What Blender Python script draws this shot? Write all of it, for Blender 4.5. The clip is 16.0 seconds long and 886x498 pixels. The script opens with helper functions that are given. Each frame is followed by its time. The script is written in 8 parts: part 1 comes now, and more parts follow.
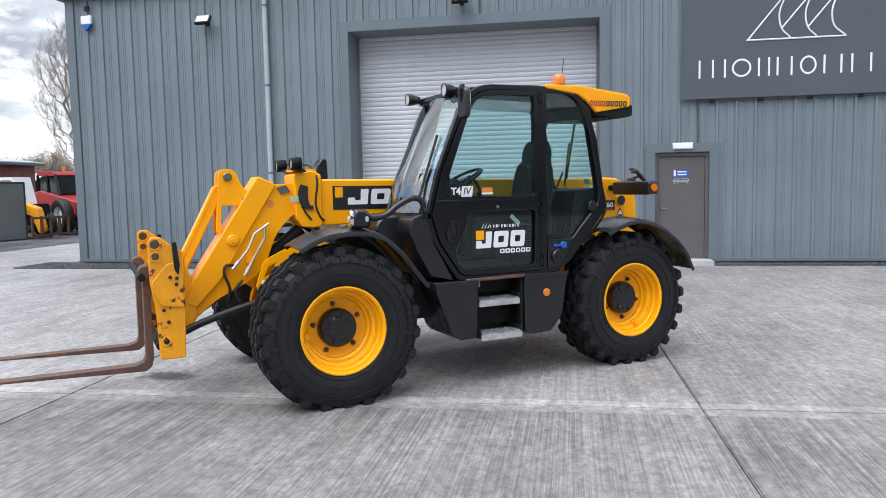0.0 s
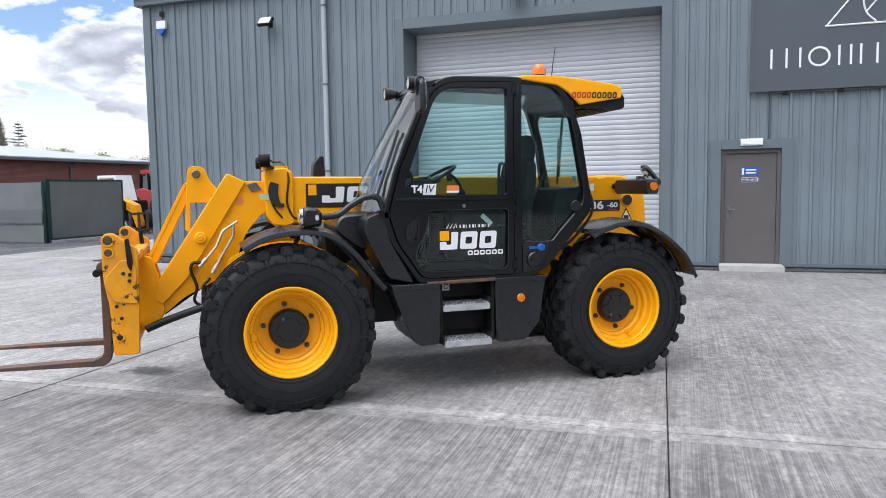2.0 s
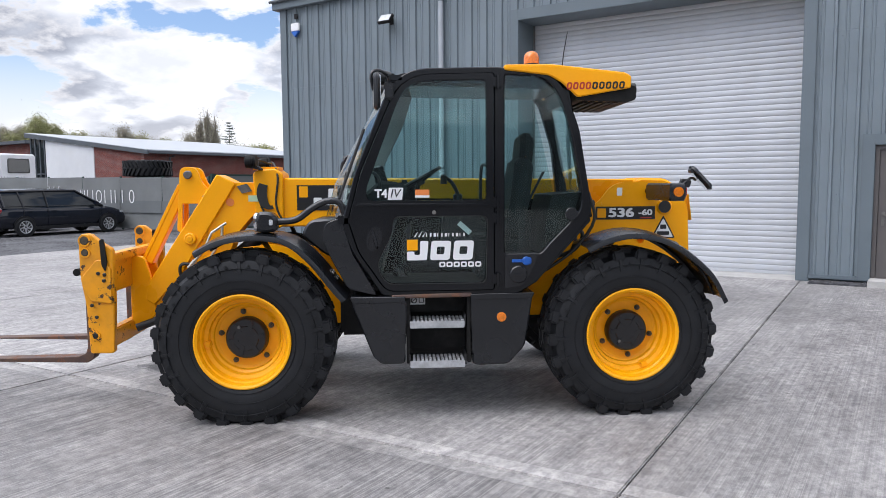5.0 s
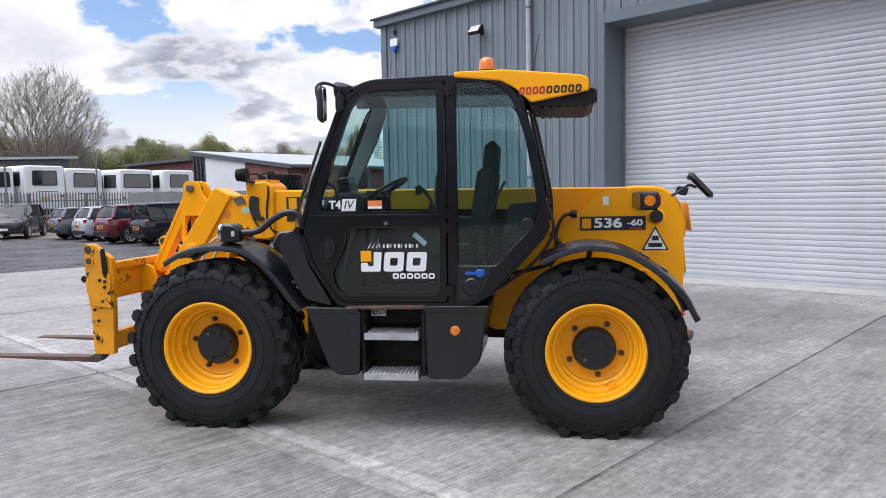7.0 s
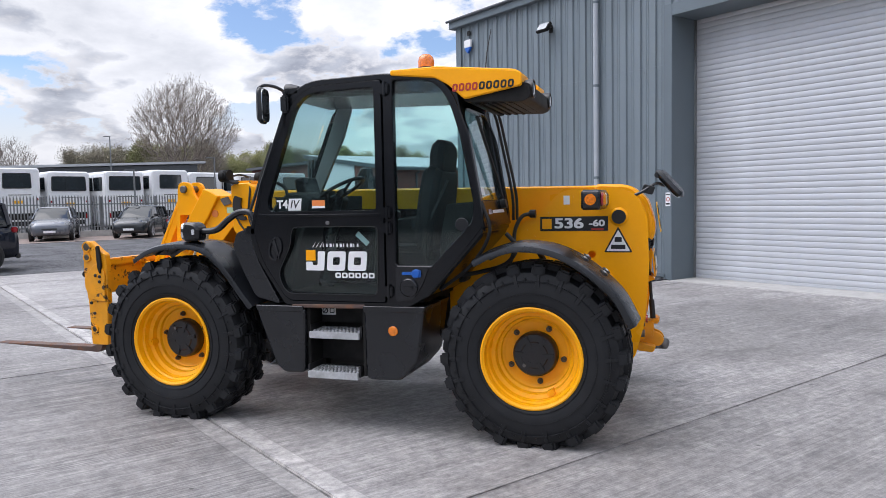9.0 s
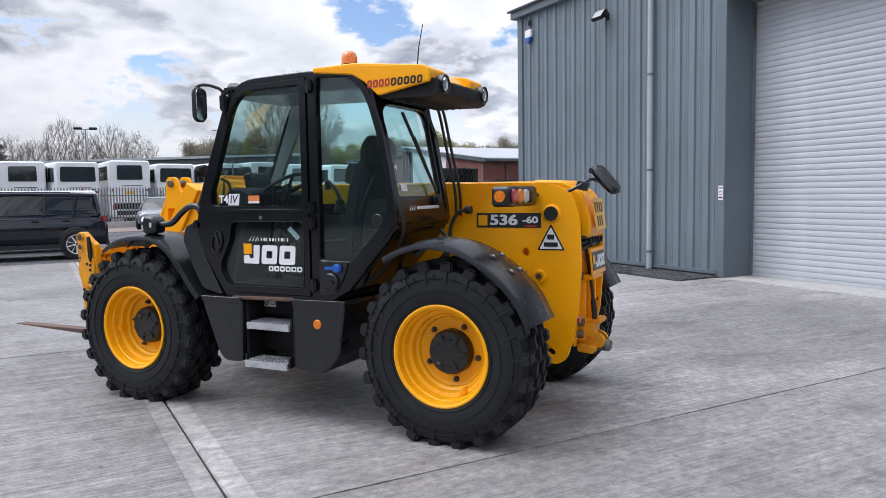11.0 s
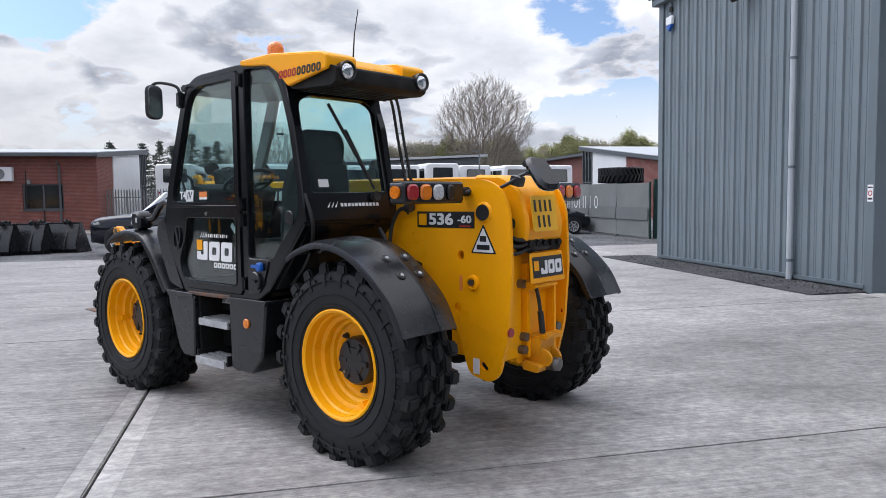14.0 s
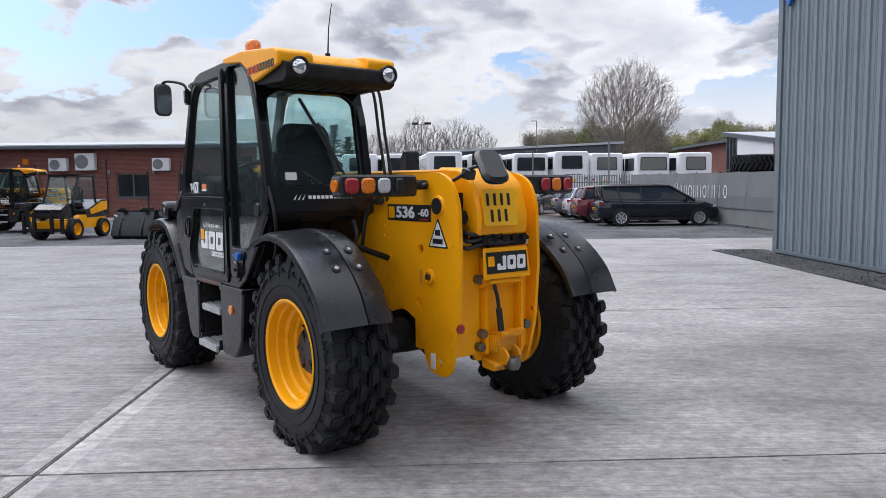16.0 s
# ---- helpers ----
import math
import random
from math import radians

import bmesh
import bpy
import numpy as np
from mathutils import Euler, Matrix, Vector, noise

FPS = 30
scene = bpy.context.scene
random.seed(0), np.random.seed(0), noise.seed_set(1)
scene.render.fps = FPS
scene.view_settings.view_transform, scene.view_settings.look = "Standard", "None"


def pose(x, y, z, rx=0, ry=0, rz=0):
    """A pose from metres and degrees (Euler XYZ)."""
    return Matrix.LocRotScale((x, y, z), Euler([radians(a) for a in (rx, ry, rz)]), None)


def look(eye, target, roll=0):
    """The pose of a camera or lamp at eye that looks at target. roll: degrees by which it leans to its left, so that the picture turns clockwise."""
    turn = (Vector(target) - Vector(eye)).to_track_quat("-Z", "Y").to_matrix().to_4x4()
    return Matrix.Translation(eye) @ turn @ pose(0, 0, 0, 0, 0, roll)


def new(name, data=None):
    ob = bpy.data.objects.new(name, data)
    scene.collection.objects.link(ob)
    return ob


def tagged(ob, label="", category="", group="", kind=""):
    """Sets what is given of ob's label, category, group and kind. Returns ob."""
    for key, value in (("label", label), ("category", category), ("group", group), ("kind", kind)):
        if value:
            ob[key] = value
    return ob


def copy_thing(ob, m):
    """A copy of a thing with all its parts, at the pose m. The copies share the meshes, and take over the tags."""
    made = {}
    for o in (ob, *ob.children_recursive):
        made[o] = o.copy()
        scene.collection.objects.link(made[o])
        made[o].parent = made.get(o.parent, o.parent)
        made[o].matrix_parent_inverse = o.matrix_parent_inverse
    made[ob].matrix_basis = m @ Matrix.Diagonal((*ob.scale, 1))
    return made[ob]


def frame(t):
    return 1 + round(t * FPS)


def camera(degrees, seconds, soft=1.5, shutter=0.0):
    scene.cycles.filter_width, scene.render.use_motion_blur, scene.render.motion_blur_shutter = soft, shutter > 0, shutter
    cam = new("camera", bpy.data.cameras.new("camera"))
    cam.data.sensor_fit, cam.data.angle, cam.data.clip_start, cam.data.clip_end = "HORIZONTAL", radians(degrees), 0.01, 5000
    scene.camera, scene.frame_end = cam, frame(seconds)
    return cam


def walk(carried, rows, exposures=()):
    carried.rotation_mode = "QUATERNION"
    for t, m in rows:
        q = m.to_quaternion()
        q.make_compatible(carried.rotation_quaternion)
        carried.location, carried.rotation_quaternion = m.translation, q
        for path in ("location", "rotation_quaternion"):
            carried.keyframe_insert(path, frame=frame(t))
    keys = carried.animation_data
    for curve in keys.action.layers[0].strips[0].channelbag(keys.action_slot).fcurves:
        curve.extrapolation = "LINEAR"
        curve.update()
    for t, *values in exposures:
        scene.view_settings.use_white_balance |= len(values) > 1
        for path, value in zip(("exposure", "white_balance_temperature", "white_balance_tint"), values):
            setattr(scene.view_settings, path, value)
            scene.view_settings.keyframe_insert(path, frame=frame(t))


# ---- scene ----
cam = camera(62.7, 16.0, 0.7)
METRES, EYE, TILT, LEAN, TURN = 8.929, 1.5, 0.0, 0.0, 8.2
PATH = [
    (0, (0.082, -0.311, 1.636), (-0.271, 1.651, 1.467), -1.1),
    (0.5, (0.292, -0.139, 1.635), (-0.143, 1.806, 1.466), -1.0),
    (1, (0.534, 0.015, 1.601), (0.029, 1.943, 1.433), -0.9),
    (1.5, (0.872, 0.102, 1.623), (0.302, 2.012, 1.456), -1.0),
    (2, (1.093, 0.246, 1.609), (0.461, 2.136, 1.442), -0.9),
    (2.5, (1.292, 0.45, 1.629), (0.59, 2.314, 1.457), -0.8),
    (3, (1.47, 0.601, 1.629), (0.697, 2.438, 1.456), -0.8),
    (3.5, (1.765, 0.781, 1.652), (0.912, 2.582, 1.478), -0.8),
    (4, (1.964, 1.027, 1.63), (1.022, 2.782, 1.455), -0.7),
    (4.2, (2.009, 1.11, 1.637), (1.038, 2.85, 1.462), -0.7),
    (6.3, (2.914, 1.985, 1.667), (1.611, 3.494, 1.506), -0.8),
    (6.5, (3.027, 2.096, 1.664), (1.686, 3.571, 1.51), -1.1),
    (7, (3.267, 2.324, 1.648), (1.866, 3.743, 1.504), -1.0),
    (7.5, (3.492, 2.545, 1.651), (2.037, 3.911, 1.513), -1.1),
    (8, (3.63, 2.796, 1.611), (2.123, 4.104, 1.477), -1.1),
    (8.5, (3.775, 3.046, 1.622), (2.214, 4.289, 1.489), -1.1),
    (9, (4.025, 3.301, 1.609), (2.408, 4.47, 1.476), -1.1),
    (11.3, (4.755, 4.524, 1.623), (2.96, 5.395, 1.478), -0.9),
    (11.5, (4.788, 4.633, 1.59), (2.976, 5.468, 1.452), -0.9),
    (12, (4.75, 4.941, 1.589), (2.904, 5.698, 1.449), -1.0),
    (12.5, (4.768, 5.217, 1.589), (2.893, 5.898, 1.445), -0.8),
    (13, (4.903, 5.579, 1.605), (3.001, 6.18, 1.46), -0.8),
    (13.5, (4.943, 5.88, 1.584), (3.014, 6.39, 1.441), -0.8),
    (14, (4.895, 6.184, 1.567), (2.943, 6.596, 1.425), -0.7),
    (14.5, (4.92, 6.403, 1.563), (2.95, 6.719, 1.42), -0.7),
    (15, (5.072, 6.713, 1.579), (3.089, 6.923, 1.429), -0.6),
    (15.5, (5.084, 6.995, 1.565), (3.094, 7.108, 1.405), -0.6),
    (16, (4.974, 7.341, 1.585), (2.981, 7.361, 1.415), -0.6),
]
walk(cam, [(t, look(eye, target, roll)) for t, eye, target, roll in PATH],
     exposures=[(0.0, 0.66, 6500, 10), (2.5, 0.65, 6500, 11), (4.0, 0.60, 6500, 12), (7.0, 0.53, 6500, 14), (9.0, 0.51, 6450, 14), (12.5, 0.50, 6390, 12), (14.5, 0.48, 6430, 13), (16.0, 0.41, 6450, 14)])

# ---- world, sun ----
SUN_EL, SUN_AZ = 60.0, -152.0          # degrees; azimuth clockwise from +y
sun_way = Vector((math.sin(radians(SUN_AZ)) * math.cos(radians(SUN_EL)), math.cos(radians(SUN_AZ)) * math.cos(radians(SUN_EL)), math.sin(radians(SUN_EL))))
sun_data = bpy.data.lights.new("sun", "SUN")
sun_data.energy, sun_data.angle, sun_data.color = 0.75, radians(50), (1.0, 0.962, 0.93)
sun = new("sun", sun_data)
sun.matrix_world = look(sun_way * 50, (0, 0, 0))


class Nodes:
    """Short hand for building node trees."""

    def __init__(self, tree):
        self.t = tree
        tree.nodes.clear()

    def n(self, kind, **sets):
        node = self.t.nodes.new(kind)
        for key, value in sets.items():
            if key in ("operation", "data_type", "blend_type", "noise_dimensions", "feature", "sky_type", "sun_disc", "sun_elevation", "sun_rotation", "use_clamp", "interpolation_type", "air_density", "dust_density", "offset", "squash"):
                setattr_safe(node, key, value)
            else:
                node.inputs[key].default_value = value
        return node

    def l(self, a, b):
        self.t.links.new(a, b)


def setattr_safe(node, key, value):
    if key == "operation": node.operation = value
    elif key == "data_type": node.data_type = value
    elif key == "blend_type": node.blend_type = value
    elif key == "noise_dimensions": node.noise_dimensions = value
    elif key == "feature": node.feature = value
    elif key == "sky_type": node.sky_type = value
    elif key == "sun_disc": node.sun_disc = value
    elif key == "sun_elevation": node.sun_elevation = value
    elif key == "sun_rotation": node.sun_rotation = value
    elif key == "use_clamp": node.use_clamp = value
    elif key == "interpolation_type": node.interpolation_type = value
    elif key == "air_density": node.air_density = value
    elif key == "dust_density": node.dust_density = value
    elif key == "offset": node.offset = value
    elif key == "squash": node.squash = value


def ramp(N, src, stops):
    r = N.n("ShaderNodeValToRGB")
    el = r.color_ramp.elements
    while len(el) < len(stops):
        el.new(0.5)
    for e, (p, c) in zip(el, stops):
        e.position = p
        e.color = (c, c, c, 1) if isinstance(c, (int, float)) else (*c, 1)
    N.l(src, r.inputs[0])
    return r.outputs[0]


def mix(N, fac, a, b, mode="MIX"):
    m = N.n("ShaderNodeMix", data_type="RGBA", blend_type=mode)
    for sock, v in ((m.inputs[0], fac), (m.inputs[6], a), (m.inputs[7], b)):
        if hasattr(v, "links"):
            N.l(v, sock)
        elif isinstance(v, (int, float)):
            sock.default_value = v if sock.type == "VALUE" else (v, v, v, 1)
        else:
            sock.default_value = (*v, 1)
    return m.outputs[2]


def calc(N, op, a, b=None, c=None, clamp=False):
    m = N.n("ShaderNodeMath", operation=op, use_clamp=clamp)
    for i, v in enumerate((a, b, c)):
        if v is None:
            continue
        if hasattr(v, "links"):
            N.l(v, m.inputs[i])
        else:
            m.inputs[i].default_value = v
    return m.outputs[0]


def make_world():
    w = bpy.data.worlds.new("sky")
    w.use_nodes = True
    scene.world = w
    N = Nodes(w.node_tree)
    sky = N.n("ShaderNodeTexSky", sky_type="NISHITA", sun_disc=False, sun_elevation=radians(SUN_EL), sun_rotation=radians(SUN_AZ))
    co = N.n("ShaderNodeTexCoord").outputs["Generated"]
    sep = N.n("ShaderNodeSeparateXYZ")
    N.l(co, sep.inputs[0])
    z = sep.outputs[2]
    lift = calc(N, "ADD", calc(N, "MAXIMUM", z, 0.0), 0.30)
    comb = N.n("ShaderNodeCombineXYZ", Z=3.7)
    N.l(calc(N, "DIVIDE", sep.outputs[0], lift), comb.inputs[0])
    N.l(calc(N, "DIVIDE", sep.outputs[1], lift), comb.inputs[1])
    def field(vec, detail):
        t = N.n("ShaderNodeTexNoise", Scale=2.45, Detail=detail, Roughness=0.58, Distortion=0.12)
        N.l(vec, t.inputs["Vector"])
        return t.outputs["Fac"]
    above = N.n("ShaderNodeVectorMath", operation="SCALE")
    N.l(comb.outputs[0], above.inputs[0])
    above.inputs["Scale"].default_value = 0.90
    here, up = field(comb.outputs[0], 10.0), field(above.outputs[0], 3.0)
    cover = ramp(N, here, [(0.42, 0.0), (0.468, 1.0)])
    cover = calc(N, "MAXIMUM", cover, ramp(N, z, [(0.0, 0.95), (0.07, 0.85), (0.17, 0.0)]))
    # tops catch the sun, undersides are grey
    side = calc(N, "MULTIPLY_ADD", calc(N, "SUBTRACT", here, up), 4.2, 0.58, clamp=True)
    tone = ramp(N, side, [(0.08, (0.315, 0.345, 0.412)), (0.42, (0.50, 0.54, 0.61)), (0.70, (0.82, 0.85, 0.89))])
    core = ramp(N, here, [(0.50, (1.0, 1.0, 1.0)), (0.68, (0.74, 0.755, 0.78))])
    cloud = mix(N, 1.0, tone, core, "MULTIPLY")
    cloud = mix(N, ramp(N, here, [(0.44, 0.85), (0.51, 0.0)]), cloud, (0.84, 0.85, 0.865))
    cloud = mix(N, ramp(N, z, [(0.0, 0.6), (0.14, 0.0)]), cloud, (0.66, 0.675, 0.70))
    blue = mix(N, 1.0, sky.outputs[0], (0.100, 0.108, 0.122), "MULTIPLY")
    # thin cloud glows round the hidden sun
    aim = N.n("ShaderNodeVectorMath", operation="DOT_PRODUCT")
    N.l(co, aim.inputs[0])
    aim.inputs[1].default_value = tuple(sun_way)
    glow = calc(N, "MULTIPLY_ADD", calc(N, "POWER", calc(N, "MAXIMUM", aim.outputs["Value"], 0.0), 5.0), 4.2, 1.0)
    # clouds across from the sun are lit from the front
    far = N.n("ShaderNodeVectorMath", operation="DOT_PRODUCT")
    N.l(co, far.inputs[0])
    far.inputs[1].default_value = (-math.sin(radians(SUN_AZ)), -math.cos(radians(SUN_AZ)), 0)
    lit = calc(N, "MULTIPLY_ADD", far.outputs["Value"], 0.38, 0.93)
    cloud = mix(N, 1.0, cloud, lit, "MULTIPLY")
    col = mix(N, cover, blue, cloud)
    col = mix(N, 1.0, col, glow, "MULTIPLY")
    ground_side = ramp(N, calc(N, "MULTIPLY_ADD", z, 10.0, 0.5), [(0.3, (0.25, 0.25, 0.25)), (0.5, (1, 1, 1))])
    col = mix(N, 1.0, col, ground_side, "MULTIPLY")
    bg = N.n("ShaderNodeBackground", Strength=1.0)
    out = N.n("ShaderNodeOutputWorld")
    N.l(col, bg.inputs[0])
    N.l(bg.outputs[0], out.inputs[0])


make_world()


# ---- materials ----
def surface(name):
    m = bpy.data.materials.new(name)
    m.use_nodes = True
    N = Nodes(m.node_tree)
    b = N.n("ShaderNodeBsdfPrincipled")
    o = N.n("ShaderNodeOutputMaterial")
    N.l(b.outputs[0], o.inputs[0])
    return m, N, b


def noise_at(N, scale, detail=4.0, rough=0.55, squeeze=None, coord="Object"):
    co = N.n("ShaderNodeTexCoord").outputs[coord]
    if squeeze:
        mp = N.n("ShaderNodeMapping", Scale=squeeze)
        N.l(co, mp.inputs[0])
        co = mp.outputs[0]
    t = N.n("ShaderNodeTexNoise", Scale=scale, Detail=detail, Roughness=rough)
    N.l(co, t.inputs["Vector"])
    return t.outputs["Fac"]


def bump(N, b, height, strength, dist=0.01):
    k = N.n("ShaderNodeBump", Strength=strength, Distance=dist)
    N.l(height, k.inputs["Height"])
    N.l(k.outputs[0], b.inputs["Normal"])


def plain(name, col, rough=0.5, metal=0.0, var=0.12, scale=2.5, fine=60.0, relief=0.08, dust=0.0, coat=0.0, island=0.0, spec=0.5):
    """A painted, moulded or cast surface, uneven at two scales, with a little dust."""
    m, N, b = surface(name)
    big, small = noise_at(N, scale), noise_at(N, fine, 3.0)
    lo, hi = tuple(c * (1 - var) for c in col), tuple(min(1, c * (1 + var)) for c in col)
    c = mix(N, ramp(N, big, [(0.3, 0.0), (0.7, 1.0)]), lo, hi)
    c = mix(N, calc(N, "MULTIPLY", ramp(N, small, [(0.35, 0.0), (0.65, 1.0)]), var), c, tuple(x * 0.6 for x in col))
    if dust:
        d = calc(N, "MULTIPLY", ramp(N, noise_at(N, scale * 2.3, 6.0, 0.65), [(0.42, 0.0), (0.72, 1.0)]), dust)
        c = mix(N, d, c, (0.30, 0.28, 0.25))
    if island:
        r = N.n("ShaderNodeObjectInfo").outputs["Random"]
        c = mix(N, calc(N, "MULTIPLY", r, island), c, tuple(x * 0.55 for x in col))
    N.l(c, b.inputs["Base Color"])
    N.l(calc(N, "MULTIPLY_ADD", big, 0.24, rough - 0.12, clamp=True), b.inputs["Roughness"])
    b.inputs["Metallic"].default_value = metal
    b.inputs["Specular IOR Level"].default_value = spec
    b.inputs["Coat Weight"].default_value = coat
    b.inputs["Coat Roughness"].default_value = 0.12
    if relief:
        bump(N, b, small, relief, 0.004)
    return m


def worn_paint(name, col, under, amount=0.5, rough=0.42):
    """Paint rubbed and chipped to primer and rust in patches."""
    m, N, b = surface(name)
    chips = ramp(N, noise_at(N, 9.0, 10.0, 0.74), [(0.615 - 0.07 * amount, 0.0), (0.635 - 0.07 * amount, 1.0)])
    c = mix(N, ramp(N, noise_at(N, 3.0), [(0.3, 0.0), (0.7, 1.0)]), tuple(x * 0.86 for x in col), col)
    c = mix(N, calc(N, "MULTIPLY", ramp(N, noise_at(N, 5.0, 8.0, 0.7), [(0.45, 0.0), (0.75, 1.0)]), 0.6 * amount), c, (0.20, 0.105, 0.035))
    c = mix(N, chips, c, under)
    N.l(c, b.inputs["Base Color"])
    N.l(calc(N, "MULTIPLY_ADD", chips, 0.3, rough, clamp=True), b.inputs["Roughness"])
    bump(N, b, chips, 0.15, 0.002)
    return m


def glass(name, tint=(0.80, 0.88, 0.85), dirt=0.004, base=0.026, edge=0.75):
    m = bpy.data.materials.new(name)
    m.use_nodes = True
    N = Nodes(m.node_tree)
    clear = N.n("ShaderNodeBsdfTransparent")
    clear.inputs[0].default_value = (*tint, 1)
    shine = N.n("ShaderNodeBsdfGlossy", Roughness=0.01)
    shine.inputs[0].default_value = (1, 1, 1, 1)
    film = N.n("ShaderNodeBsdfDiffuse")
    film.inputs[0].default_value = (0.5, 0.5, 0.48, 1)
    fr = calc(N, "MULTIPLY_ADD", calc(N, "POWER", N.n("ShaderNodeLayerWeight").outputs["Facing"], 3.4), edge, base)
    a = N.n("ShaderNodeMixShader")
    N.l(fr, a.inputs[0]); N.l(clear.outputs[0], a.inputs[1]); N.l(shine.outputs[0], a.inputs[2])
    s = N.n("ShaderNodeMixShader")
    N.l(calc(N, "MULTIPLY", noise_at(N, 3.0, 6.0, 0.65), dirt * 2), s.inputs[0])
    N.l(a.outputs[0], s.inputs[1]); N.l(film.outputs[0], s.inputs[2])
    o = N.n("ShaderNodeOutputMaterial")
    N.l(s.outputs[0], o.inputs[0])
    return m


def concrete(name, k=1.0, brush=0.42):
    """Brushed yard concrete: fine bristle lines along y, smooth trowelled margins, worn and stained patches."""
    m, N, b = surface(name)
    geo = N.n("ShaderNodeNewGeometry").outputs["Position"]

    def tex(scale, squeeze, detail=5.0, rough=0.6):
        mp = N.n("ShaderNodeMapping", Scale=squeeze)
        N.l(geo, mp.inputs[0])
        t = N.n("ShaderNodeTexNoise", Scale=scale, Detail=detail, Roughness=rough)
        N.l(mp.outputs[0], t.inputs["Vector"])
        return t.outputs["Fac"]

    def shade(col, v, amount=1.0):
        return mix(N, amount, col, mix(N, 1.0, col, v, "MULTIPLY"))
    lines = tex(1.0, (58.0, 0.30, 1.0), 4.0, 0.75)
    lines2 = tex(1.0, (15.0, 0.16, 1.0), 4.0, 0.7)
    patch = tex(0.42, (1, 0.8, 1), 7.0, 0.60)
    patch2 = tex(1.9, (1, 0.45, 1), 7.0, 0.66)
    worn = tex(0.9, (1, 0.6, 1), 6.0, 0.62)
    mottle = tex(17.0, (1, 0.62, 1), 9.0, 0.78)
    fine = tex(38.0, (1, 1, 1), 4.0, 0.7)
    # distance to the slab's nearest end, from its own middle
    gen = N.n("ShaderNodeTexCoord").outputs["Object"]
    s = N.n("ShaderNodeSeparateXYZ")
    N.l(gen, s.inputs[0])
    uy = calc(N, "SUBTRACT", 5.0, calc(N, "ABSOLUTE", s.outputs[1]))
    margin = ramp(N, uy, [(0.145, 1.0), (0.155, 0.0)])
    rule = calc(N, "MULTIPLY", ramp(N, uy, [(0.145, 0.0), (0.150, 1.0)]), ramp(N, uy, [(0.156, 1.0), (0.162, 0.0)]))
    c = mix(N, ramp(N, patch, [(0.34, 0.0), (0.66, 1.0)]), tuple(v * k for v in (0.262, 0.248, 0.242)), tuple(v * k for v in (0.405, 0.388, 0.378)))
    c = mix(N, calc(N, "MULTIPLY", ramp(N, patch2, [(0.44, 0.0), (0.72, 1.0)]), 0.5), c, tuple(v * k for v in (0.49, 0.472, 0.462)))
    c = shade(c, (0.74, 0.74, 0.75), ramp(N, patch2, [(0.30, 0.9), (0.46, 0.0)]))
    c = mix(N, ramp(N, mottle, [(0.40, 0.0), (0.62, 1.0)]), shade(c, (0.66, 0.66, 0.67)), shade(c, (1.22, 1.22, 1.20)))
    streak = tex(1.0, (6.5, 2.6, 1.0), 8.0, 0.74)
    c = mix(N, ramp(N, streak, [(0.36, 0.0), (0.64, 1.0)]), shade(c, (0.80, 0.80, 0.805)), shade(c, (1.16, 1.16, 1.15)))
    # bristle lines, rubbed away in places
    show = calc(N, "MULTIPLY", ramp(N, worn, [(0.36, 0.45), (0.60, 1.0)]), brush)
    brushed = mix(N, ramp(N, lines, [(0.42, 0.0), (0.60, 1.0)]), shade(c, (0.60, 0.60, 0.61)), shade(c, (1.26, 1.255, 1.24)))
    brushed = shade(brushed, (0.80, 0.80, 0.81), calc(N, "MULTIPLY", ramp(N, lines2, [(0.40, 0.0), (0.60, 1.0)]), 0.5))
    brushed = mix(N, show, c, brushed)
    c = mix(N, calc(N, "MULTIPLY", margin, 0.75), brushed, shade(c, (1.30, 1.30, 1.29)))
    c = mix(N, calc(N, "MULTIPLY", rule, 0.22), c, (0.13, 0.125, 0.12))
    c = mix(N, calc(N, "MULTIPLY", ramp(N, fine, [(0.64, 0.0), (0.70, 1.0)]), 0.4), c, (0.11, 0.12, 0.115))
    c = mix(N, calc(N, "MULTIPLY", ramp(N, tex(2.6, (1, 1, 1), 5.0, 0.6), [(0.69, 0.0), (0.73, 1.0)]), 0.6), c, (0.085, 0.082, 0.08))
    c = mix(N, calc(N, "MULTIPLY", ramp(N, tex(7.0, (1, 1, 1), 2.0, 0.5), [(0.755, 0.0), (0.775, 1.0)]), 0.8), c, (0.04, 0.038, 0.036))
    # darker patches with uneven edges: one broad, on the way to the shutter, and one small
    for spot, reach, dark, soft in (((-0.9, 11.6, 0), (0.42, 0.36, 0), 0.64, 1.1), ((-3.5, 5.55, 0), (3.2, 5.5, 0), 0.22, 1.0)):
        off = N.n("ShaderNodeVectorMath", operation="SUBTRACT")
        N.l(geo, off.inputs[0])
        off.inputs[1].default_value = spot
        size = N.n("ShaderNodeVectorMath", operation="MULTIPLY")
        N.l(off.outputs[0], size.inputs[0])
        size.inputs[1].default_value = reach
        far = N.n("ShaderNodeVectorMath", operation="LENGTH")
        N.l(size.outputs[0], far.inputs[0])
        spread = calc(N, "ADD", far.outputs["Value"], calc(N, "MULTIPLY_ADD", worn if reach[0] < 1 else mottle, 1.6, -0.8))
        c = shade(c, (dark, dark, dark), ramp(N, spread, [(0.5, 1.0), (soft, 0.0)]))
    N.l(c, b.inputs["Base Color"])
    b.inputs["Roughness"].default_value = 0.60
    b.inputs["Specular IOR Level"].default_value = 0.5
    h = calc(N, "MULTIPLY", calc(N, "ADD", lines, calc(N, "MULTIPLY", lines2, 0.6)), calc(N, "MULTIPLY", calc(N, "SUBTRACT", 1.0, margin), show))
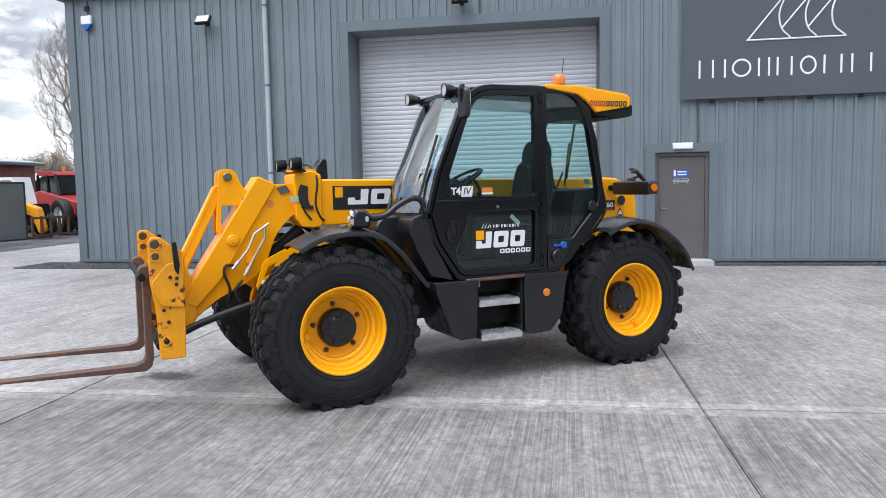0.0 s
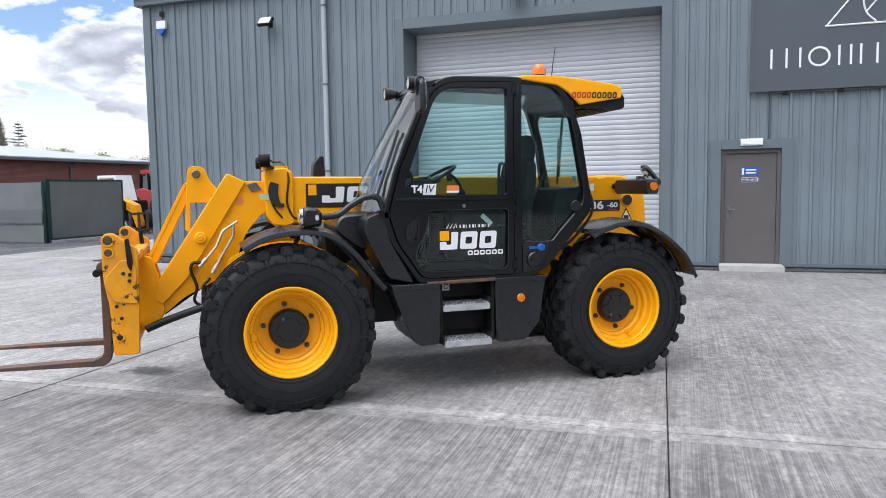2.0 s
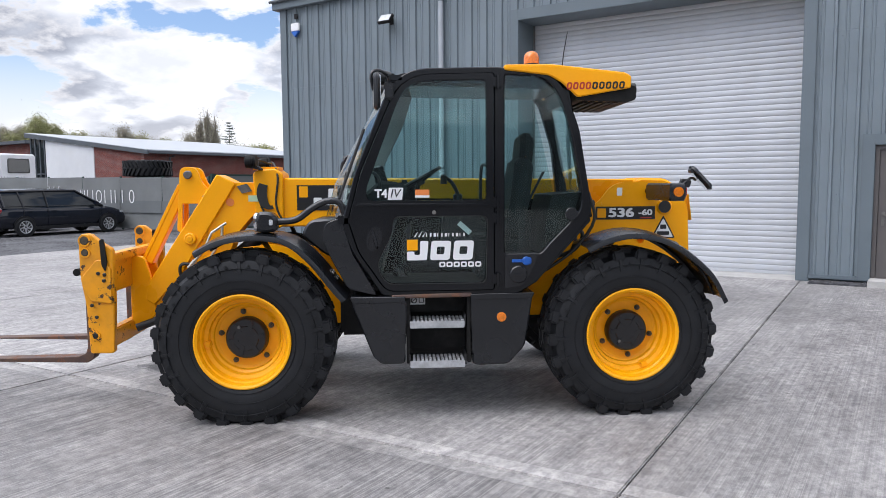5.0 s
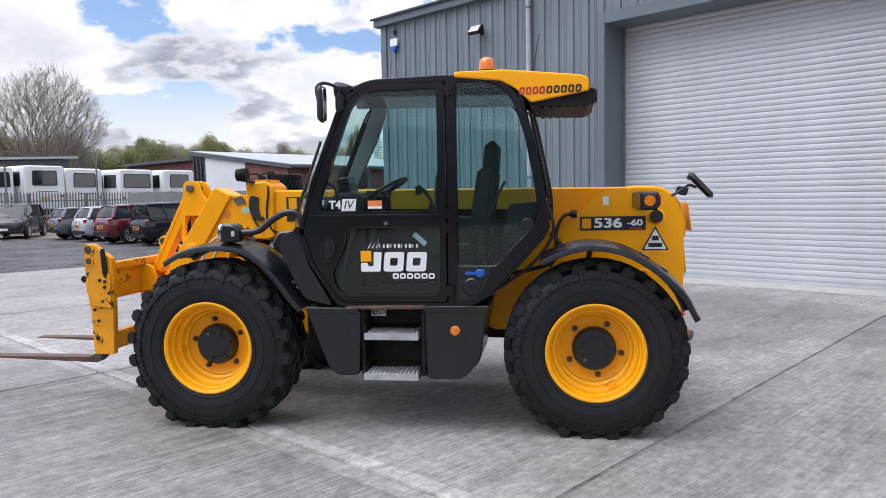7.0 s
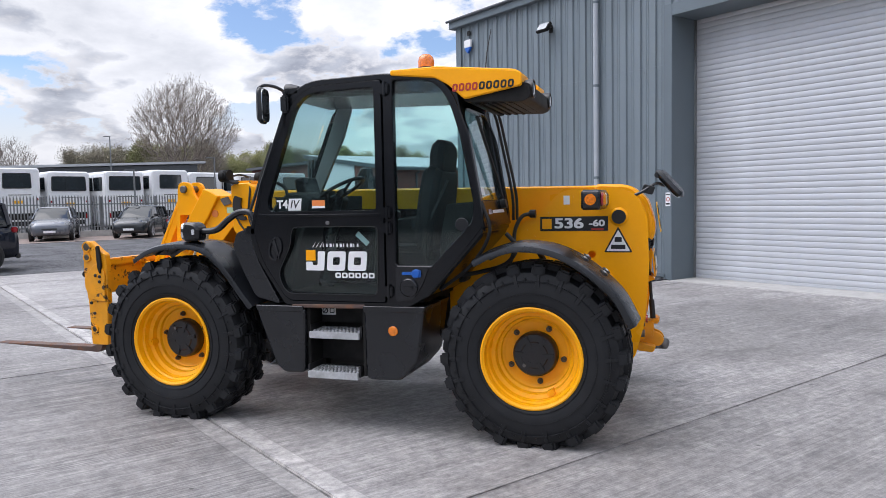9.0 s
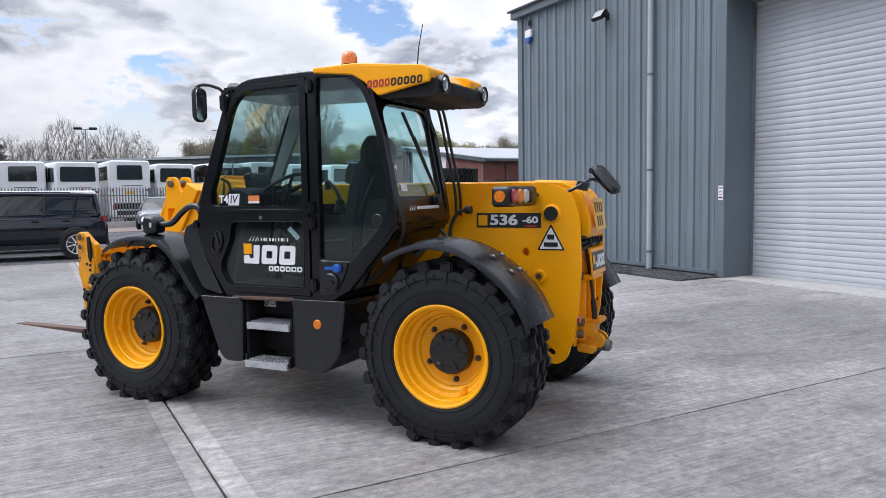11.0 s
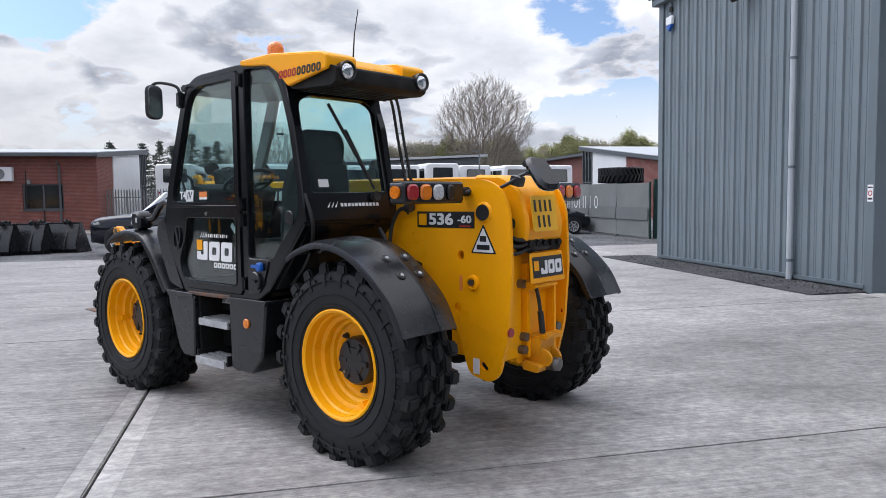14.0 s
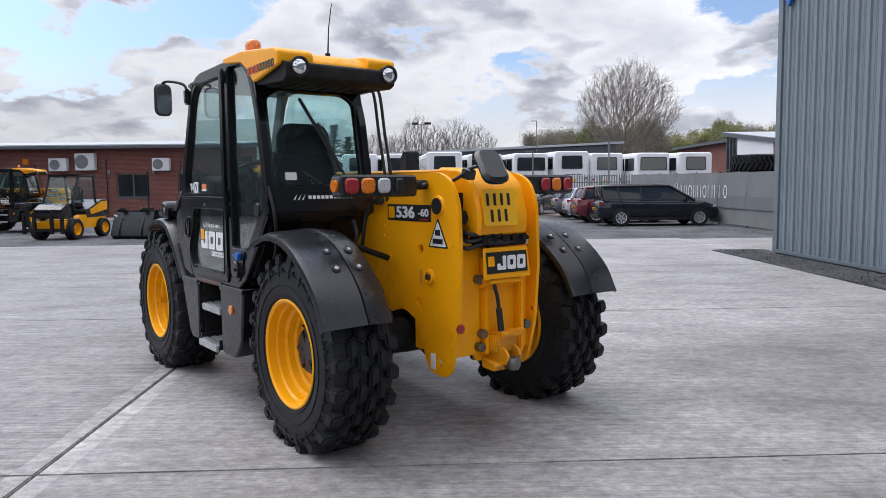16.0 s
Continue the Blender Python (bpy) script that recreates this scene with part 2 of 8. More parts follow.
    bump(N, b, calc(N, "ADD", h, calc(N, "MULTIPLY", mottle, 0.25)), 0.6, 0.005)
    return m


def stones(name, dark, light, size=60.0, relief=0.8):
    m, N, b = surface(name)
    geo = N.n("ShaderNodeNewGeometry").outputs["Position"]
    v = N.n("ShaderNodeTexVoronoi", Scale=size)
    N.l(geo, v.inputs["Vector"])
    n = N.n("ShaderNodeTexNoise", Scale=0.7, Detail=6.0)
    N.l(geo, n.inputs["Vector"])
    c = mix(N, N_value(N, v), dark, light)
    c = mix(N, ramp(N, n.outputs["Fac"], [(0.35, 0.0), (0.7, 0.6)]), c, tuple(x * 1.5 for x in light))
    N.l(c, b.inputs["Base Color"])
    b.inputs["Roughness"].default_value = 0.9
    b.inputs["Specular IOR Level"].default_value = 0.15
    bump(N, b, calc(N, "SUBTRACT", 1.0, v.outputs["Distance"]), relief, 0.015)
    return m


def N_value(N, v):
    s = N.n("ShaderNodeSeparateColor")
    N.l(v.outputs["Color"], s.inputs[0])
    return s.outputs[0]


def brickwork(name, axis="yz"):
    m, N, b = surface(name)
    geo = N.n("ShaderNodeNewGeometry").outputs["Position"]
    s = N.n("ShaderNodeSeparateXYZ")
    N.l(geo, s.inputs[0])
    cb = N.n("ShaderNodeCombineXYZ")
    N.l(s.outputs[1 if axis == "yz" else 0], cb.inputs[0])
    N.l(s.outputs[2], cb.inputs[1])
    t = N.n("ShaderNodeTexBrick", Scale=1.0)
    t.inputs["Color1"].default_value = (0.235, 0.062, 0.045, 1)
    t.inputs["Color2"].default_value = (0.16, 0.042, 0.034, 1)
    t.inputs["Mortar"].default_value = (0.22, 0.17, 0.15, 1)
    t.inputs["Brick Width"].default_value = 0.225
    t.inputs["Row Height"].default_value = 0.075
    t.inputs["Mortar Size"].default_value = 0.008
    N.l(cb.outputs[0], t.inputs["Vector"])
    n = noise_at(N, 1.3, 6.0)
    c = mix(N, ramp(N, n, [(0.35, 0.0), (0.7, 0.5)]), t.outputs["Color"], (0.12, 0.04, 0.035))
    N.l(c, b.inputs["Base Color"])
    b.inputs["Roughness"].default_value = 0.88
    bump(N, b, calc(N, "SUBTRACT", 1.0, t.outputs["Fac"]), 0.5, 0.006)
    return m


def lens(name, col, rough=0.18):
    m, N, b = surface(name)
    v = N.n("ShaderNodeTexVoronoi", Scale=90.0)
    N.l(N.n("ShaderNodeTexCoord").outputs["Object"], v.inputs["Vector"])
    c = mix(N, v.outputs["Distance"], col, tuple(x * 0.5 for x in col))
    N.l(c, b.inputs["Base Color"])
    b.inputs["Roughness"].default_value = rough
    b.inputs["Coat Weight"].default_value = 0.6
    bump(N, b, v.outputs["Distance"], 0.3, 0.003)
    return m


M = {
    "yellow": plain("yellow paint", (0.94, 0.388, 0.0015), 0.30, var=0.05, scale=1.6, dust=0.015, spec=0.28),
    "yellow_worn": worn_paint("rubbed yellow paint", (0.86, 0.345, 0.0015), (0.055, 0.030, 0.018), 0.55),
    "rim": plain("rim yellow", (0.92, 0.40, 0.002), 0.30, var=0.04, dust=0.015, spec=0.28),
    "black": plain("black plastic", (0.0082, 0.0092, 0.0114), 0.27, spec=0.56, var=0.25, dust=0.006, relief=0.10, fine=160),
    "frame": plain("black cab paint", (0.0052, 0.0060, 0.0076), 0.20, spec=0.36, var=0.2, dust=0.004, coat=0.0, relief=0.03),
    "dull": plain("dull black steel", (0.006, 0.006, 0.006), 0.62, spec=0.25, var=0.3, dust=0.05),
    "rubber": plain("tyre rubber", (0.0088, 0.0096, 0.0114), 0.55, spec=0.34, var=0.35, scale=5, fine=120, dust=0.014, relief=0.2),
    "hub": plain("satin black casting", (0.013, 0.013, 0.014), 0.35, var=0.25, relief=0.1),
    "stud": plain("dull wheel stud", (0.09, 0.075, 0.055), 0.45, metal=0.5, var=0.3, scale=20, relief=0.1),
    "steel": plain("worn steel", (0.20, 0.19, 0.18), 0.42, metal=0.9, var=0.3, scale=8, relief=0.1),
    "galv": plain("galvanised tread", (0.52, 0.53, 0.54), 0.42, metal=0.55, var=0.25, scale=12, dust=0.15),
    "fork": worn_paint("rusty fork steel", (0.085, 0.050, 0.042), (0.16, 0.075, 0.045), 1.0, 0.6),
    "clad": plain("slate grey cladding", (0.160, 0.196, 0.219), 0.48, var=0.07, scale=0.9, fine=30, relief=0.03, dust=0.03),
    "clad_trim": plain("slate grey flashing", (0.122, 0.152, 0.171), 0.45, var=0.06, scale=1.2, relief=0.02),
    "shutter": plain("pale shutter aluminium", (0.54, 0.555, 0.58), 0.42, metal=0.2, var=0.06, scale=1.5, relief=0.03, dust=0.05, island=0.10),
    "door": plain("warm grey door paint", (0.105, 0.095, 0.092), 0.45, var=0.05, relief=0.02),
    "sign": plain("charcoal sign panel", (0.068, 0.084, 0.098), 0.55, var=0.05, scale=0.6, relief=0.01),
    "white": plain("white vinyl", (0.78, 0.78, 0.78), 0.45, var=0.03, relief=0.0),
    "offwhite": plain("white coach paint", (0.82, 0.83, 0.84), 0.35, var=0.06, scale=0.7, dust=0.12, coat=0.2),
    "red": plain("red vinyl", (0.42, 0.03, 0.02), 0.45, var=0.05, relief=0),
    "ink": plain("black vinyl", (0.010, 0.010, 0.011), 0.38, var=0.1, relief=0),
    "blue": plain("blue plastic", (0.01, 0.10, 0.42), 0.4, var=0.1),
    "plate": plain("yellow reflective plate", (0.84, 0.45, 0.012), 0.35, var=0.04, relief=0.02),
    "amber": lens("amber lens", (0.90, 0.23, 0.003)),
    "redlens": lens("red lens", (0.42, 0.012, 0.018)),
    "clearlens": lens("clear lens", (0.62, 0.64, 0.66)),
    "chrome": plain("chrome reflector", (0.75, 0.75, 0.75), 0.12, metal=1.0, var=0.05, relief=0),
    "mirror": plain("mirror glass", (0.55, 0.57, 0.58), 0.13, metal=1.0, var=0.02, relief=0),
    "glass": glass("cab glass", (0.83, 0.935, 0.93)),
    "screen": glass("reflective windscreen", (0.66, 0.77, 0.76), 0.004, 0.22, 0.14),
    "coachglass": plain("tinted coach glass", (0.020, 0.026, 0.030), 0.06, var=0.5, scale=0.9, relief=0, spec=0.9),
    "carglass": plain("tinted car glass", (0.016, 0.020, 0.023), 0.04, var=0.3, scale=0.8, relief=0, spec=0.42),
    "darkglass": plain("dark window glass", (0.020, 0.026, 0.028), 0.06, var=0.5, scale=0.8, relief=0, coat=0.3),
    "fabric": plain("dark seat cloth", (0.011, 0.0115, 0.013), 0.85, var=0.3, fine=220, relief=0.3),
    "lining": plain("cab lining plastic", (0.20, 0.20, 0.195), 0.5, var=0.15, relief=0.1),
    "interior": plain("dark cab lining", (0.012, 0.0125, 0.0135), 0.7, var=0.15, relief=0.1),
    "hose": plain("rubber hose", (0.012, 0.012, 0.012), 0.5, var=0.2),
    "concrete": concrete("brushed concrete", 0.94, 0.6),
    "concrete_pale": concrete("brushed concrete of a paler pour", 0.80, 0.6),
    "concrete_grey": concrete("brushed concrete of a greyer pour", 0.73, 1.0),
    "zinc": plain("zinc plated pipe", (0.62, 0.59, 0.52), 0.32, metal=0.6, var=0.2, scale=9),
    "step_concrete": plain("cast concrete", (0.44, 0.43, 0.41), 0.85, var=0.15, scale=4, relief=0.3, dust=0.2),
    "asphalt": stones("worn asphalt planings", (0.026, 0.027, 0.030), (0.125, 0.125, 0.130), 16.0, 1.0),
    "gravel": stones("dark gravel", (0.020, 0.021, 0.023), (0.085, 0.085, 0.09), 26.0, 1.0),
    "pebble": plain("loose stone", (0.075, 0.075, 0.078), 0.85, var=0.5, scale=3.0),
    "seal": plain("joint seal", (0.028, 0.027, 0.026), 0.8, var=0.3),
    "paving": plain("worn reddish block paving", (0.25, 0.195, 0.17), 0.85, var=0.2, scale=1.5, fine=25, relief=0.3, dust=0.15),
    "brick_yz": brickwork("red brickwork y", "yz"),
    "brick_xz": brickwork("red brickwork x", "xz"),
    "render": plain("pale grey render", (0.66, 0.67, 0.68), 0.8, var=0.06, scale=0.5, dust=0.08),
    "roof": plain("light grey roof sheet", (0.40, 0.42, 0.44), 0.5, var=0.08, scale=0.5, dust=0.06),
    "fascia": plain("dark grey fascia", (0.075, 0.085, 0.095), 0.5, var=0.08),
    "mesh": plain("grey fence banner", (0.165, 0.175, 0.175), 0.75, var=0.14, scale=0.9, fine=90, relief=0.2, dust=0.10),
    "green": plain("dark green post", (0.008, 0.040, 0.032), 0.5, var=0.2),
    "galvfence": plain("dull galvanised fence", (0.19, 0.20, 0.205), 0.55, metal=0.3, var=0.2),
    "bark": plain("grey bark", (0.22, 0.19, 0.165), 0.9, var=0.3, scale=6, relief=0.3),
    "bud": plain("reddish buds", (0.40, 0.31, 0.24), 0.8, var=0.35, scale=0.4, relief=0),
    "leaf": plain("spring leaves", (0.285, 0.290, 0.125), 0.7, var=0.4, scale=0.15, relief=0),
    "wild": plain("budding twigs", (0.30, 0.275, 0.205), 0.8, var=0.35, scale=0.3, relief=0),
    "pine": plain("dark conifer", (0.11, 0.13, 0.112), 0.8, var=0.35, scale=0.3, relief=0),
    "grass": plain("rough grass", (0.06, 0.09, 0.03), 0.9, var=0.35, scale=0.4),
    "redpaint": plain("faded red paint", (0.36, 0.018, 0.020), 0.4, var=0.1, dust=0.1, coat=0.2),
    "darkred": plain("maroon cladding", (0.16, 0.022, 0.028), 0.6, var=0.1),
    "orange": plain("orange label", (0.75, 0.22, 0.05), 0.5, var=0.05, relief=0),
}
CARS = {
    "navy": plain("deep navy paint", (0.006, 0.008, 0.015), 0.10, var=0.1, spec=0.55, coat=0.0, relief=0),
    "grey": plain("dark grey paint", (0.03, 0.033, 0.036), 0.2, metal=0.3, var=0.1, coat=0.4, relief=0),
    "slate": plain("blue grey paint", (0.12, 0.13, 0.15), 0.25, metal=0.3, var=0.1, coat=0.8, relief=0),
    "silver": plain("pale silver paint", (0.50, 0.52, 0.57), 0.28, metal=0.3, var=0.06, coat=0.7, relief=0),
    "wine": plain("dark red paint", (0.14, 0.010, 0.018), 0.25, metal=0.2, var=0.1, coat=0.8, relief=0),
    "van": plain("white van paint", (0.70, 0.72, 0.75), 0.3, var=0.05, coat=0.5, relief=0),
}
M["glass"].use_backface_culling = False


# ---- mesh helpers ----
def joined(*bms):
    out = bmesh.new()
    for b in bms:
        me = bpy.data.meshes.new("tmp")
        b.to_mesh(me)
        out.from_mesh(me)
        bpy.data.meshes.remove(me)
        b.free()
    return out


def moved(bm, m):
    bmesh.ops.transform(bm, matrix=m, verts=bm.verts)
    return bm


def soften(bm, width, seg=2):
    if width > 0:
        bmesh.ops.recalc_face_normals(bm, faces=bm.faces)
        edges = [e for e in bm.edges if len(e.link_faces) == 2 and e.calc_face_angle(0) > 0.5]
        if edges:
            bmesh.ops.bevel(bm, geom=edges, offset=width, segments=seg, affect="EDGES", clamp_overlap=True)
    return bm


def box(x0, x1, y0, y1, z0, z1, bev=0.0):
    bm = bmesh.new()
    bmesh.ops.create_cube(bm, size=1.0)
    moved(bm, Matrix.Translation(((x0 + x1) / 2, (y0 + y1) / 2, (z0 + z1) / 2)) @ Matrix.Diagonal((abs(x1 - x0), abs(y1 - y0), abs(z1 - z0), 1)))
    return soften(bm, bev)


SIDES = {"y": Matrix(((1, 0, 0, 0), (0, 0, 1, 0), (0, 1, 0, 0), (0, 0, 0, 1))),
         "x": Matrix(((0, 0, 1, 0), (1, 0, 0, 0), (0, 1, 0, 0), (0, 0, 0, 1))),
         "z": Matrix.Identity(4)}


def rounded(poly, r, seg=4):
    """The polygon with its corners rounded; r: one radius, or one for each corner."""
    out, n = [], len(poly)
    for i, p in enumerate(poly):
        rad = r[i] if isinstance(r, (list, tuple)) else r
        p, a, c = Vector(p), Vector(poly[i - 1]), Vector(poly[(i + 1) % n])
        da, dc = (a - p), (c - p)
        k = min(rad, da.length * 0.45, dc.length * 0.45)
        if k < 1e-4:
            out.append(tuple(p))
            continue
        s, e = p + da.normalized() * k, p + dc.normalized() * k
        for j in range(seg + 1):
            t = j / seg
            out.append(tuple((1 - t) ** 2 * s + 2 * t * (1 - t) * p + t * t * e))
    return out


def plate(outer, holes=(), side="y", at=0.0, t=0.02, bev=0.0):
    """A flat plate with openings: (a, b) points in the plane across the axis `side`, from `at` to `at + t` along it."""
    bm = bmesh.new()
    if not holes:
        bm.faces.new([bm.verts.new((a, b, at)) for a, b in outer])
    else:
        edges = []
        for loop in (outer, *holes):
            vs = [bm.verts.new((a, b, at)) for a, b in loop]
            edges += [bm.edges.new((vs[i], vs[(i + 1) % len(vs)])) for i in range(len(vs))]
        bmesh.ops.triangle_fill(bm, edges=edges, use_beauty=True, use_dissolve=False)
    top = bmesh.ops.extrude_face_region(bm, geom=list(bm.faces))
    bmesh.ops.translate(bm, verts=[v for v in top["geom"] if isinstance(v, bmesh.types.BMVert)], vec=(0, 0, t))
    moved(bm, SIDES[side])
    bmesh.ops.recalc_face_normals(bm, faces=bm.faces)
    return soften(bm, bev, 1)


def tube(pts, r, n=8, caps=True):
    bm = bmesh.new()
    pts = [Vector(p) for p in pts]
    rings, up = [], None
    for i, p in enumerate(pts):
        d = (pts[min(i + 1, len(pts) - 1)] - pts[max(i - 1, 0)]).normalized()
        if up is None:
            up = d.orthogonal().normalized()
        up = (up - d * up.dot(d)).normalized()
        w = d.cross(up)
        rad = r[i] if isinstance(r, (list, tuple)) else r
        rings.append([bm.verts.new(p + (up * math.cos(2 * math.pi * k / n) + w * math.sin(2 * math.pi * k / n)) * rad) for k in range(n)])
    for a, b in zip(rings, rings[1:]):
        for k in range(n):
            bm.faces.new((a[k], a[(k + 1) % n], b[(k + 1) % n], b[k]))
    if caps:
        bm.faces.new(rings[0][::-1])
        bm.faces.new(rings[-1])
    bmesh.ops.recalc_face_normals(bm, faces=bm.faces)
    return bm


def smooth_path(pts, per=5):
    """A Catmull-Rom curve through the points."""
    P = [Vector(p) for p in pts]
    P = [P[0] * 2 - P[1]] + P + [P[-1] * 2 - P[-2]]
    out = []
    for i in range(1, len(P) - 2):
        for j in range(per):
            t = j / per
            a, b, c, d = P[i - 1], P[i], P[i + 1], P[i + 2]
            out.append(0.5 * (2 * b + (c - a) * t + (2 * a - 5 * b + 4 * c - d) * t * t + (3 * b - a - 3 * c + d) * t ** 3))
    return out + [P[-2]]


def lathe(prof, n=32, axis="y", closed=False):
    """Revolves (radius, height) points round an axis."""
    bm = bmesh.new()
    rings = []
    for r, h in prof:
        if r < 1e-5:
            rings.append([bm.verts.new((0, h, 0))])
        else:
            rings.append([bm.verts.new((r * math.cos(2 * math.pi * k / n), h, r * math.sin(2 * math.pi * k / n))) for k in range(n)])
    pairs = list(zip(rings, rings[1:])) + ([(rings[-1], rings[0])] if closed else [])
    for a, b in pairs:
        for k in range(n):
            q = [a[k % len(a)], a[(k + 1) % len(a)], b[(k + 1) % len(b)], b[k % len(b)]]
            q = list(dict.fromkeys(q))
            if len(q) > 2:
                bm.faces.new(q)
    bmesh.ops.recalc_face_normals(bm, faces=bm.faces)
    if axis == "x":
        moved(bm, pose(0, 0, 0, 0, 0, -90))
    elif axis == "z":
        moved(bm, pose(0, 0, 0, 90, 0, 0))
    return bm


def disc(c, r, h, axis="y", n=20, bev=0.0):
    """A short cylinder whose base is centred at c."""
    b = min(bev, r * 0.4, abs(h) * 0.4) if bev else 0
    prof = [(0, 0), (r, 0), (r, h - b), (r - b, h), (0, h)] if b else [(0, 0), (r, 0), (r, h), (0, h)]
    return moved(lathe(prof, n, axis), Matrix.Translation(c))


def mesh_of(bm, name, mat, angle=38):
    me = bpy.data.meshes.new(name)
    bm.to_mesh(me)
    bm.free()
    me.polygons.foreach_set("use_smooth", [True] * len(me.polygons))
    me.set_sharp_from_angle(angle=radians(angle))
    me.materials.append(mat)
    return me


def part(name, bm, mat, parent=None, label="", m=None, angle=38):
    """One mesh object under a thing or a part."""
    ob = new(name, mesh_of(bm, name, mat, angle))
    if parent is not None:
        ob.parent = parent
    if m is not None:
        ob.matrix_basis = m
    return tagged(ob, label)


def thing(name, m, label, category, group="", kind=""):
    ob = new(name)
    ob.empty_display_size = 0.2
    ob.matrix_basis = m
    return tagged(ob, label, category, group, kind)


def lettering(text, size, side_m, depth=0.002, bold=0.0, wide=1.0):
    """Built-in letters as a bmesh, laid out in the plane of side_m, centred."""
    cu = bpy.data.curves.new("letters", "FONT")
    cu.body, cu.size, cu.extrude, cu.align_x, cu.align_y, cu.offset = text, size, depth, "CENTER", "CENTER", bold
    ob = bpy.data.objects.new("letters", cu)
    scene.collection.objects.link(ob)
    dg = bpy.context.evaluated_depsgraph_get()
    me = bpy.data.meshes.new_from_object(ob.evaluated_get(dg))
    bm = bmesh.new()
    bm.from_mesh(me)
    bpy.data.objects.remove(ob)
    bpy.data.meshes.remove(me)
    bpy.data.curves.remove(cu)
    return moved(bm, side_m @ Matrix.Diagonal((wide, 1, 1, 1)))


# ---- ground ----
def sheet(name, x0, x1, y0, y1, z, mat, label, n=1, cat="ground"):
    bm = bmesh.new()
    bmesh.ops.create_grid(bm, x_segments=n, y_segments=n, size=0.5)
    moved(bm, Matrix.Translation(((x0 + x1) / 2, (y0 + y1) / 2, z)) @ Matrix.Diagonal((x1 - x0, y1 - y0, 1, 1)))
    return tagged(part(name, bm, mat), label, cat, kind="structure")


sheet("ground", -1500, 1500, -1500, 1500, -0.03, M["asphalt"], "worn grey asphalt ground round the concrete yard", 4)

# concrete yard in slabs 5 m by 10 m with open sawn joints
yard = tagged(part("yard_base", joined(box(-17.3, 30.1, -30.13, 10.04, -0.3, -0.022), box(-16.9, -12.5, 10.04, 30.0, -0.3, -0.022)), M["seal"], m=pose(1.0, 5.08, 0, 0, 0, 1.75)), "dark bed under the brushed concrete yard slabs", "pavement", kind="structure")
slab_mesh = {}


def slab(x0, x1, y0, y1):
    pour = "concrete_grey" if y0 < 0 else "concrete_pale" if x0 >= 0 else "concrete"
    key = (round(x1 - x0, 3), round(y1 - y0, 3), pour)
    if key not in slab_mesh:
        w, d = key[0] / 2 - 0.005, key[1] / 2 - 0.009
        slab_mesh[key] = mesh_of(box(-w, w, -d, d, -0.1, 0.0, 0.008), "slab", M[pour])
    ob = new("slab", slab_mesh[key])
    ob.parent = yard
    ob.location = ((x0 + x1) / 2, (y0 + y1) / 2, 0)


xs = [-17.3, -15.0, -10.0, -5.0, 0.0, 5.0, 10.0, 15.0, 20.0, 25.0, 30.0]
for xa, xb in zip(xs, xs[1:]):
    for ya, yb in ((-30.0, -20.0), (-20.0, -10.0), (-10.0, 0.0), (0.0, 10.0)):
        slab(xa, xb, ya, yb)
for ya in (10.0, 20.0):
    slab(-16.9, -12.5, ya, ya + 10.0)
# pale trowelled apron of the shutter doorway
tagged(part("threshold", box(-4.64, 0.62, 14.9, 15.9, -0.1, 0.004), M["step_concrete"]), "pale worn concrete threshold under the shutter", "pavement", kind="structure")
tagged(part("gravel_strip", box(-12.3, -4.75, 13.95, 15.2, -0.05, 0.025, 0.01), M["gravel"]), "dark gravel strip along the building", "gravel", kind="structure")
tagged(part("gravel_strip", box(0.85, 14.0, 14.6, 15.2, -0.05, 0.025, 0.01), M["gravel"]), "dark gravel strip beside the workshop door", "gravel", kind="structure")


def pebbles(x0, x1, y0, y1, n, seed):
    """Loose stones over the gravel strip."""
    rng = random.Random(seed)
    V, F = [], []
    for _ in range(n):
        c = Vector((rng.uniform(x0, x1), rng.uniform(y0, y1), 0.026))
        s = rng.uniform(.012, .034)
        i = len(V)
        ring = [(math.cos(a), math.sin(a)) for a in sorted(rng.uniform(0, 6.28) for _ in range(5))]
        V += [tuple(c + Vector((p * s, q * s * rng.uniform(.6, 1.1), 0))) for p, q in ring]
        V.append(tuple(c + Vector((rng.uniform(-.3, .3) * s, rng.uniform(-.3, .3) * s, s * rng.uniform(.5, .9)))))
        F += [(i + k, i + (k + 1) % 5, i + 5) for k in range(5)]
    me = bpy.data.meshes.new("pebbles")
    me.from_pydata(V, [], F)
    me.materials.append(M["pebble"])
    return tagged(new("pebbles", me), "loose dark stones on the gravel strip", "gravel", kind="stuff")


pebbles(-12.2, -4.8, 14.0, 14.95, 2600, 5)
pebbles(0.9, 13.9, 14.64, 14.95, 900, 6)

# ---- steel-clad workshop ----
WX0, WX1, WY, WTOP = -11.3, 15.0, 15.0, 6.2
building = tagged(part("workshop_wall", joined(
    box(WX0, -4.65, WY + 0.04, WY + 0.34, 0, WTOP), box(0.62, 1.72, WY + 0.04, WY + 0.34, 0, WTOP), box(2.75, WX1, WY + 0.04, WY + 0.34, 0, WTOP),
    box(-4.65, 0.62, WY + 0.04, WY + 0.34, 5.02, WTOP), box(1.72, 2.75, WY + 0.04, WY + 0.34, 2.24, WTOP),
    box(WX0, WX0 + 0.3, WY + 0.34, 40, 0, WTOP), box(WX1 - 0.3, WX1, WY + 0.34, 40, 0, WTOP), box(WX0, WX1, 39.7, 40, 0, WTOP)), M["clad_trim"]),
    "slate grey steel-clad workshop building with roller shutter", "building", kind="structure")


RIB, RIB0 = 0.361, 0.005


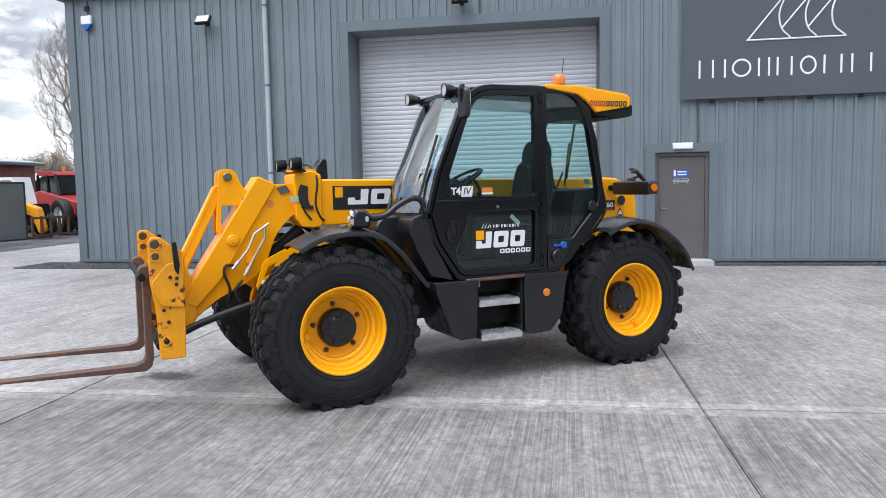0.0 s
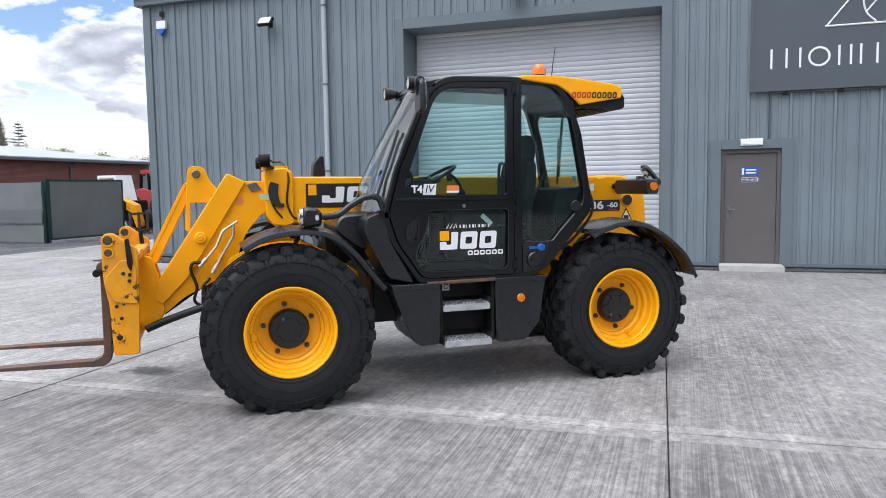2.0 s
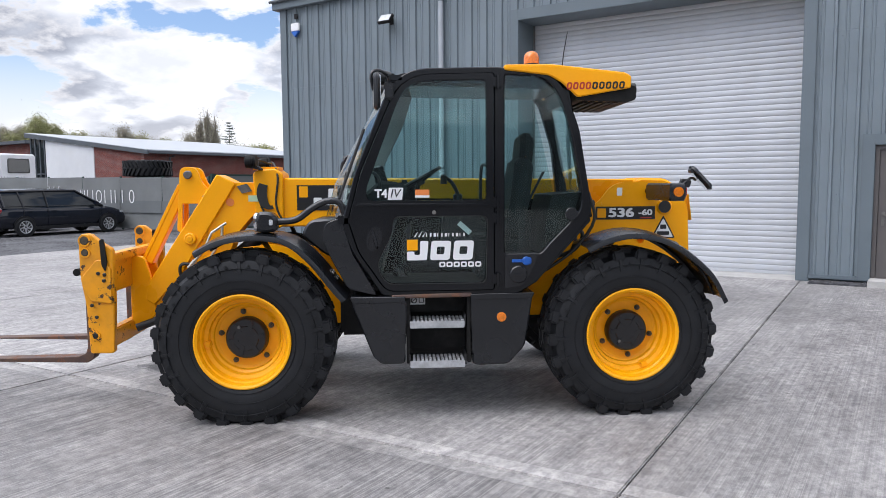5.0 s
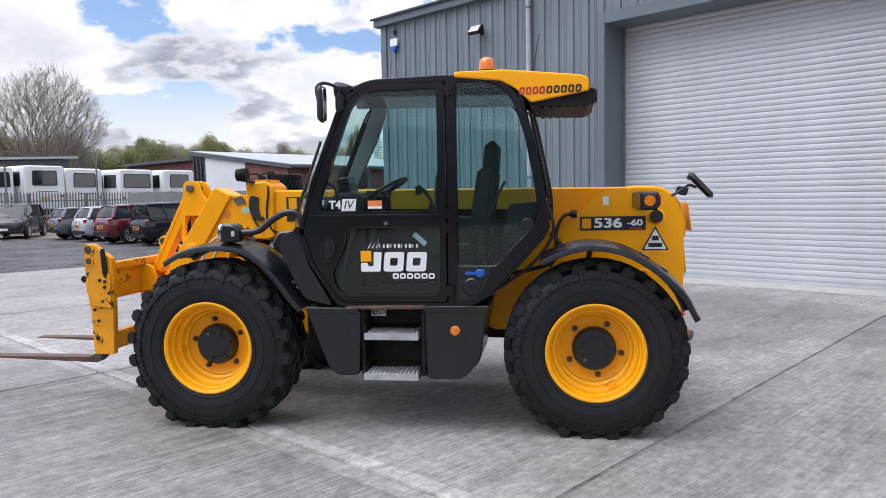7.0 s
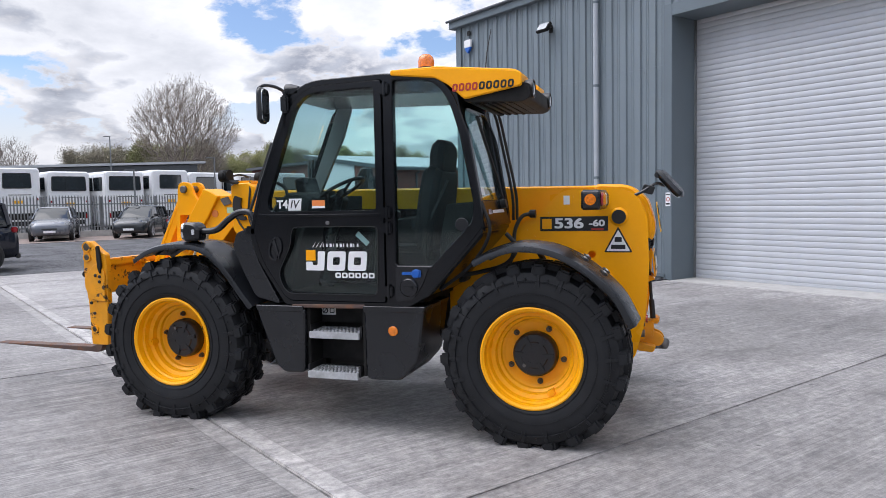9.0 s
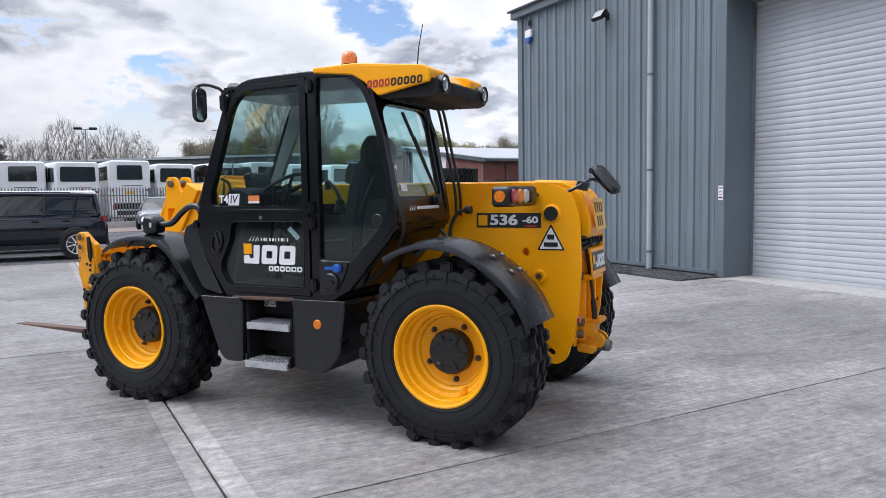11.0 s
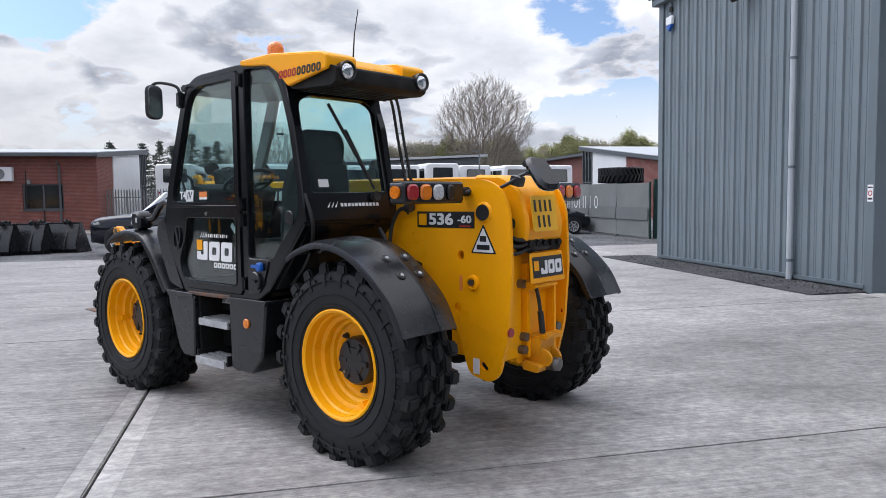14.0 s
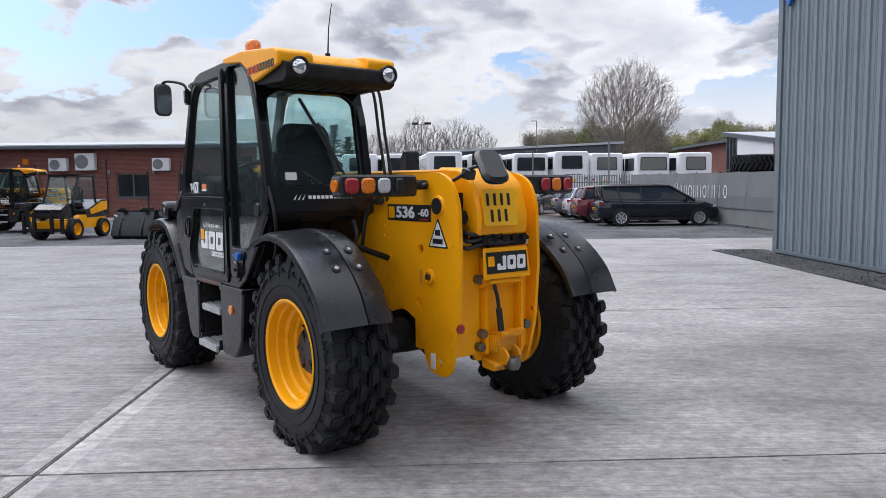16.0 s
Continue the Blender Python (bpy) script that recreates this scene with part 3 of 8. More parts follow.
def rib_sheet(x0, x1, z0, z1, parent):
    """Trapezoidal cladding between x0 and x1: narrow raised ribs a third of a metre apart."""
    pts, k = [(x0, 0.0)], math.floor(x0 / RIB) - 1
    while k * RIB < x1:
        c = k * RIB + RIB0
        for dx, dy in ((-0.036, 0.0), (-0.020, -0.040), (0.020, -0.040), (0.036, 0.0)):
            if x0 + 0.004 < c + dx < x1 - 0.004:
                pts.append((c + dx, dy))
        for dx in (0.14, 0.19):
            for ddx, dy in ((-0.012, 0.0), (-0.004, -0.010), (0.004, -0.010), (0.012, 0.0)):
                if x0 + 0.004 < c + dx + ddx < x1 - 0.004:
                    pts.append((c + dx + ddx, dy))
        k += 1
    pts.append((x1, 0.0))
    bm = bmesh.new()
    lo = [bm.verts.new((x, WY + y, z0)) for x, y in pts]
    hi = [bm.verts.new((x, WY + y, z1)) for x, y in pts]
    for i in range(len(pts) - 1):
        bm.faces.new((lo[i], lo[i + 1], hi[i + 1], hi[i]))
    for row, z in ((lo, z0), (hi, z1)):
        back = [bm.verts.new((x, WY + 0.036, z)) for x, y in (pts[0], pts[-1])]
        bm.faces.new((back[0], *row, back[1]))
    bmesh.ops.recalc_face_normals(bm, faces=bm.faces)
    return part("cladding_sheet", bm, M["clad"], parent, angle=20)


def screw_row(x0, x1, z, parent):
    bm = bmesh.new()
    k = math.ceil(x0 / RIB)
    while k * RIB < x1 - 0.2:
        bm2 = bmesh.new()
        bmesh.ops.create_cone(bm2, cap_ends=True, segments=6, radius1=0.011, radius2=0.008, depth=0.012)
        moved(bm2, pose(k * RIB + RIB0 + 0.10, WY - 0.004, z, 90))
        bm = joined(bm, bm2)
        k += 1
    part("screws", bm, M["clad_trim"], parent)


def clad_run(x0, x1, z0, z1):
    x = x0
    while x < x1 - 0.02:
        e = min(x + 1.0, x1)
        if x1 - e < 0.3:
            e = x1
        for za, zb in ((z0, min(z1, 4.1)), (max(z0, 4.1), z1)):
            if zb - za > 0.05:
                rib_sheet(x, e, za + (0.002 if za == 4.1 else 0), zb, building)
        x = e
    for z in (1.45, 2.9, 4.02, 5.6):
        if z0 < z < z1:
            screw_row(x0, x1, z, building)


clad_run(WX0 + 0.16, -4.80, 0.12, 6.05)
clad_run(-4.80, 0.80, 5.2, 6.05)
clad_run(0.80, 1.53, 0.12, 6.05)
clad_run(1.53, 2.96, 2.42, 6.05)
clad_run(2.96, WX1 - 0.2, 0.12, 6.05)
# flashings
for nm, b_ in (("corner_flashing", box(WX0 - 0.05, WX0 + 0.16, WY - 0.045, WY + 0.34, 0.06, 6.1, 0.006)),
               ("base_flashing", joined(box(WX0, -4.78, WY - 0.05, WY + 0.036, 0.05, 0.12, 0.006), box(0.80, 1.53, WY - 0.05, WY + 0.036, 0.05, 0.12, 0.006), box(2.96, WX1, WY - 0.05, WY + 0.036, 0.05, 0.12, 0.006))),
               ("jamb_flashing", box(-4.82, -4.64, WY - 0.05, WY + 0.72, 0.0, 5.2, 0.006)), ("jamb_flashing", box(0.62, 0.82, WY - 0.05, WY + 0.72, 0.0, 5.2, 0.006)),
               ("head_flashing", box(-4.64, 0.62, WY - 0.05, WY + 0.72, 4.98, 5.2, 0.006)),
               ("door_flashing", box(1.53, 1.715, WY - 0.045, WY + 0.06, 0.05, 2.42, 0.005)), ("door_flashing", box(2.755, 2.96, WY - 0.045, WY + 0.06, 0.05, 2.42, 0.005)), ("door_flashing", box(1.715, 2.755, WY - 0.043, WY + 0.06, 2.245, 2.42, 0.005)),
               ("eaves_trim", box(WX0 - 0.2, WX1 + 0.2, WY - 0.16, WY + 0.4, 6.05, 6.25, 0.01)), ("verge_trim", box(WX0 - 0.2, WX0 + 0.1, WY + 0.4, 40.2, 6.05, 6.25, 0.01))):
    part(nm, b_, M["clad_trim"], building)
part("gutter_lip", tube([(WX0 - 0.24, WY - 0.2, 6.245), (WX1 + 0.24, WY - 0.2, 6.245)], 0.035, 8), M["fascia"], building)
tagged(part("workshop_roof", plate([(WY - 0.1, 6.24), (27.5, 7.5), (40.2, 6.24), (40.2, 6.1), (27.5, 7.36), (WY - 0.1, 6.12)], side="x", at=WX0 - 0.2, t=WX1 - WX0 + 0.4), M["roof"]), "low-pitched grey metal roof of the workshop", "roof", kind="structure")

# roller shutter, slat by slat
shutter = thing("roller_shutter", pose(-2.015, 15.7, 0), "closed pale aluminium roller shutter door in the workshop", "shutter", kind="structure")
prof = [(0.0, 0.0), (-0.005, 0.003), (-0.011, 0.022), (-0.0135, 0.05), (-0.012, 0.078), (-0.006, 0.1), (0.0, 0.1025)]
bm = bmesh.new()
rows_ = [[bm.verts.new((x, y, z)) for y, z in prof] for x in (-2.62, 2.62)]
for i in range(len(prof) - 1):
    bm.faces.new((rows_[0][i], rows_[1][i], rows_[1][i + 1], rows_[0][i + 1]))
back = [bm.verts.new((x, 0.012, z)) for x in (-2.62, 2.62) for z in (0, 0.1025)]
bm.faces.new((back[0], back[2], back[3], back[1]))
bmesh.ops.recalc_face_normals(bm, faces=bm.faces)
slat_mesh = mesh_of(bm, "slat", M["shutter"], 50)
for i in range(48):
    s_ = new("slat", slat_mesh)
    s_.parent = shutter
    s_.location = (0, 0, 0.06 + i * 0.103)
part("bottom_rail", box(-2.62, 2.62, -0.02, 0.02, 0.005, 0.06, 0.005), M["shutter"], shutter)
for sx in (-1, 1):
    part("guide_rail", box(sx * 2.62 - 0.03, sx * 2.62 + 0.03, -0.06, -0.022, 0, 5.0, 0.004), M["galvfence"], shutter)
# dark inside behind the shutter
tagged(part("workshop_inner_wall", box(-4.9, 0.9, 15.82, 15.9, 0, 5.2), M["dull"]), "dark backing wall behind the shutter", "wall", kind="structure")

# workshop door with step, sign and bulkhead lamp
door = thing("door_1", pose(2.235, 15.06, 0.1), "closed warm grey steel workshop door", "door", kind="structure")
part("leaf", box(-0.45, 0.45, 0.0, 0.05, 0.0, 2.06, 0.004), M["door"], door)
part("door_frame", plate([(-0.515, 0.0), (0.515, 0.0), (0.515, 2.135), (-0.515, 2.135)], [[(-0.455, 0.004), (0.455, 0.004), (0.455, 2.07), (-0.455, 2.07)]], at=-0.035, t=0.09), M["door"], door)
h_ = part("door_handle", joined(plate(rounded([(-0.40, 0.85), (-0.355, 0.85), (-0.355, 1.08), (-0.40, 1.08)], 0.02), at=-0.012, t=0.012), tube([(-0.378, -0.012, 1.02), (-0.378, -0.05, 1.02), (-0.365, -0.06, 1.02), (-0.27, -0.06, 1.02)], 0.011)), M["steel"], door, "brushed steel lever handle")
sg = part("door_sign", plate(rounded([(-0.16, 1.66), (0.14, 1.66), (0.14, 1.80), (-0.16, 1.80)], 0.01), at=-0.004, t=0.004), M["blue"], door, "blue safety notice")
part("sign_print", joined(plate([(-0.15, 1.67), (-0.11, 1.67), (-0.11, 1.79), (-0.15, 1.79)], at=-0.006, t=0.002), plate([(-0.08, 1.745), (0.10, 1.745), (0.10, 1.77), (-0.08, 1.77)], at=-0.006, t=0.002), plate([(-0.08, 1.69), (0.10, 1.69), (0.10, 1.715), (-0.08, 1.715)], at=-0.006, t=0.002)), M["white"], sg)
s2 = part("name_sign", plate(rounded([(-0.16, 1.52), (0.14, 1.52), (0.14, 1.63), (-0.16, 1.63)], 0.01), at=-0.004, t=0.004), M["sign"], door, "dark name sign")
part("sign_print", joined(lettering("WORKSHOP", 0.055, pose(-0.01, -0.006, 1.575, 90), 0.001), plate([(-0.15, 1.53), (0.13, 1.53), (0.13, 1.62), (-0.15, 1.62)], [[(-0.145, 1.535), (0.125, 1.535), (0.125, 1.615), (-0.145, 1.615)]], at=-0.006, t=0.002)), M["white"], s2)
for z_ in (0.25, 1.05, 1.85):
    part("hinge", disc((0.455, -0.02, z_), 0.012, 0.1, "z", 8), M["steel"], door)
tagged(part("door_step", box(1.70, 2.80, 14.55, 15.05, -0.02, 0.1, 0.012), M["step_concrete"]), "worn pale concrete step below the door", "step", kind="structure")
lamp = thing("bulkhead_light", pose(2.24, 14.96, 2.365), "white emergency bulkhead light above the door", "wall light")
part("body", box(-0.2, 0.2, -0.01, 0.02, -0.07, 0.07, 0.008), M["white"], lamp)
part("diffuser", box(-0.185, 0.185, -0.06, -0.01, -0.055, 0.055, 0.015), M["white"], lamp, "milky diffuser")

# big sign board
board = thing("sign_board", pose(2.2, 14.9, 3.3), "large charcoal sign board on the cladding with white mark", "sign")
part("panel", box(0, 7.2, 0, 0.03, 0, 2.5, 0.004), M["sign"], board)
part("frame", plate([(-0.02, -0.03), (7.22, -0.03), (7.22, 2.53), (-0.02, 2.53)], [[(0.03, 0.02), (7.17, 0.02), (7.17, 2.48), (0.03, 2.48)]], at=-0.015, t=0.014), M["fascia"], board)
part("bracket", box(0.3, 6.9, 0.03, 0.1, -0.07, -0.035), M["fascia"], board)


def word_shapes(spec, z0, z1, w, y, parent, mat):
    """A name as plain shapes: one bar, two bars or a ring for each sign; spec: (kind, x0, x1)."""
    for kind, x0, x1 in spec:
        if kind == "ring":
            cx, cz, a, b = (x0 + x1) / 2, (z0 + z1) / 2, (x1 - x0) / 2, (z1 - z0) / 2
            turn = [k * math.pi / 16 for k in range(32)]
            part("letter_ring", plate([(cx + a * math.cos(t), cz + b * math.sin(t)) for t in turn], [[(cx + (a - w) * math.cos(t), cz + (b - w) * math.sin(t)) for t in turn]], at=y, t=.004), mat, parent)
        else:
            for a in ((x0, x1 - w) if kind == "two" else (x0,)):
                part("letter_bar", box(a, a + w, y, y + .004, z0, z1), mat, parent)


WORD = (("one", .32, .36), ("two", .57, .83), ("ring", .94, 1.30), ("two", 1.42, 1.64), ("two", 1.76, 2.05), ("ring", 2.18, 2.48), ("one", 2.60, 2.64), ("one", 2.90, 2.94), ("one", 3.09, 3.13), ("one", 3.42, 3.46), ("ring", 3.74, 3.98))
word_shapes(WORD, .37, .72, .036, -.004, board, M["white"])


def sails(parent, m, mat, w):
    """Three sail-like strokes on a base line."""
    for k in range(3):
        q = .47 * k
        foot = (1.22, 1.06) if k == 0 else (1.37 + q, 1.26)
        part("mark", moved(tube([(foot[0], 0, foot[1]), (1.98 + q, 0, 2.0)], w, 6), m), mat, parent, "white sail-like stroke")
        part("mark", moved(tube(smooth_path([(1.98 + q, 0, 2.0), (1.86 + q, 0, 1.77), (1.79 + q, 0, 1.52), (1.84 + q, 0, 1.25), (2.0 + q + (.03 if k == 2 else 0), 0, 1.08)], 4), w, 6), m), mat, parent, "white sail-like stroke")
    part("mark", moved(tube([(1.20, 0, 1.06), (2.99, 0, 1.06)], w, 6), m), mat, parent, "white sail-like stroke")


sails(board, Matrix.Translation((0, -.004, 0)), M["white"], .016)
for k in range(8):
    part("clip", box(.55 + .9 * k, .63 + .9 * k, .0, .09, -.10, -.04, .006), M["dull"], board)

# floodlights, alarm, downpipe, small sign
fl0 = thing("floodlight", pose(-7.84, 14.96, 5.36), "black LED floodlight on a wall bracket", "floodlight", "wall floodlights")
part("bracket", joined(box(-0.04, 0.04, -0.03, 0.01, -0.08, 0.08), box(-0.03, 0.03, -0.16, -0.03, -0.02, 0.02)), M["dull"], fl0)
part("housing", moved(box(-0.17, 0.17, -0.05, 0.03, -0.12, 0.12, 0.012), pose(0, -0.22, 0, -38)), M["dull"], fl0)
part("lens", moved(box(-0.145, 0.145, -0.056, -0.05, -0.095, 0.095, 0.002), pose(0, -0.22, 0, -38)), M["clearlens"], fl0)
copy_thing(fl0, pose(-2.17, 14.96, 5.46))
copy_thing(fl0, pose(9.5, 14.96, 5.46))
al = thing("alarm_box", pose(-10.79, 14.96, 5.5), "white and blue alarm bell box on the cladding", "alarm box")
part("cover", plate(rounded([(-0.13, -0.02), (0.13, -0.02), (0.13, 0.17), (-0.13, 0.17)], 0.03), at=-0.07, t=0.07, bev=0.01), M["white"], al)
part("base", plate([(-0.13, -0.025), (0.0, -0.17), (0.13, -0.025)], at=-0.07, t=0.07, bev=0.006), M["blue"], al, "blue lower half")
part("plate", box(-0.06, 0.06, -0.02, 0.0, 0.28, 0.40, 0.006), M["dull"], al)
dp = thing("downpipe", pose(-6.48, 14.90, 0), "slate grey steel rainwater downpipe on the wall", "downpipe", kind="structure")
part("pipe", tube([(0, 0, 0.03), (0, 0, 6.0), (0, -0.02, 6.15)], 0.055, 14), plain("zinc grey pipe", (0.40, 0.43, 0.46), 0.4, var=0.08), dp)
for z_ in (0.35, 2.0, 3.9, 5.6):
    part("clip", joined(disc((0, 0, z_), 0.062, 0.05, "z", 14), box(-0.02, 0.02, 0.0, 0.1, z_, z_ + 0.05)), M["clad_trim"], dp)
ss = thing("notice", pose(-4.72, 14.946, 1.55), "small white warning notice on the door jamb", "sign")
part("panel", box(-0.055, 0.055, -0.004, 0, -0.13, 0.13), M["white"], ss)
part("pictogram", lathe([(0.028, -0.006), (0.042, -0.006), (0.042, -0.004), (0.028, -0.004)], 20, closed=True), M["red"], ss)
part("print", joined(box(-0.045, 0.045, -0.006, -0.004, -0.10, -0.07), box(-0.045, 0.045, -0.006, -0.004, 0.08, 0.10)), M["ink"], ss)


# ---- fences ----
fence = thing("banner_fence", pose(-18.8, 18.65, 0), "grey printed mesh banner fence on dark green posts", "fence")
for i in range(8):
    x0 = -2.6 * i
    h = 2.0 + 0.024 * i
    part("post", box(x0 - 0.03, x0 + 0.03, 0.01, 0.07, 0, h + 0.03), M["green"], fence)
    if i < 7:
        bm = bmesh.new()
        bmesh.ops.create_grid(bm, x_segments=14, y_segments=8, size=0.5)
        moved(bm, Matrix.Translation((x0 - 1.3, 0, h / 2 + 0.03)) @ pose(0, 0, 0, 90) @ Matrix.Diagonal((2.56, h - 0.06, 1, 1)))
        for v in bm.verts:
            v.co.y += 0.03 * noise.noise(Vector((v.co.x * 0.9, v.co.z * 1.3, i)))
        g = bmesh.ops.extrude_face_region(bm, geom=list(bm.faces))
        bmesh.ops.translate(bm, verts=[v for v in g["geom"] if isinstance(v, bmesh.types.BMVert)], vec=(0, -0.006, 0))
        part("banner", bm, M["mesh"], fence)
        part("band", box(x0 - 2.58, x0 - 0.02, -0.045, -0.04, h * 0.33, h * 0.56), plain("fence band", (0.135, 0.145, 0.148), 0.75, var=0.12, scale=0.9, fine=90) if i == 0 else bpy.data.materials["fence band"], fence)
word_shapes([(k, -9.9 + a * 1.42, -9.9 + b * 1.42 if k != "one" else -9.9 + a * 1.42 + .05) for k, a, b in WORD], 1.03, 1.55, .05, -.055, fence, M["white"])
sails(fence, Matrix.Translation((-11.75, -.052, .45)) @ Matrix.Diagonal((.78, 1, .62, 1)), M["white"], .022)

gate = thing("screened_gate", look((0, 0, 0), (0, 0, -1)) @ Matrix.Identity(4), "grey screened steel gate standing open", "gate")
gate.matrix_basis = pose(-18.95, 19.05, 0, 0, 0, 87)
part("gate_frame", plate([(0.0, 0.08), (3.2, 0.08), (3.2, 2.1), (0.0, 2.1)], [[(0.06, 0.14), (3.14, 0.14), (3.14, 2.04), (0.06, 2.04)]], t=0.05), M["green"], gate)
part("screen", box(0.05, 3.15, 0.015, 0.03, 0.13, 2.05), M["mesh"], gate)
part("post", box(-0.12, -0.02, -0.03, 0.07, 0, 2.12), M["green"], gate)

pal = thing("palisade_fence", pose(-40.5, 0, 0), "dull galvanised palisade fence before parked coaches", "fence")
pale_m = mesh_of(joined(plate([(-0.035, 0.12), (0.035, 0.12), (0.035, 2.15), (0.0, 2.3), (-0.035, 2.15)], side="x", t=0.02)), "pale", M["galvfence"])
for i in range(230):
    p_ = new("pale", pale_m)
    p_.parent = pal
    p_.location = (0, -12 + i * 0.155, 0)
for z_ in (0.5, 1.75):
    part("rail", box(-0.06, -0.01, -12.1, 23.7, z_, z_ + 0.06), M["galvfence"], pal)
for i in range(13):
    part("post", box(-0.15, -0.06, -12 + i * 2.97, -11.9 + i * 2.97, 0, 2.2), M["galvfence"], pal)
tagged(part("kerb", box(-40.45, -40.2, -12.1, 23.7, -0.03, 0.32, 0.02), M["step_concrete"]), "low concrete kerb wall below the palisade fence", "kerb", kind="structure")


# ---- brick buildings ----
def brick_house(name, cx, cy, sy, length, label, windows=(), boxes=(), brick_end=5.5, deep=13.7, grade=0.115, extra=0.3, eave=3.98):
    """Long brick wall facing +x from (cx, cy) along sy*y; end wall along -x part brick, part render; roof rising to -x."""
    house = thing(name, pose(cx, cy, 0), label, "building")
    slope = lambda x: eave - grade * x
    y1 = sy * length
    ya, yb = min(0, y1), max(0, y1)
    holes = [[(a, z0), (b, z0), (b, z1), (a, z1)] for a, b, z0, z1 in windows]
    outer = [(ya, 0), (yb, 0), (yb, eave - .02), (ya, eave - .02)]
    part("wall", plate(outer, holes, side="x", at=-0.3, t=0.3), M["brick_yz"], house, "red brick wall")
    part("wall", plate([(-brick_end, 0), (-0.3, 0), (-0.3, slope(0.3) - 0.05), (-brick_end, slope(-brick_end) - 0.05)], side="y", at=0.0 if sy > 0 else -0.3, t=0.3), M["brick_xz"], house, "red brick wall")
    part("wall", plate([(-deep + 2.2, 0), (-brick_end, 0), (-brick_end, slope(-brick_end) - 0.05), (-deep + 2.2, slope(-deep + 2.2) - 0.05)], side="y", at=-0.05 if sy > 0 else -0.25, t=0.3), M["render"], house, "pale rendered wall")
    for k in range(4):
        xk = -deep + 0.2 + 0.62 * k
        part("glazing_bar", box(xk - 0.06, xk + 0.06, -0.08, 0.1, 0, slope(xk) - 0.06), M["fascia"], house)
    for zz in (1.1, 2.6):
        part("glazing_bar", box(-deep + 0.2, -deep + 2.1, -0.06, 0.06, zz, zz + 0.1), M["fascia"], house)
    part("pane", box(-deep + 0.2, -deep + 2.2, -0.02, 0.0, 0, slope(-deep) - 0.3), M["darkglass"], house)
    part("wall", box(-deep, -deep + 0.2, ya + 0.3, yb - 0.3, 0, slope(-deep) - 0.1), M["render"], house)
    e = 0.18
    part("roof", plate([(0.7, slope(0.7)), (-deep - extra, slope(-deep - extra)), (-deep - extra, slope(-deep - extra) + 0.14), (0.7, slope(0.7) + 0.14)], side="y", at=ya - e, t=yb - ya + 2 * e), M["roof"], house)
    part("gutter", box(0.62, 0.8, ya - e, yb + e, slope(0.7) - 0.10, slope(0.7) + 0.07, 0.02), M["fascia"], house)
    part("verge_board", plate([(0.7, slope(0.7) - 0.16), (-deep - extra, slope(-deep - extra) - 0.22), (-deep - extra, slope(-deep - extra) + 0.1), (0.7, slope(0.7) + 0.1)], side="y", at=-sy * e - 0.06, t=0.1), M["fascia"], house)
    part("soffit", plate([(0.6, slope(0.6) - 0.12), (-deep - extra, slope(-deep - extra) - 0.14), (-deep - extra, slope(-deep - extra) - 0.1), (0.6, slope(0.6) - 0.08)], side="y", at=ya - e + 0.05, t=yb - ya + 2 * e - 0.1), M["fascia"], house)
    for k, y_ in enumerate((sy * 1.9, y1 * 0.55)):
        part("downpipe", tube([(0.06, y_, 0), (0.06, y_, 3.6), (0.5, y_, 3.7)], 0.06, 8), M["fascia"], house)
    for a, b, z0, z1 in windows:
        w = part("window", plate([(a, z0), (b, z0), (b, z1), (a, z1)], [[(a + 0.07, z0 + 0.07), ((a + b) / 2 - 0.04, z0 + 0.07), ((a + b) / 2 - 0.04, z1 - 0.07), (a + 0.07, z1 - 0.07)], [((a + b) / 2 + 0.04, z0 + 0.07), (b - 0.07, z0 + 0.07), (b - 0.07, z1 - 0.07), ((a + b) / 2 + 0.04, z1 - 0.07)]], side="x", at=-0.16, t=0.08), M["fascia"], house, "dark framed window")
        part("pane", box(-0.15, -0.13, a + 0.03, b - 0.03, z0 + 0.03, z1 - 0.03), M["darkglass"], w)
        part("window_sill", box(-0.1, 0.05, a - 0.05, b + 0.05, z0 - 0.08, z0, 0.01), M["fascia"], w)
    for y_, z_, w_, h_ in boxes:
        ac = part("air_conditioner", box(0.06, 0.42, y_ - w_ / 2, y_ + w_ / 2, z_, z_ + h_, 0.02), M["render"], house, "pale wall-mounted air conditioning unit")
        part("grille", disc((0.421, y_ - w_ * 0.15, z_ + h_ * 0.5), h_ * 0.4, 0.012, "x", 20), M["galvfence"], ac)
        part("bracket", joined(box(0.0, 0.42, y_ - w_ * 0.4, y_ - w_ * 0.35, z_ - 0.05, z_), box(0.0, 0.42, y_ + w_ * 0.35, y_ + w_ * 0.4, z_ - 0.05, z_)), M["fascia"], ac)
    return house


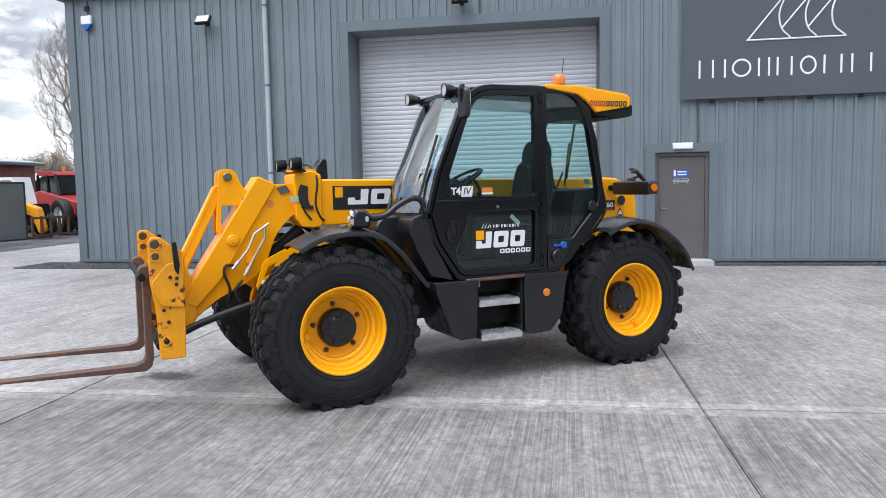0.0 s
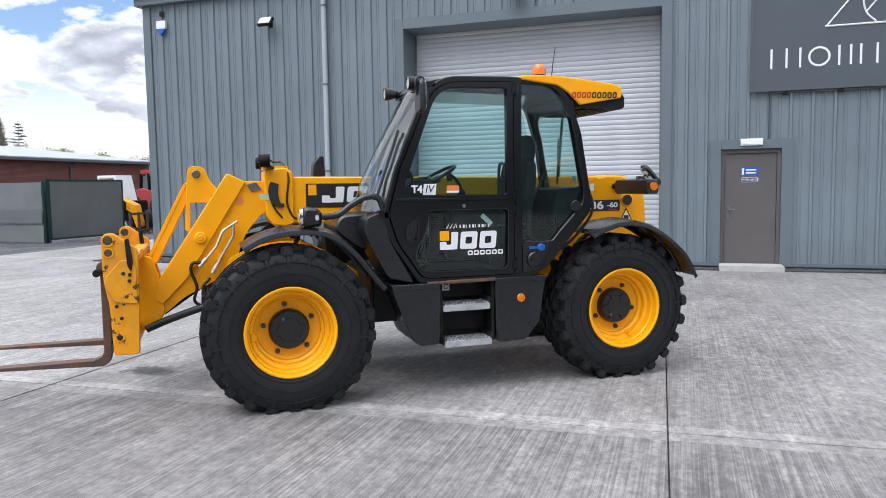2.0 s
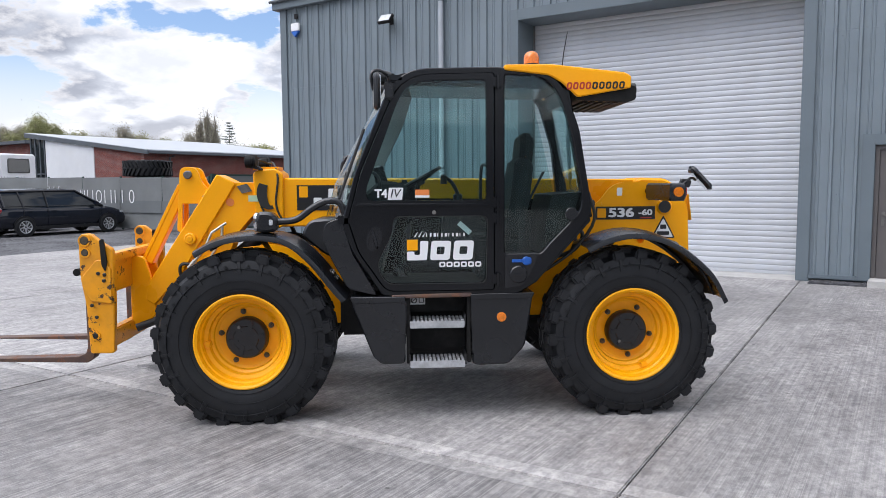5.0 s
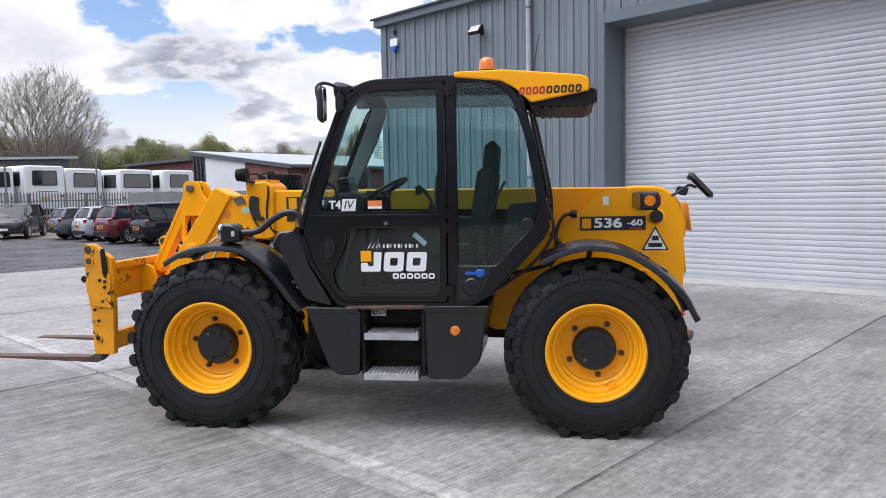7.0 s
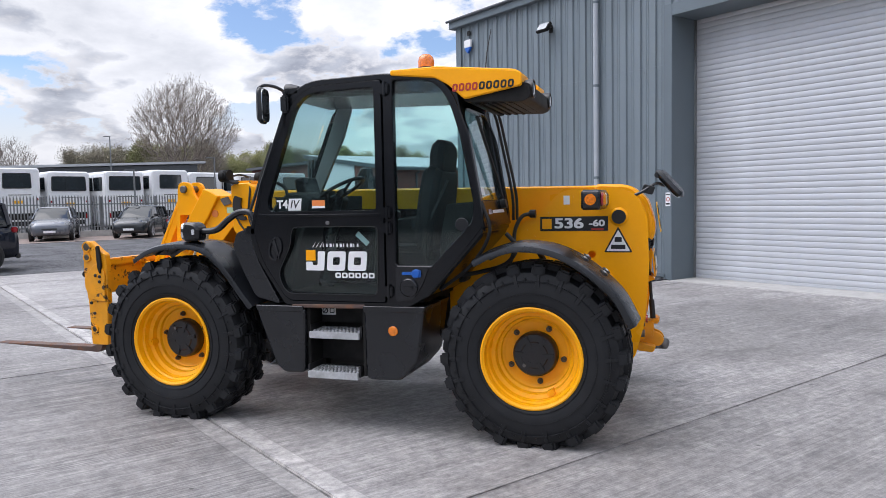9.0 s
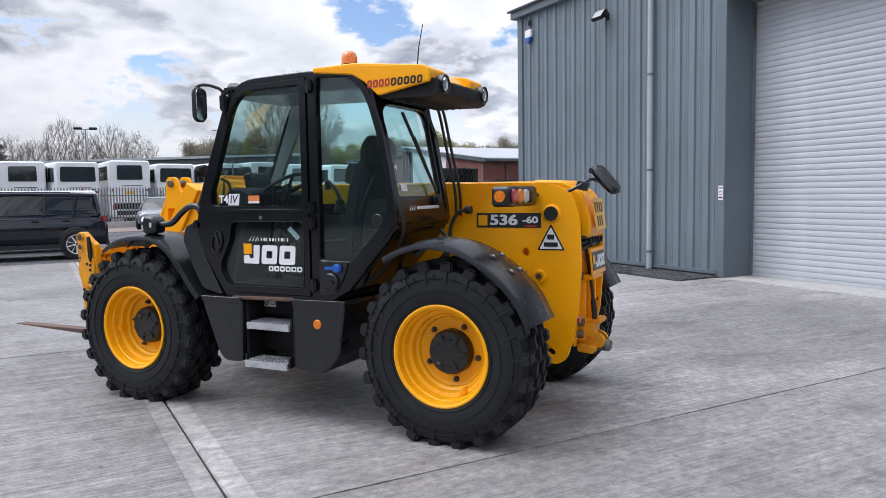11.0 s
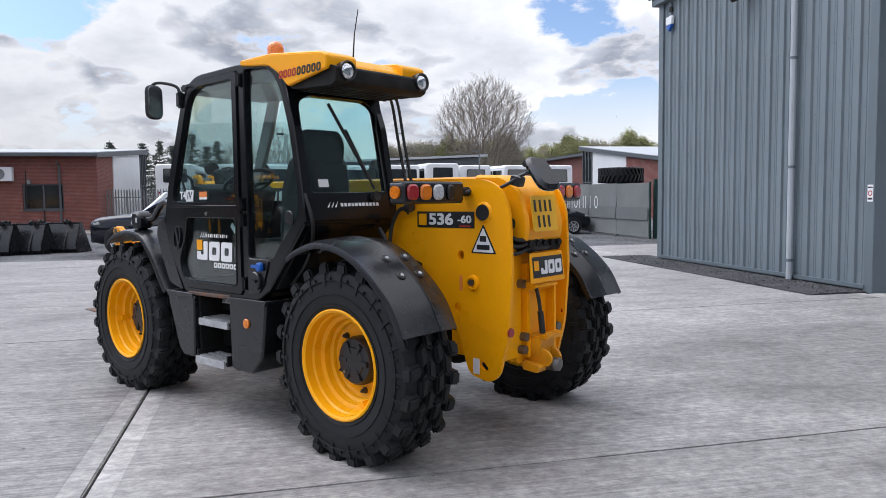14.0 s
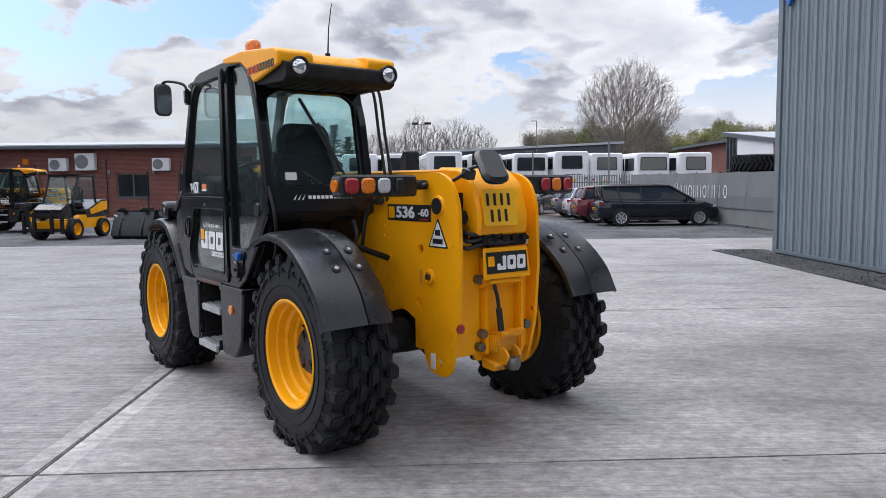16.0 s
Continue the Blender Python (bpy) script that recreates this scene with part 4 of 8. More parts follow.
brick_house("brick_office", -39.5, 30.6, 1, 17.5, "long red brick office with a rising grey roof")
brick_house("brick_office", -38.8, -4.2, -1, 26.0, "red brick office with air conditioning units and dark windows",
            windows=((-3.8, -1.75, 1.15, 2.55), (-7.45, -5.5, 1.15, 2.55), (-14.3, -12.4, 1.15, 2.55)),
            boxes=((-4.65, 2.72, 1.0, 0.75), (-9.1, 2.78, 1.15, 1.0), (-10.7, 2.75, 1.05, 0.75)), brick_end=3.8, deep=14.0, grade=0.075, eave=4.18)
office = [o for o in bpy.data.objects if o.name.startswith("brick_office")][-1]
for y_, z0_, z1_ in ((-8.0, 0, 3.4), (-5.6, 0, 2.75), (-3.6, 1.2, 3.3), (-12.2, 0, 3.2), (-2.75, 0, 1.15)):
    part("conduit", tube([(.05, y_, z0_), (.05, y_, z1_)], .03, 6), M["ink"], office)
for y_ in (-7.85, -3.45, -5.2):
    part("isolator_box", box(0.0, .12, y_ - .09, y_ + .09, 2.55, 2.8, .015), M["galvfence"], office)
part("wall_lamp", box(0.0, .16, -12.9, -12.55, 3.15, 3.5, .04), M["amber"], office, "amber wall lamp")
far_shed = thing("maroon_shed", pose(-34, 52, 0), "maroon clad shed with pale roof", "building")
part("wall", box(-20, 18, 0, 14, 0, 2.8), M["darkred"], far_shed)
part("roof", plate([(-0.8, 2.75), (7, 3.5), (14.8, 2.75), (14.8, 2.87), (7, 3.62), (-0.8, 2.87)], side="x", at=-20.5, t=39), M["roof"], far_shed)
shed = thing("grey_shed", pose(-62, 0, 0), "large pale grey shed with a rising roof behind the coaches", "building")
part("wall", plate([(4, 0), (24, 0), (24, 5.25), (4, 4.5)], side="x", at=-20, t=20), M["fascia"], shed)
part("roof", plate([(3, 4.5), (24.6, 5.35), (24.6, 5.55), (3, 4.7)], side="x", at=-20.5, t=21), M["roof"], shed)
shed2 = thing("brick_shed", pose(-50, 33, 0), "low brick building with dark glazing behind the coaches", "building")
part("wall", box(-22, -8, 0, 12, 2.3, 5.2), M["brick_xz"], shed2)
part("window", box(-22, -8, 0.02, 12, 0, 2.3), M["darkglass"], shed2)
part("roof", box(-22.5, -7.5, -0.5, 12.5, 5.2, 5.45), M["fascia"], shed2)
sheet("pavement", -40.2, -34.5, -12, 18, -0.012, M["paving"], "reddish worn block paving before the palisade fence", 1, "pavement")


# ---- telehandler ----
# own frame: x forward from the rear axle, y to its left, z up
tele = thing("telehandler", pose(-0.109, 7.440, 0, 0, 0, -143.67), "yellow and black telehandler with pallet forks on the concrete yard", "telehandler")
LEFT = lambda u, v, w: Matrix(((-1, 0, 0, u), (0, 0, 1, v), (0, 1, 0, w), (0, 0, 0, 1)))
REAR = lambda u, v, w: Matrix(((0, 0, -1, u), (-1, 0, 0, v), (0, 1, 0, w), (0, 0, 0, 1)))


def tp(name, bm, mat, label="", parent=None, angle=38):
    return part(name, bm, M[mat], parent or tele, label, angle=angle)


# wheels
def lug(th, dth, y0, y1, rb, rt, skew=0.0, taper=0.16, drop=0.0):
    """One tread block; drop lowers its outer edge on the shoulder."""
    bm = bmesh.new()
    vs = []
    for top in (0, 1):
        k = 1 - taper * top
        for y, s in ((y0, -1), (y1, 1)):
            ym = (y0 + y1) / 2
            yy = ym + (y - ym) * (1 - 0.5 * taper * top)
            for a in (-1, 1):
                t = th + a * dth / 2 * k + skew * (yy - ym)
                r = (rt if top else rb) - (drop if (abs(y) == max(abs(y0), abs(y1)) and drop) else 0)
                vs.append(bm.verts.new((r * math.cos(t), yy, r * math.sin(t))))
    for f in ((0, 1, 3, 2), (4, 6, 7, 5), (0, 4, 5, 1), (2, 3, 7, 6), (0, 2, 6, 4), (1, 5, 7, 3)):
        bm.faces.new([vs[i] for i in f])
    bmesh.ops.recalc_face_normals(bm, faces=bm.faces)
    bmesh.ops.bevel(bm, geom=bm.edges[:], offset=0.013, segments=2, affect="EDGES", clamp_overlap=True)
    return bm


def tyre_mesh(R, rim_r, half, count=22):
    s = R - 0.044
    prof = [(rim_r - 0.01, half * 0.86), (rim_r + 0.012, half * 0.95), (rim_r + 0.06, half * 1.02), (rim_r + 0.12, half * 1.04), (s - 0.06, half * 1.0), (s - 0.022, half * 0.92), (s, half * 0.72), (s + 0.006, 0)]
    prof = prof + [(r, -y) for r, y in prof[-2::-1]]
    pieces = [lathe(prof, 64)]
    for r_ in (rim_r + 0.035, rim_r + 0.10, s - 0.075):
        yy = half * (1.0 if r_ < rim_r + 0.05 else 1.045)
        for sg_ in (1, -1):
            pieces.append(lathe([(r_ - 0.005, sg_ * (yy - 0.012)), (r_ - 0.002, sg_ * (yy + 0.003)), (r_ + 0.002, sg_ * (yy + 0.003)), (r_ + 0.005, sg_ * (yy - 0.012))], 64))
    step = 2 * math.pi / count
    for i in range(count):
        for sg_ in (1, -1):
            th = i * step + (0.5 * step if sg_ < 0 else 0)
            # shoulder block, then its foot down the side, then the crown block
            pieces.append(lug(th, step * 0.60, sg_ * half * 0.56, sg_ * half * 1.02, s - 0.03, R - 0.002, 0.35 * sg_, 0.24, 0.006))
            pieces.append(lug(th + 0.02, step * 0.46, sg_ * half * 0.90, sg_ * half * 1.055, s - 0.072, R - 0.040, 0.0, 0.4, 0.05))
            pieces.append(lug(th + step * 0.5, 0.05, sg_ * half * 0.98, sg_ * half * 1.052, s - 0.074, s - 0.046, 0.0, 0.35))
            pieces.append(lug(th + step * 0.5, step * 0.80, sg_ * half * 0.29, sg_ * half * 0.60, s - 0.02, R, 0.8 * sg_, 0.2))
            pieces.append(lug(th, step * 0.80, sg_ * half * 0.01, sg_ * half * 0.34, s - 0.02, R, -0.8 * sg_, 0.2))
    return mesh_of(joined(*pieces), "tyre", M["rubber"], 30)


def wheel_mesh(rr, half):
    y = half
    prof = [(rr - 0.012, y * 0.80), (rr + 0.012, y * 0.90), (rr + 0.014, y * 0.98), (rr + 0.004, y * 1.0), (rr - 0.012, y * 0.95), (rr - 0.018, y * 0.72), (rr - 0.028, y * 0.66), (rr - 0.036, y * 0.46),
            (rr - 0.060, y * 0.40), (rr - 0.068, y * 0.22), (rr - 0.085, y * 0.16), (rr - 0.092, y * 0.06), (rr - 0.112, y * 0.02), (0.145, y * 0.0), (0.13, y * 0.05), (0.0, y * 0.05)]
    back = [(rr - 0.012, y * 0.80), (rr - 0.03, y * 0.3), (rr - 0.05, -y * 0.2), (rr - 0.03, -y * 0.7), (rr + 0.012, -y * 0.95), (rr - 0.01, -y * 0.97), (rr - 0.07, -y * 0.3), (0.12, -y * 0.12), (0.0, -y * 0.12)]
    return mesh_of(joined(lathe(prof, 56), lathe(back, 40)), "wheel", M["rim"], 18)


TW = 0.207
tyre_m, wheel_m = tyre_mesh(0.622, 0.322, TW), wheel_mesh(0.322, TW)
hub_m = mesh_of(lathe([(0.15, 0.0), (0.15, 0.06), (0.144, 0.082), (0.135, 0.092), (0.09, 0.095), (0.085, 0.102), (0.0, 0.104)], 36), "hub_cap", M["hub"])
hub_rib_m = mesh_of(box(0.05, 0.128, -0.012, 0.012, -0.016, 0.016, 0.004), "hub_rib", M["hub"])
plug_m = mesh_of(disc((0.03, 0.095, 0.09), 0.012, 0.018, "y", 8), "drain_plug", M["steel"])
nut_m = mesh_of(joined(disc((0, 0, 0), 0.020, 0.008, "y", 12), disc((0, 0.008, 0), 0.014, 0.02, "y", 6), disc((0, 0.02, 0), 0.007, 0.018, "y", 8)), "wheel_nut", M["stud"])
valve_m = mesh_of(moved(box(-0.02, 0.02, -0.01, 0.07, -0.012, 0.035, 0.006), pose(0, 0, 0)), "valve_guard", M["rim"])
for u, v, flip, turn in ((2.755, 1.036, 1, 10), (0.006, 1.036, 1, 118), (2.755, -0.765, -1, 60), (0.006, -0.765, -1, 20)):
    wob = new("wheel", wheel_m)
    wob.parent = tele
    wob.matrix_basis = pose(u, v, 0.584, 0, turn, 0 if flip > 0 else 180)
    tagged(wob, "yellow steel wheel with deep stepped rim")
    for nm, me, loc_ in (("tyre", tyre_m, (0, 0, 0)), ("hub_cap", hub_m, (0, -0.02, 0)), ("valve_guard", valve_m, (0.265, 0.045, 0))):
        o = new(nm, me)
        o.parent = wob
        o.location = loc_
        if nm == "tyre" and u > 1:
            o.scale = (1.022, 1, 1.022)
    for k in range(5):
        o = new("wheel_nut", nut_m)
        o.parent = wob
        a = radians(72 * k + 20)
        o.location = (0.187 * math.cos(a), 0.006, 0.187 * math.sin(a))
    for k in range(6):
        o = new("hub_rib", hub_rib_m)
        o.parent = wob
        o.matrix_basis = pose(0, 0.074, 0, 0, 60 * k, 0)
    o = new("drain_plug", plug_m)
    o.parent, o.location = wob, (0, -0.02, 0)
    for o in wob.children:
        if o.name.startswith("tyre"):
            tagged(o, "chunky black block-tread tyre with dusty sidewall")


# fenders
def fender(path, v0, v1, bolts, out):
    pts = smooth_path([(u, w, 0) for u, w in path], 5)
    n = len(pts)
    sec = [(0.0, -0.032), (0.006, -0.010), (0.04, 0.0), (0.37, 0.016), (0.385, 0.004), (0.40, 0.016), (0.90, 0.0), (0.985, -0.012), (1.0, -0.036)]
    bm = bmesh.new()
    grid = []
    for layer in (0, -0.012):
        rows2 = []
        for i, p in enumerate(pts):
            d = (pts[min(i + 1, n - 1)] - pts[max(i - 1, 0)]).normalized()
            nrm = Vector((-d.y, d.x, 0))
            if nrm.y < 0 and i < n * 0.5:
                nrm = -nrm
            nrm = nrm if nrm.dot(Vector((pts[i].x - path[0][0] * 0 - out[0], pts[i].y - out[1], 0))) > 0 else -nrm
            rows2.append([bm.verts.new((p.x + nrm.x * (s + layer), v0 + (v1 - v0) * f, p.y + nrm.y * (s + layer))) for f, s in sec])
        grid.append(rows2)
    for g in grid:
        for i in range(n - 1):
            for j in range(len(sec) - 1):
                bm.faces.new((g[i][j], g[i + 1][j], g[i + 1][j + 1], g[i][j + 1]))
    for i in range(n - 1):
        for j in (0, -1):
            bm.faces.new((grid[0][i][j], grid[0][i + 1][j], grid[1][i + 1][j], grid[1][i][j]))
    for i in (0, -1):
        for j in range(len(sec) - 1):
            bm.faces.new((grid[0][i][j], grid[0][i][j + 1], grid[1][i][j + 1], grid[1][i][j]))
    bmesh.ops.recalc_face_normals(bm, faces=bm.faces)
    f = tp("fender", bm, "black", "moulded black plastic mudguard")
    for i, k in bolts:
        p = pts[int(i * (n - 1))]
        q = pts[min(int(i * (n - 1)) + 1, n - 1)]
        d = (q - p).normalized()
        nrm = Vector((-d.y, d.x))
        if nrm.y < 0:
            nrm = -nrm
        at = Matrix.Translation((p.x + nrm.x * 0.012, v0 + (v1 - v0) * k, p.y + nrm.y * 0.012)) @ Vector((nrm.x, 0, nrm.y)).to_track_quat("Z", "X").to_matrix().to_4x4()
        tp("washer", moved(lathe([(0.030, 0.0), (0.027, 0.007), (0.018, 0.006), (0, 0.004)], 18, "z"), at), "hub", parent=f)
        tp("bolt", moved(disc((0, 0, 0.003), 0.012, 0.009, "z", 6, 0.002), at), "galv", parent=f)
    return f


REARF = [(.37, 1.225), (.24, 1.285), (.06, 1.325), (-.16, 1.295), (-.36, 1.19), (-.55, 1.02), (-.655, .835)]
FRONTF = [(3.08, 1.215), (2.95, 1.285), (2.79, 1.325), (2.58, 1.330), (2.41, 1.285), (2.25, 1.15), (2.10, .96), (2.03, .88)]
BO = ((0.665, 0.22), (0.735, 0.23), (0.665, 0.55), (0.735, 0.56))
fender(REARF, .90, 1.335, BO, (0, .6))
fender(REARF, -.56, -1.02, BO, (0, .6))
fender(FRONTF, .80, 1.24, ((0.80, 0.4), (0.85, 0.4), (0.80, 0.62), (0.85, 0.62)), (2.75, .6))
fender(FRONTF, -.56, -1.02, (), (2.75, .6))
for v in (.80, -.66):
    tp("fender_stay", tube([(0.02, v - .3, 1.12), (0.02, v + .15, 1.29)], 0.02), "dull")
    tp("fender_stay", tube([(2.65, v - .3, 1.1), (2.65, v + .2, 1.30)], 0.02), "dull")

# chassis
REARP = rounded([(.78, 1.10), (.50, 1.34), (.24, 1.42), (.06, 1.50), (-.04, 1.63), (-.12, 1.67), (-.50, 1.675), (-.62, 1.62), (-.685, 1.48), (-.70, 1.10), (-.67, .72), (-.60, .46), (-.53, .41), (-.36, .44), (-.27, .72), (-.1, .80), (.25, .70), (.45, .60), (.78, .60)], 0.06)
hole = lambda u, w, r: [(u + r * math.cos(a * math.pi / 8), w + r * math.sin(a * math.pi / 8)) for a in range(16)]
tp("rear_side_plate", plate(REARP, [hole(-.30, 1.20, .028), hole(-.27, .86, .03), rounded([(-.52, .50), (-.47, .54), (-.44, .51), (-.49, .47)], .015)], at=.435, t=.025), "yellow", "thick yellow steel side plate")
tp("rear_side_plate", plate(REARP, at=-.19, t=.025), "yellow", "thick yellow steel side plate")
FRONTP = rounded([(3.23, .84), (3.15, 1.07), (2.94, 1.17), (2.66, 1.20), (2.40, 1.12), (2.08, .90), (1.90, .62), (2.3, .52), (2.95, .52), (3.08, .74)], .05)
for v in (.40, -.24):
    tp("front_side_plate", plate(FRONTP, [rounded([(3.16, .93), (3.12, 1.02), (3.05, 1.05), (3.09, .95)], .015)], at=v, t=.025), "yellow", "yellow arched plate over the front axle")
tp("sticker", plate(rounded([(3.145, .85), (3.185, .85), (3.175, .91), (3.135, .91)], .006), at=.427, t=.002), "white", "white warning sticker")
tp("chassis_rail", joined(box(-.35, 3.1, .26, .40, .56, .84, .01), box(-.35, 3.1, -.20, -.06, .56, .84, .01), box(.5, 1.9, -.1, .3, .5, .62, .01)), "dull")
tp("belly", box(.95, 2.1, -.2, .95, .56, .95, .02), "dull")
for u in (0, 2.75):
    tp("axle", joined(tube([(u, -.80, .597), (u, -.3, .597), (u, .4, .597), (u, .95, .597)], [.09, .12, .12, .09], 14), disc((u, -.10, .60), .19, .34, "y", 20, .05)), "dull")
tp("engine_cover", plate(rounded([(.55, .70), (2.25, .70), (2.30, 1.25), (2.1, 1.42), (.75, 1.46), (.55, 1.3)], .08), at=-1.02, t=.72, bev=.03), "black", "black engine cover on the far side")

# boom
BW = (-.045, .235)
tp("boom", plate([(-.50, 1.36), (2.63, 1.325), (2.63, 1.725), (-.20, 1.70), (-.44, 1.70), (-.56, 1.62), (-.60, 1.48)], at=BW[0], t=BW[1] - BW[0], bev=.012), "yellow", "long yellow steel box boom")
tp("boom_collar", joined(plate(rounded([(2.60, 1.33), (2.66, 1.31), (2.78, 1.32), (2.83, 1.40), (2.84, 1.77), (2.80, 1.79), (2.66, 1.80), (2.60, 1.76)], .02), at=BW[0] - .03, t=BW[1] - BW[0] + .06, bev=.01), plate([(2.64, 1.79), (2.84, 1.79), (2.84, 1.815), (2.64, 1.815)], at=.0, t=.24)), "yellow", "heavy yellow boom collar")
ARM = rounded([(3.13, 1.72), (3.0, 1.69), (2.86, 1.69), (2.60, 1.69), (2.60, 1.42), (2.85, 1.43), (3.0, 1.26), (3.09, 1.02), (3.20, .90), (3.50, .75), (3.72, .57), (3.76, .66), (3.72, .86), (3.22, 1.62)], [.04, .03, .01, .01, .01, .05, .08, .06, .06, .04, .04, .04, .04, .02])
tp("boom_nose", plate(ARM, at=.0, t=.21, bev=.012), "yellow", "angled yellow boom nose")
tp("boom_nose_rib", plate(rounded([(3.135, 1.76), (2.985, 1.685), (3.47, .91), (3.67, .70), (3.74, .74), (3.71, .88), (3.225, 1.62)], .02), at=-.03, t=.268, bev=.008), "yellow", "raised box beam along the boom nose")
tp("pivot_boss", disc((3.36, .236, 1.235), .048, .03, "y", 20, .008), "yellow")
tp("pivot_boss", disc((3.36, .262, 1.235), .024, .012, "y", 12, .004), "yellow")
LEVER = rounded([(3.44, 1.82), (3.31, 1.82), (3.27, 1.69), (3.18, 1.60), (3.20, 1.52), (3.43, 1.52), (3.44, 1.28), (3.48, 1.3), (3.45, 1.70)], [.07, .07, .05, .03, .03, .01, .01, .01, .05])
for v in (-.01, .155):
    tp("tilt_lever", plate(LEVER, at=v, t=.035, bev=.006), "yellow", "yellow tilt lever plate")
tp("pivot_pin", disc((3.375, -.03, 1.755), .034, .245, "y", 18, .006), "steel")
tp("pivot_pin", disc((3.24, -.03, 1.57), .024, .245, "y", 16, .006), "steel")
tp("tilt_link", joined(plate([(3.46, 1.69), (3.39, 1.65), (3.71, 1.02), (3.78, 1.05)], at=.03, t=.11, bev=.008), plate([(3.475, 1.68), (3.45, 1.67), (3.77, 1.04), (3.795, 1.055)], at=.025, t=.12, bev=.003)), "yellow", "yellow box-section tilt link")
tp("tilt_cylinder", joined(tube([(2.75, .09, 1.30), (3.15, .09, .98)], .055, 14), tube([(3.15, .09, .98), (3.68, .09, .62)], .03, 12)), "dull")
# carriage with hooks
SIDE = rounded([(4.045, 1.285), (4.02, 1.315), (3.96, 1.315), (3.87, 1.24), (3.805, 1.20), (3.80, 1.06), (3.805, .78), (3.82, .41), (3.995, .41), (4.01, .78), (4.04, .96), (4.045, 1.06)], .02)
for v in (.66, -.50):
    tp("carriage_plate", plate(SIDE, at=v, t=.06, bev=.006), "yellow_worn", "rubbed and chipped yellow carriage side plate")
    for pu, pw, pr in ((4.0, 1.265, .033), (4.0, 1.175, .027), (3.95, .545, .022)):
        tp("carriage_pin", disc((pu, v - .02, pw), pr, .092, "y", 18, .006), "stud" if pw > 1 else "hub")
        tp("pin_collar", moved(lathe([(pr, 0), (pr + .014, 0), (pr + .012, .012), (pr, .012)], 20, closed=True), pose(pu, v + .058, pw)), "yellow_worn")
    tp("carriage_ear", plate(rounded([(3.92, 1.12), (3.87, 1.12), (3.815, 1.05), (3.815, .79), (3.97, .81), (4.025, .91), (4.03, .99)], .015), at=v + .058, t=.018, bev=.004), "yellow_worn")
    for du, dw in ((3.905, 1.02), (3.86, 1.01), (3.865, .965), (3.96, .78), (3.93, .69)):
        tp("carriage_bolt", disc((du, v + .075, dw), .014, .012, "y", 8, .003), "hub")
    tp("lock_strap", joined(plate(rounded([(3.885, 1.27), (3.855, 1.28), (3.835, 1.10), (3.85, 1.03), (3.875, 1.08)], .015), at=v + .068, t=.02, bev=.004)), "dull", "dark steel lock strap")
tp("carriage_beam", joined(box(3.84, 3.93, -.46, .68, .86, 1.12, .01), box(3.80, 3.90, -.46, .68, 1.10, 1.16, .008), box(3.84, 3.92, -.46, .68, .44, .58, .01)), "yellow_worn", "yellow carriage cross beams")
tp("carriage_knuckle", joined(plate(rounded([(3.86, 1.12), (3.74, 1.09), (3.70, .95), (3.67, .80), (3.66, .62), (3.74, .53), (3.86, .48)], .03), at=-.02, t=.04, bev=.006), plate(rounded([(3.86, 1.12), (3.74, 1.09), (3.70, .95), (3.67, .80), (3.66, .62), (3.74, .53), (3.86, .48)], .03), at=.19, t=.04, bev=.006)), "yellow", "yellow carriage knuckle plates")
for u_, w_ in ((4.095, 1.02), (3.99, .50)):
    tp("fork_bar", tube([(u_, -.44, w_), (u_, .66, w_)], .028, 12), "dull")




def fork(v):
    pts = [(4.03, 1.06), (4.03, .40), (4.045, .335), (4.09, .302), (5.28, .338), (5.28, .345), (4.16, .352), (4.10, .375), (4.085, .42), (4.085, 1.06)]
    f = tp("pallet_fork", plate(pts, at=v - .055, t=.11, bev=.004), "fork", "rusty brown steel pallet fork")
    tp("fork_eye", joined(disc((4.06, v - .065, 1.05), .05, .13, "y", 16, .006)), "fork", parent=f)


fork(.50)
fork(-.33)
# lines and hoses on the boom nose
for a, b, c, d in (((3.065, 1.364), (3.186, 1.284), (3.245, 1.153), (3.376, 1.0)), ((3.097, 1.34), (3.105, 1.242), (3.179, 1.117), (3.28, .943))):
    tp("hydraulic_pipe", tube([(p[0], .262, p[1]) for p in (a, b, c, d)], .012, 8), "zinc", "zinc-plated hydraulic pipe")
    tp("pipe_fitting", tube([(c[0] * .4 + d[0] * .6, .264, c[1] * .4 + d[1] * .6), (d[0], .264, d[1])], .019, 8), "zinc")
tp("pipe_clamp", box(3.20, 3.26, .21, .255, 1.04, 1.10, .004), "yellow")
tp("hose", tube(smooth_path([(3.36, .265, 1.03), (3.428, .27, 1.03), (3.445, .27, .965), (3.404, .265, .835), (3.428, .25, .72), (3.36, .24, .66)]), .013, 8), "hose")
tp("hose", tube(smooth_path([(3.30, .24, .90), (3.36, .26, .82), (3.30, .26, .70), (3.2, .2, .66)]), .013, 8), "hose")
tp("hose_sleeve", tube(smooth_path([(2.95, .24, .74), (3.3, .26, .68), (3.62, .24, .58), (3.80, .30, .52)]), .032, 10), "hose", "black sleeved hoses under the boom nose")
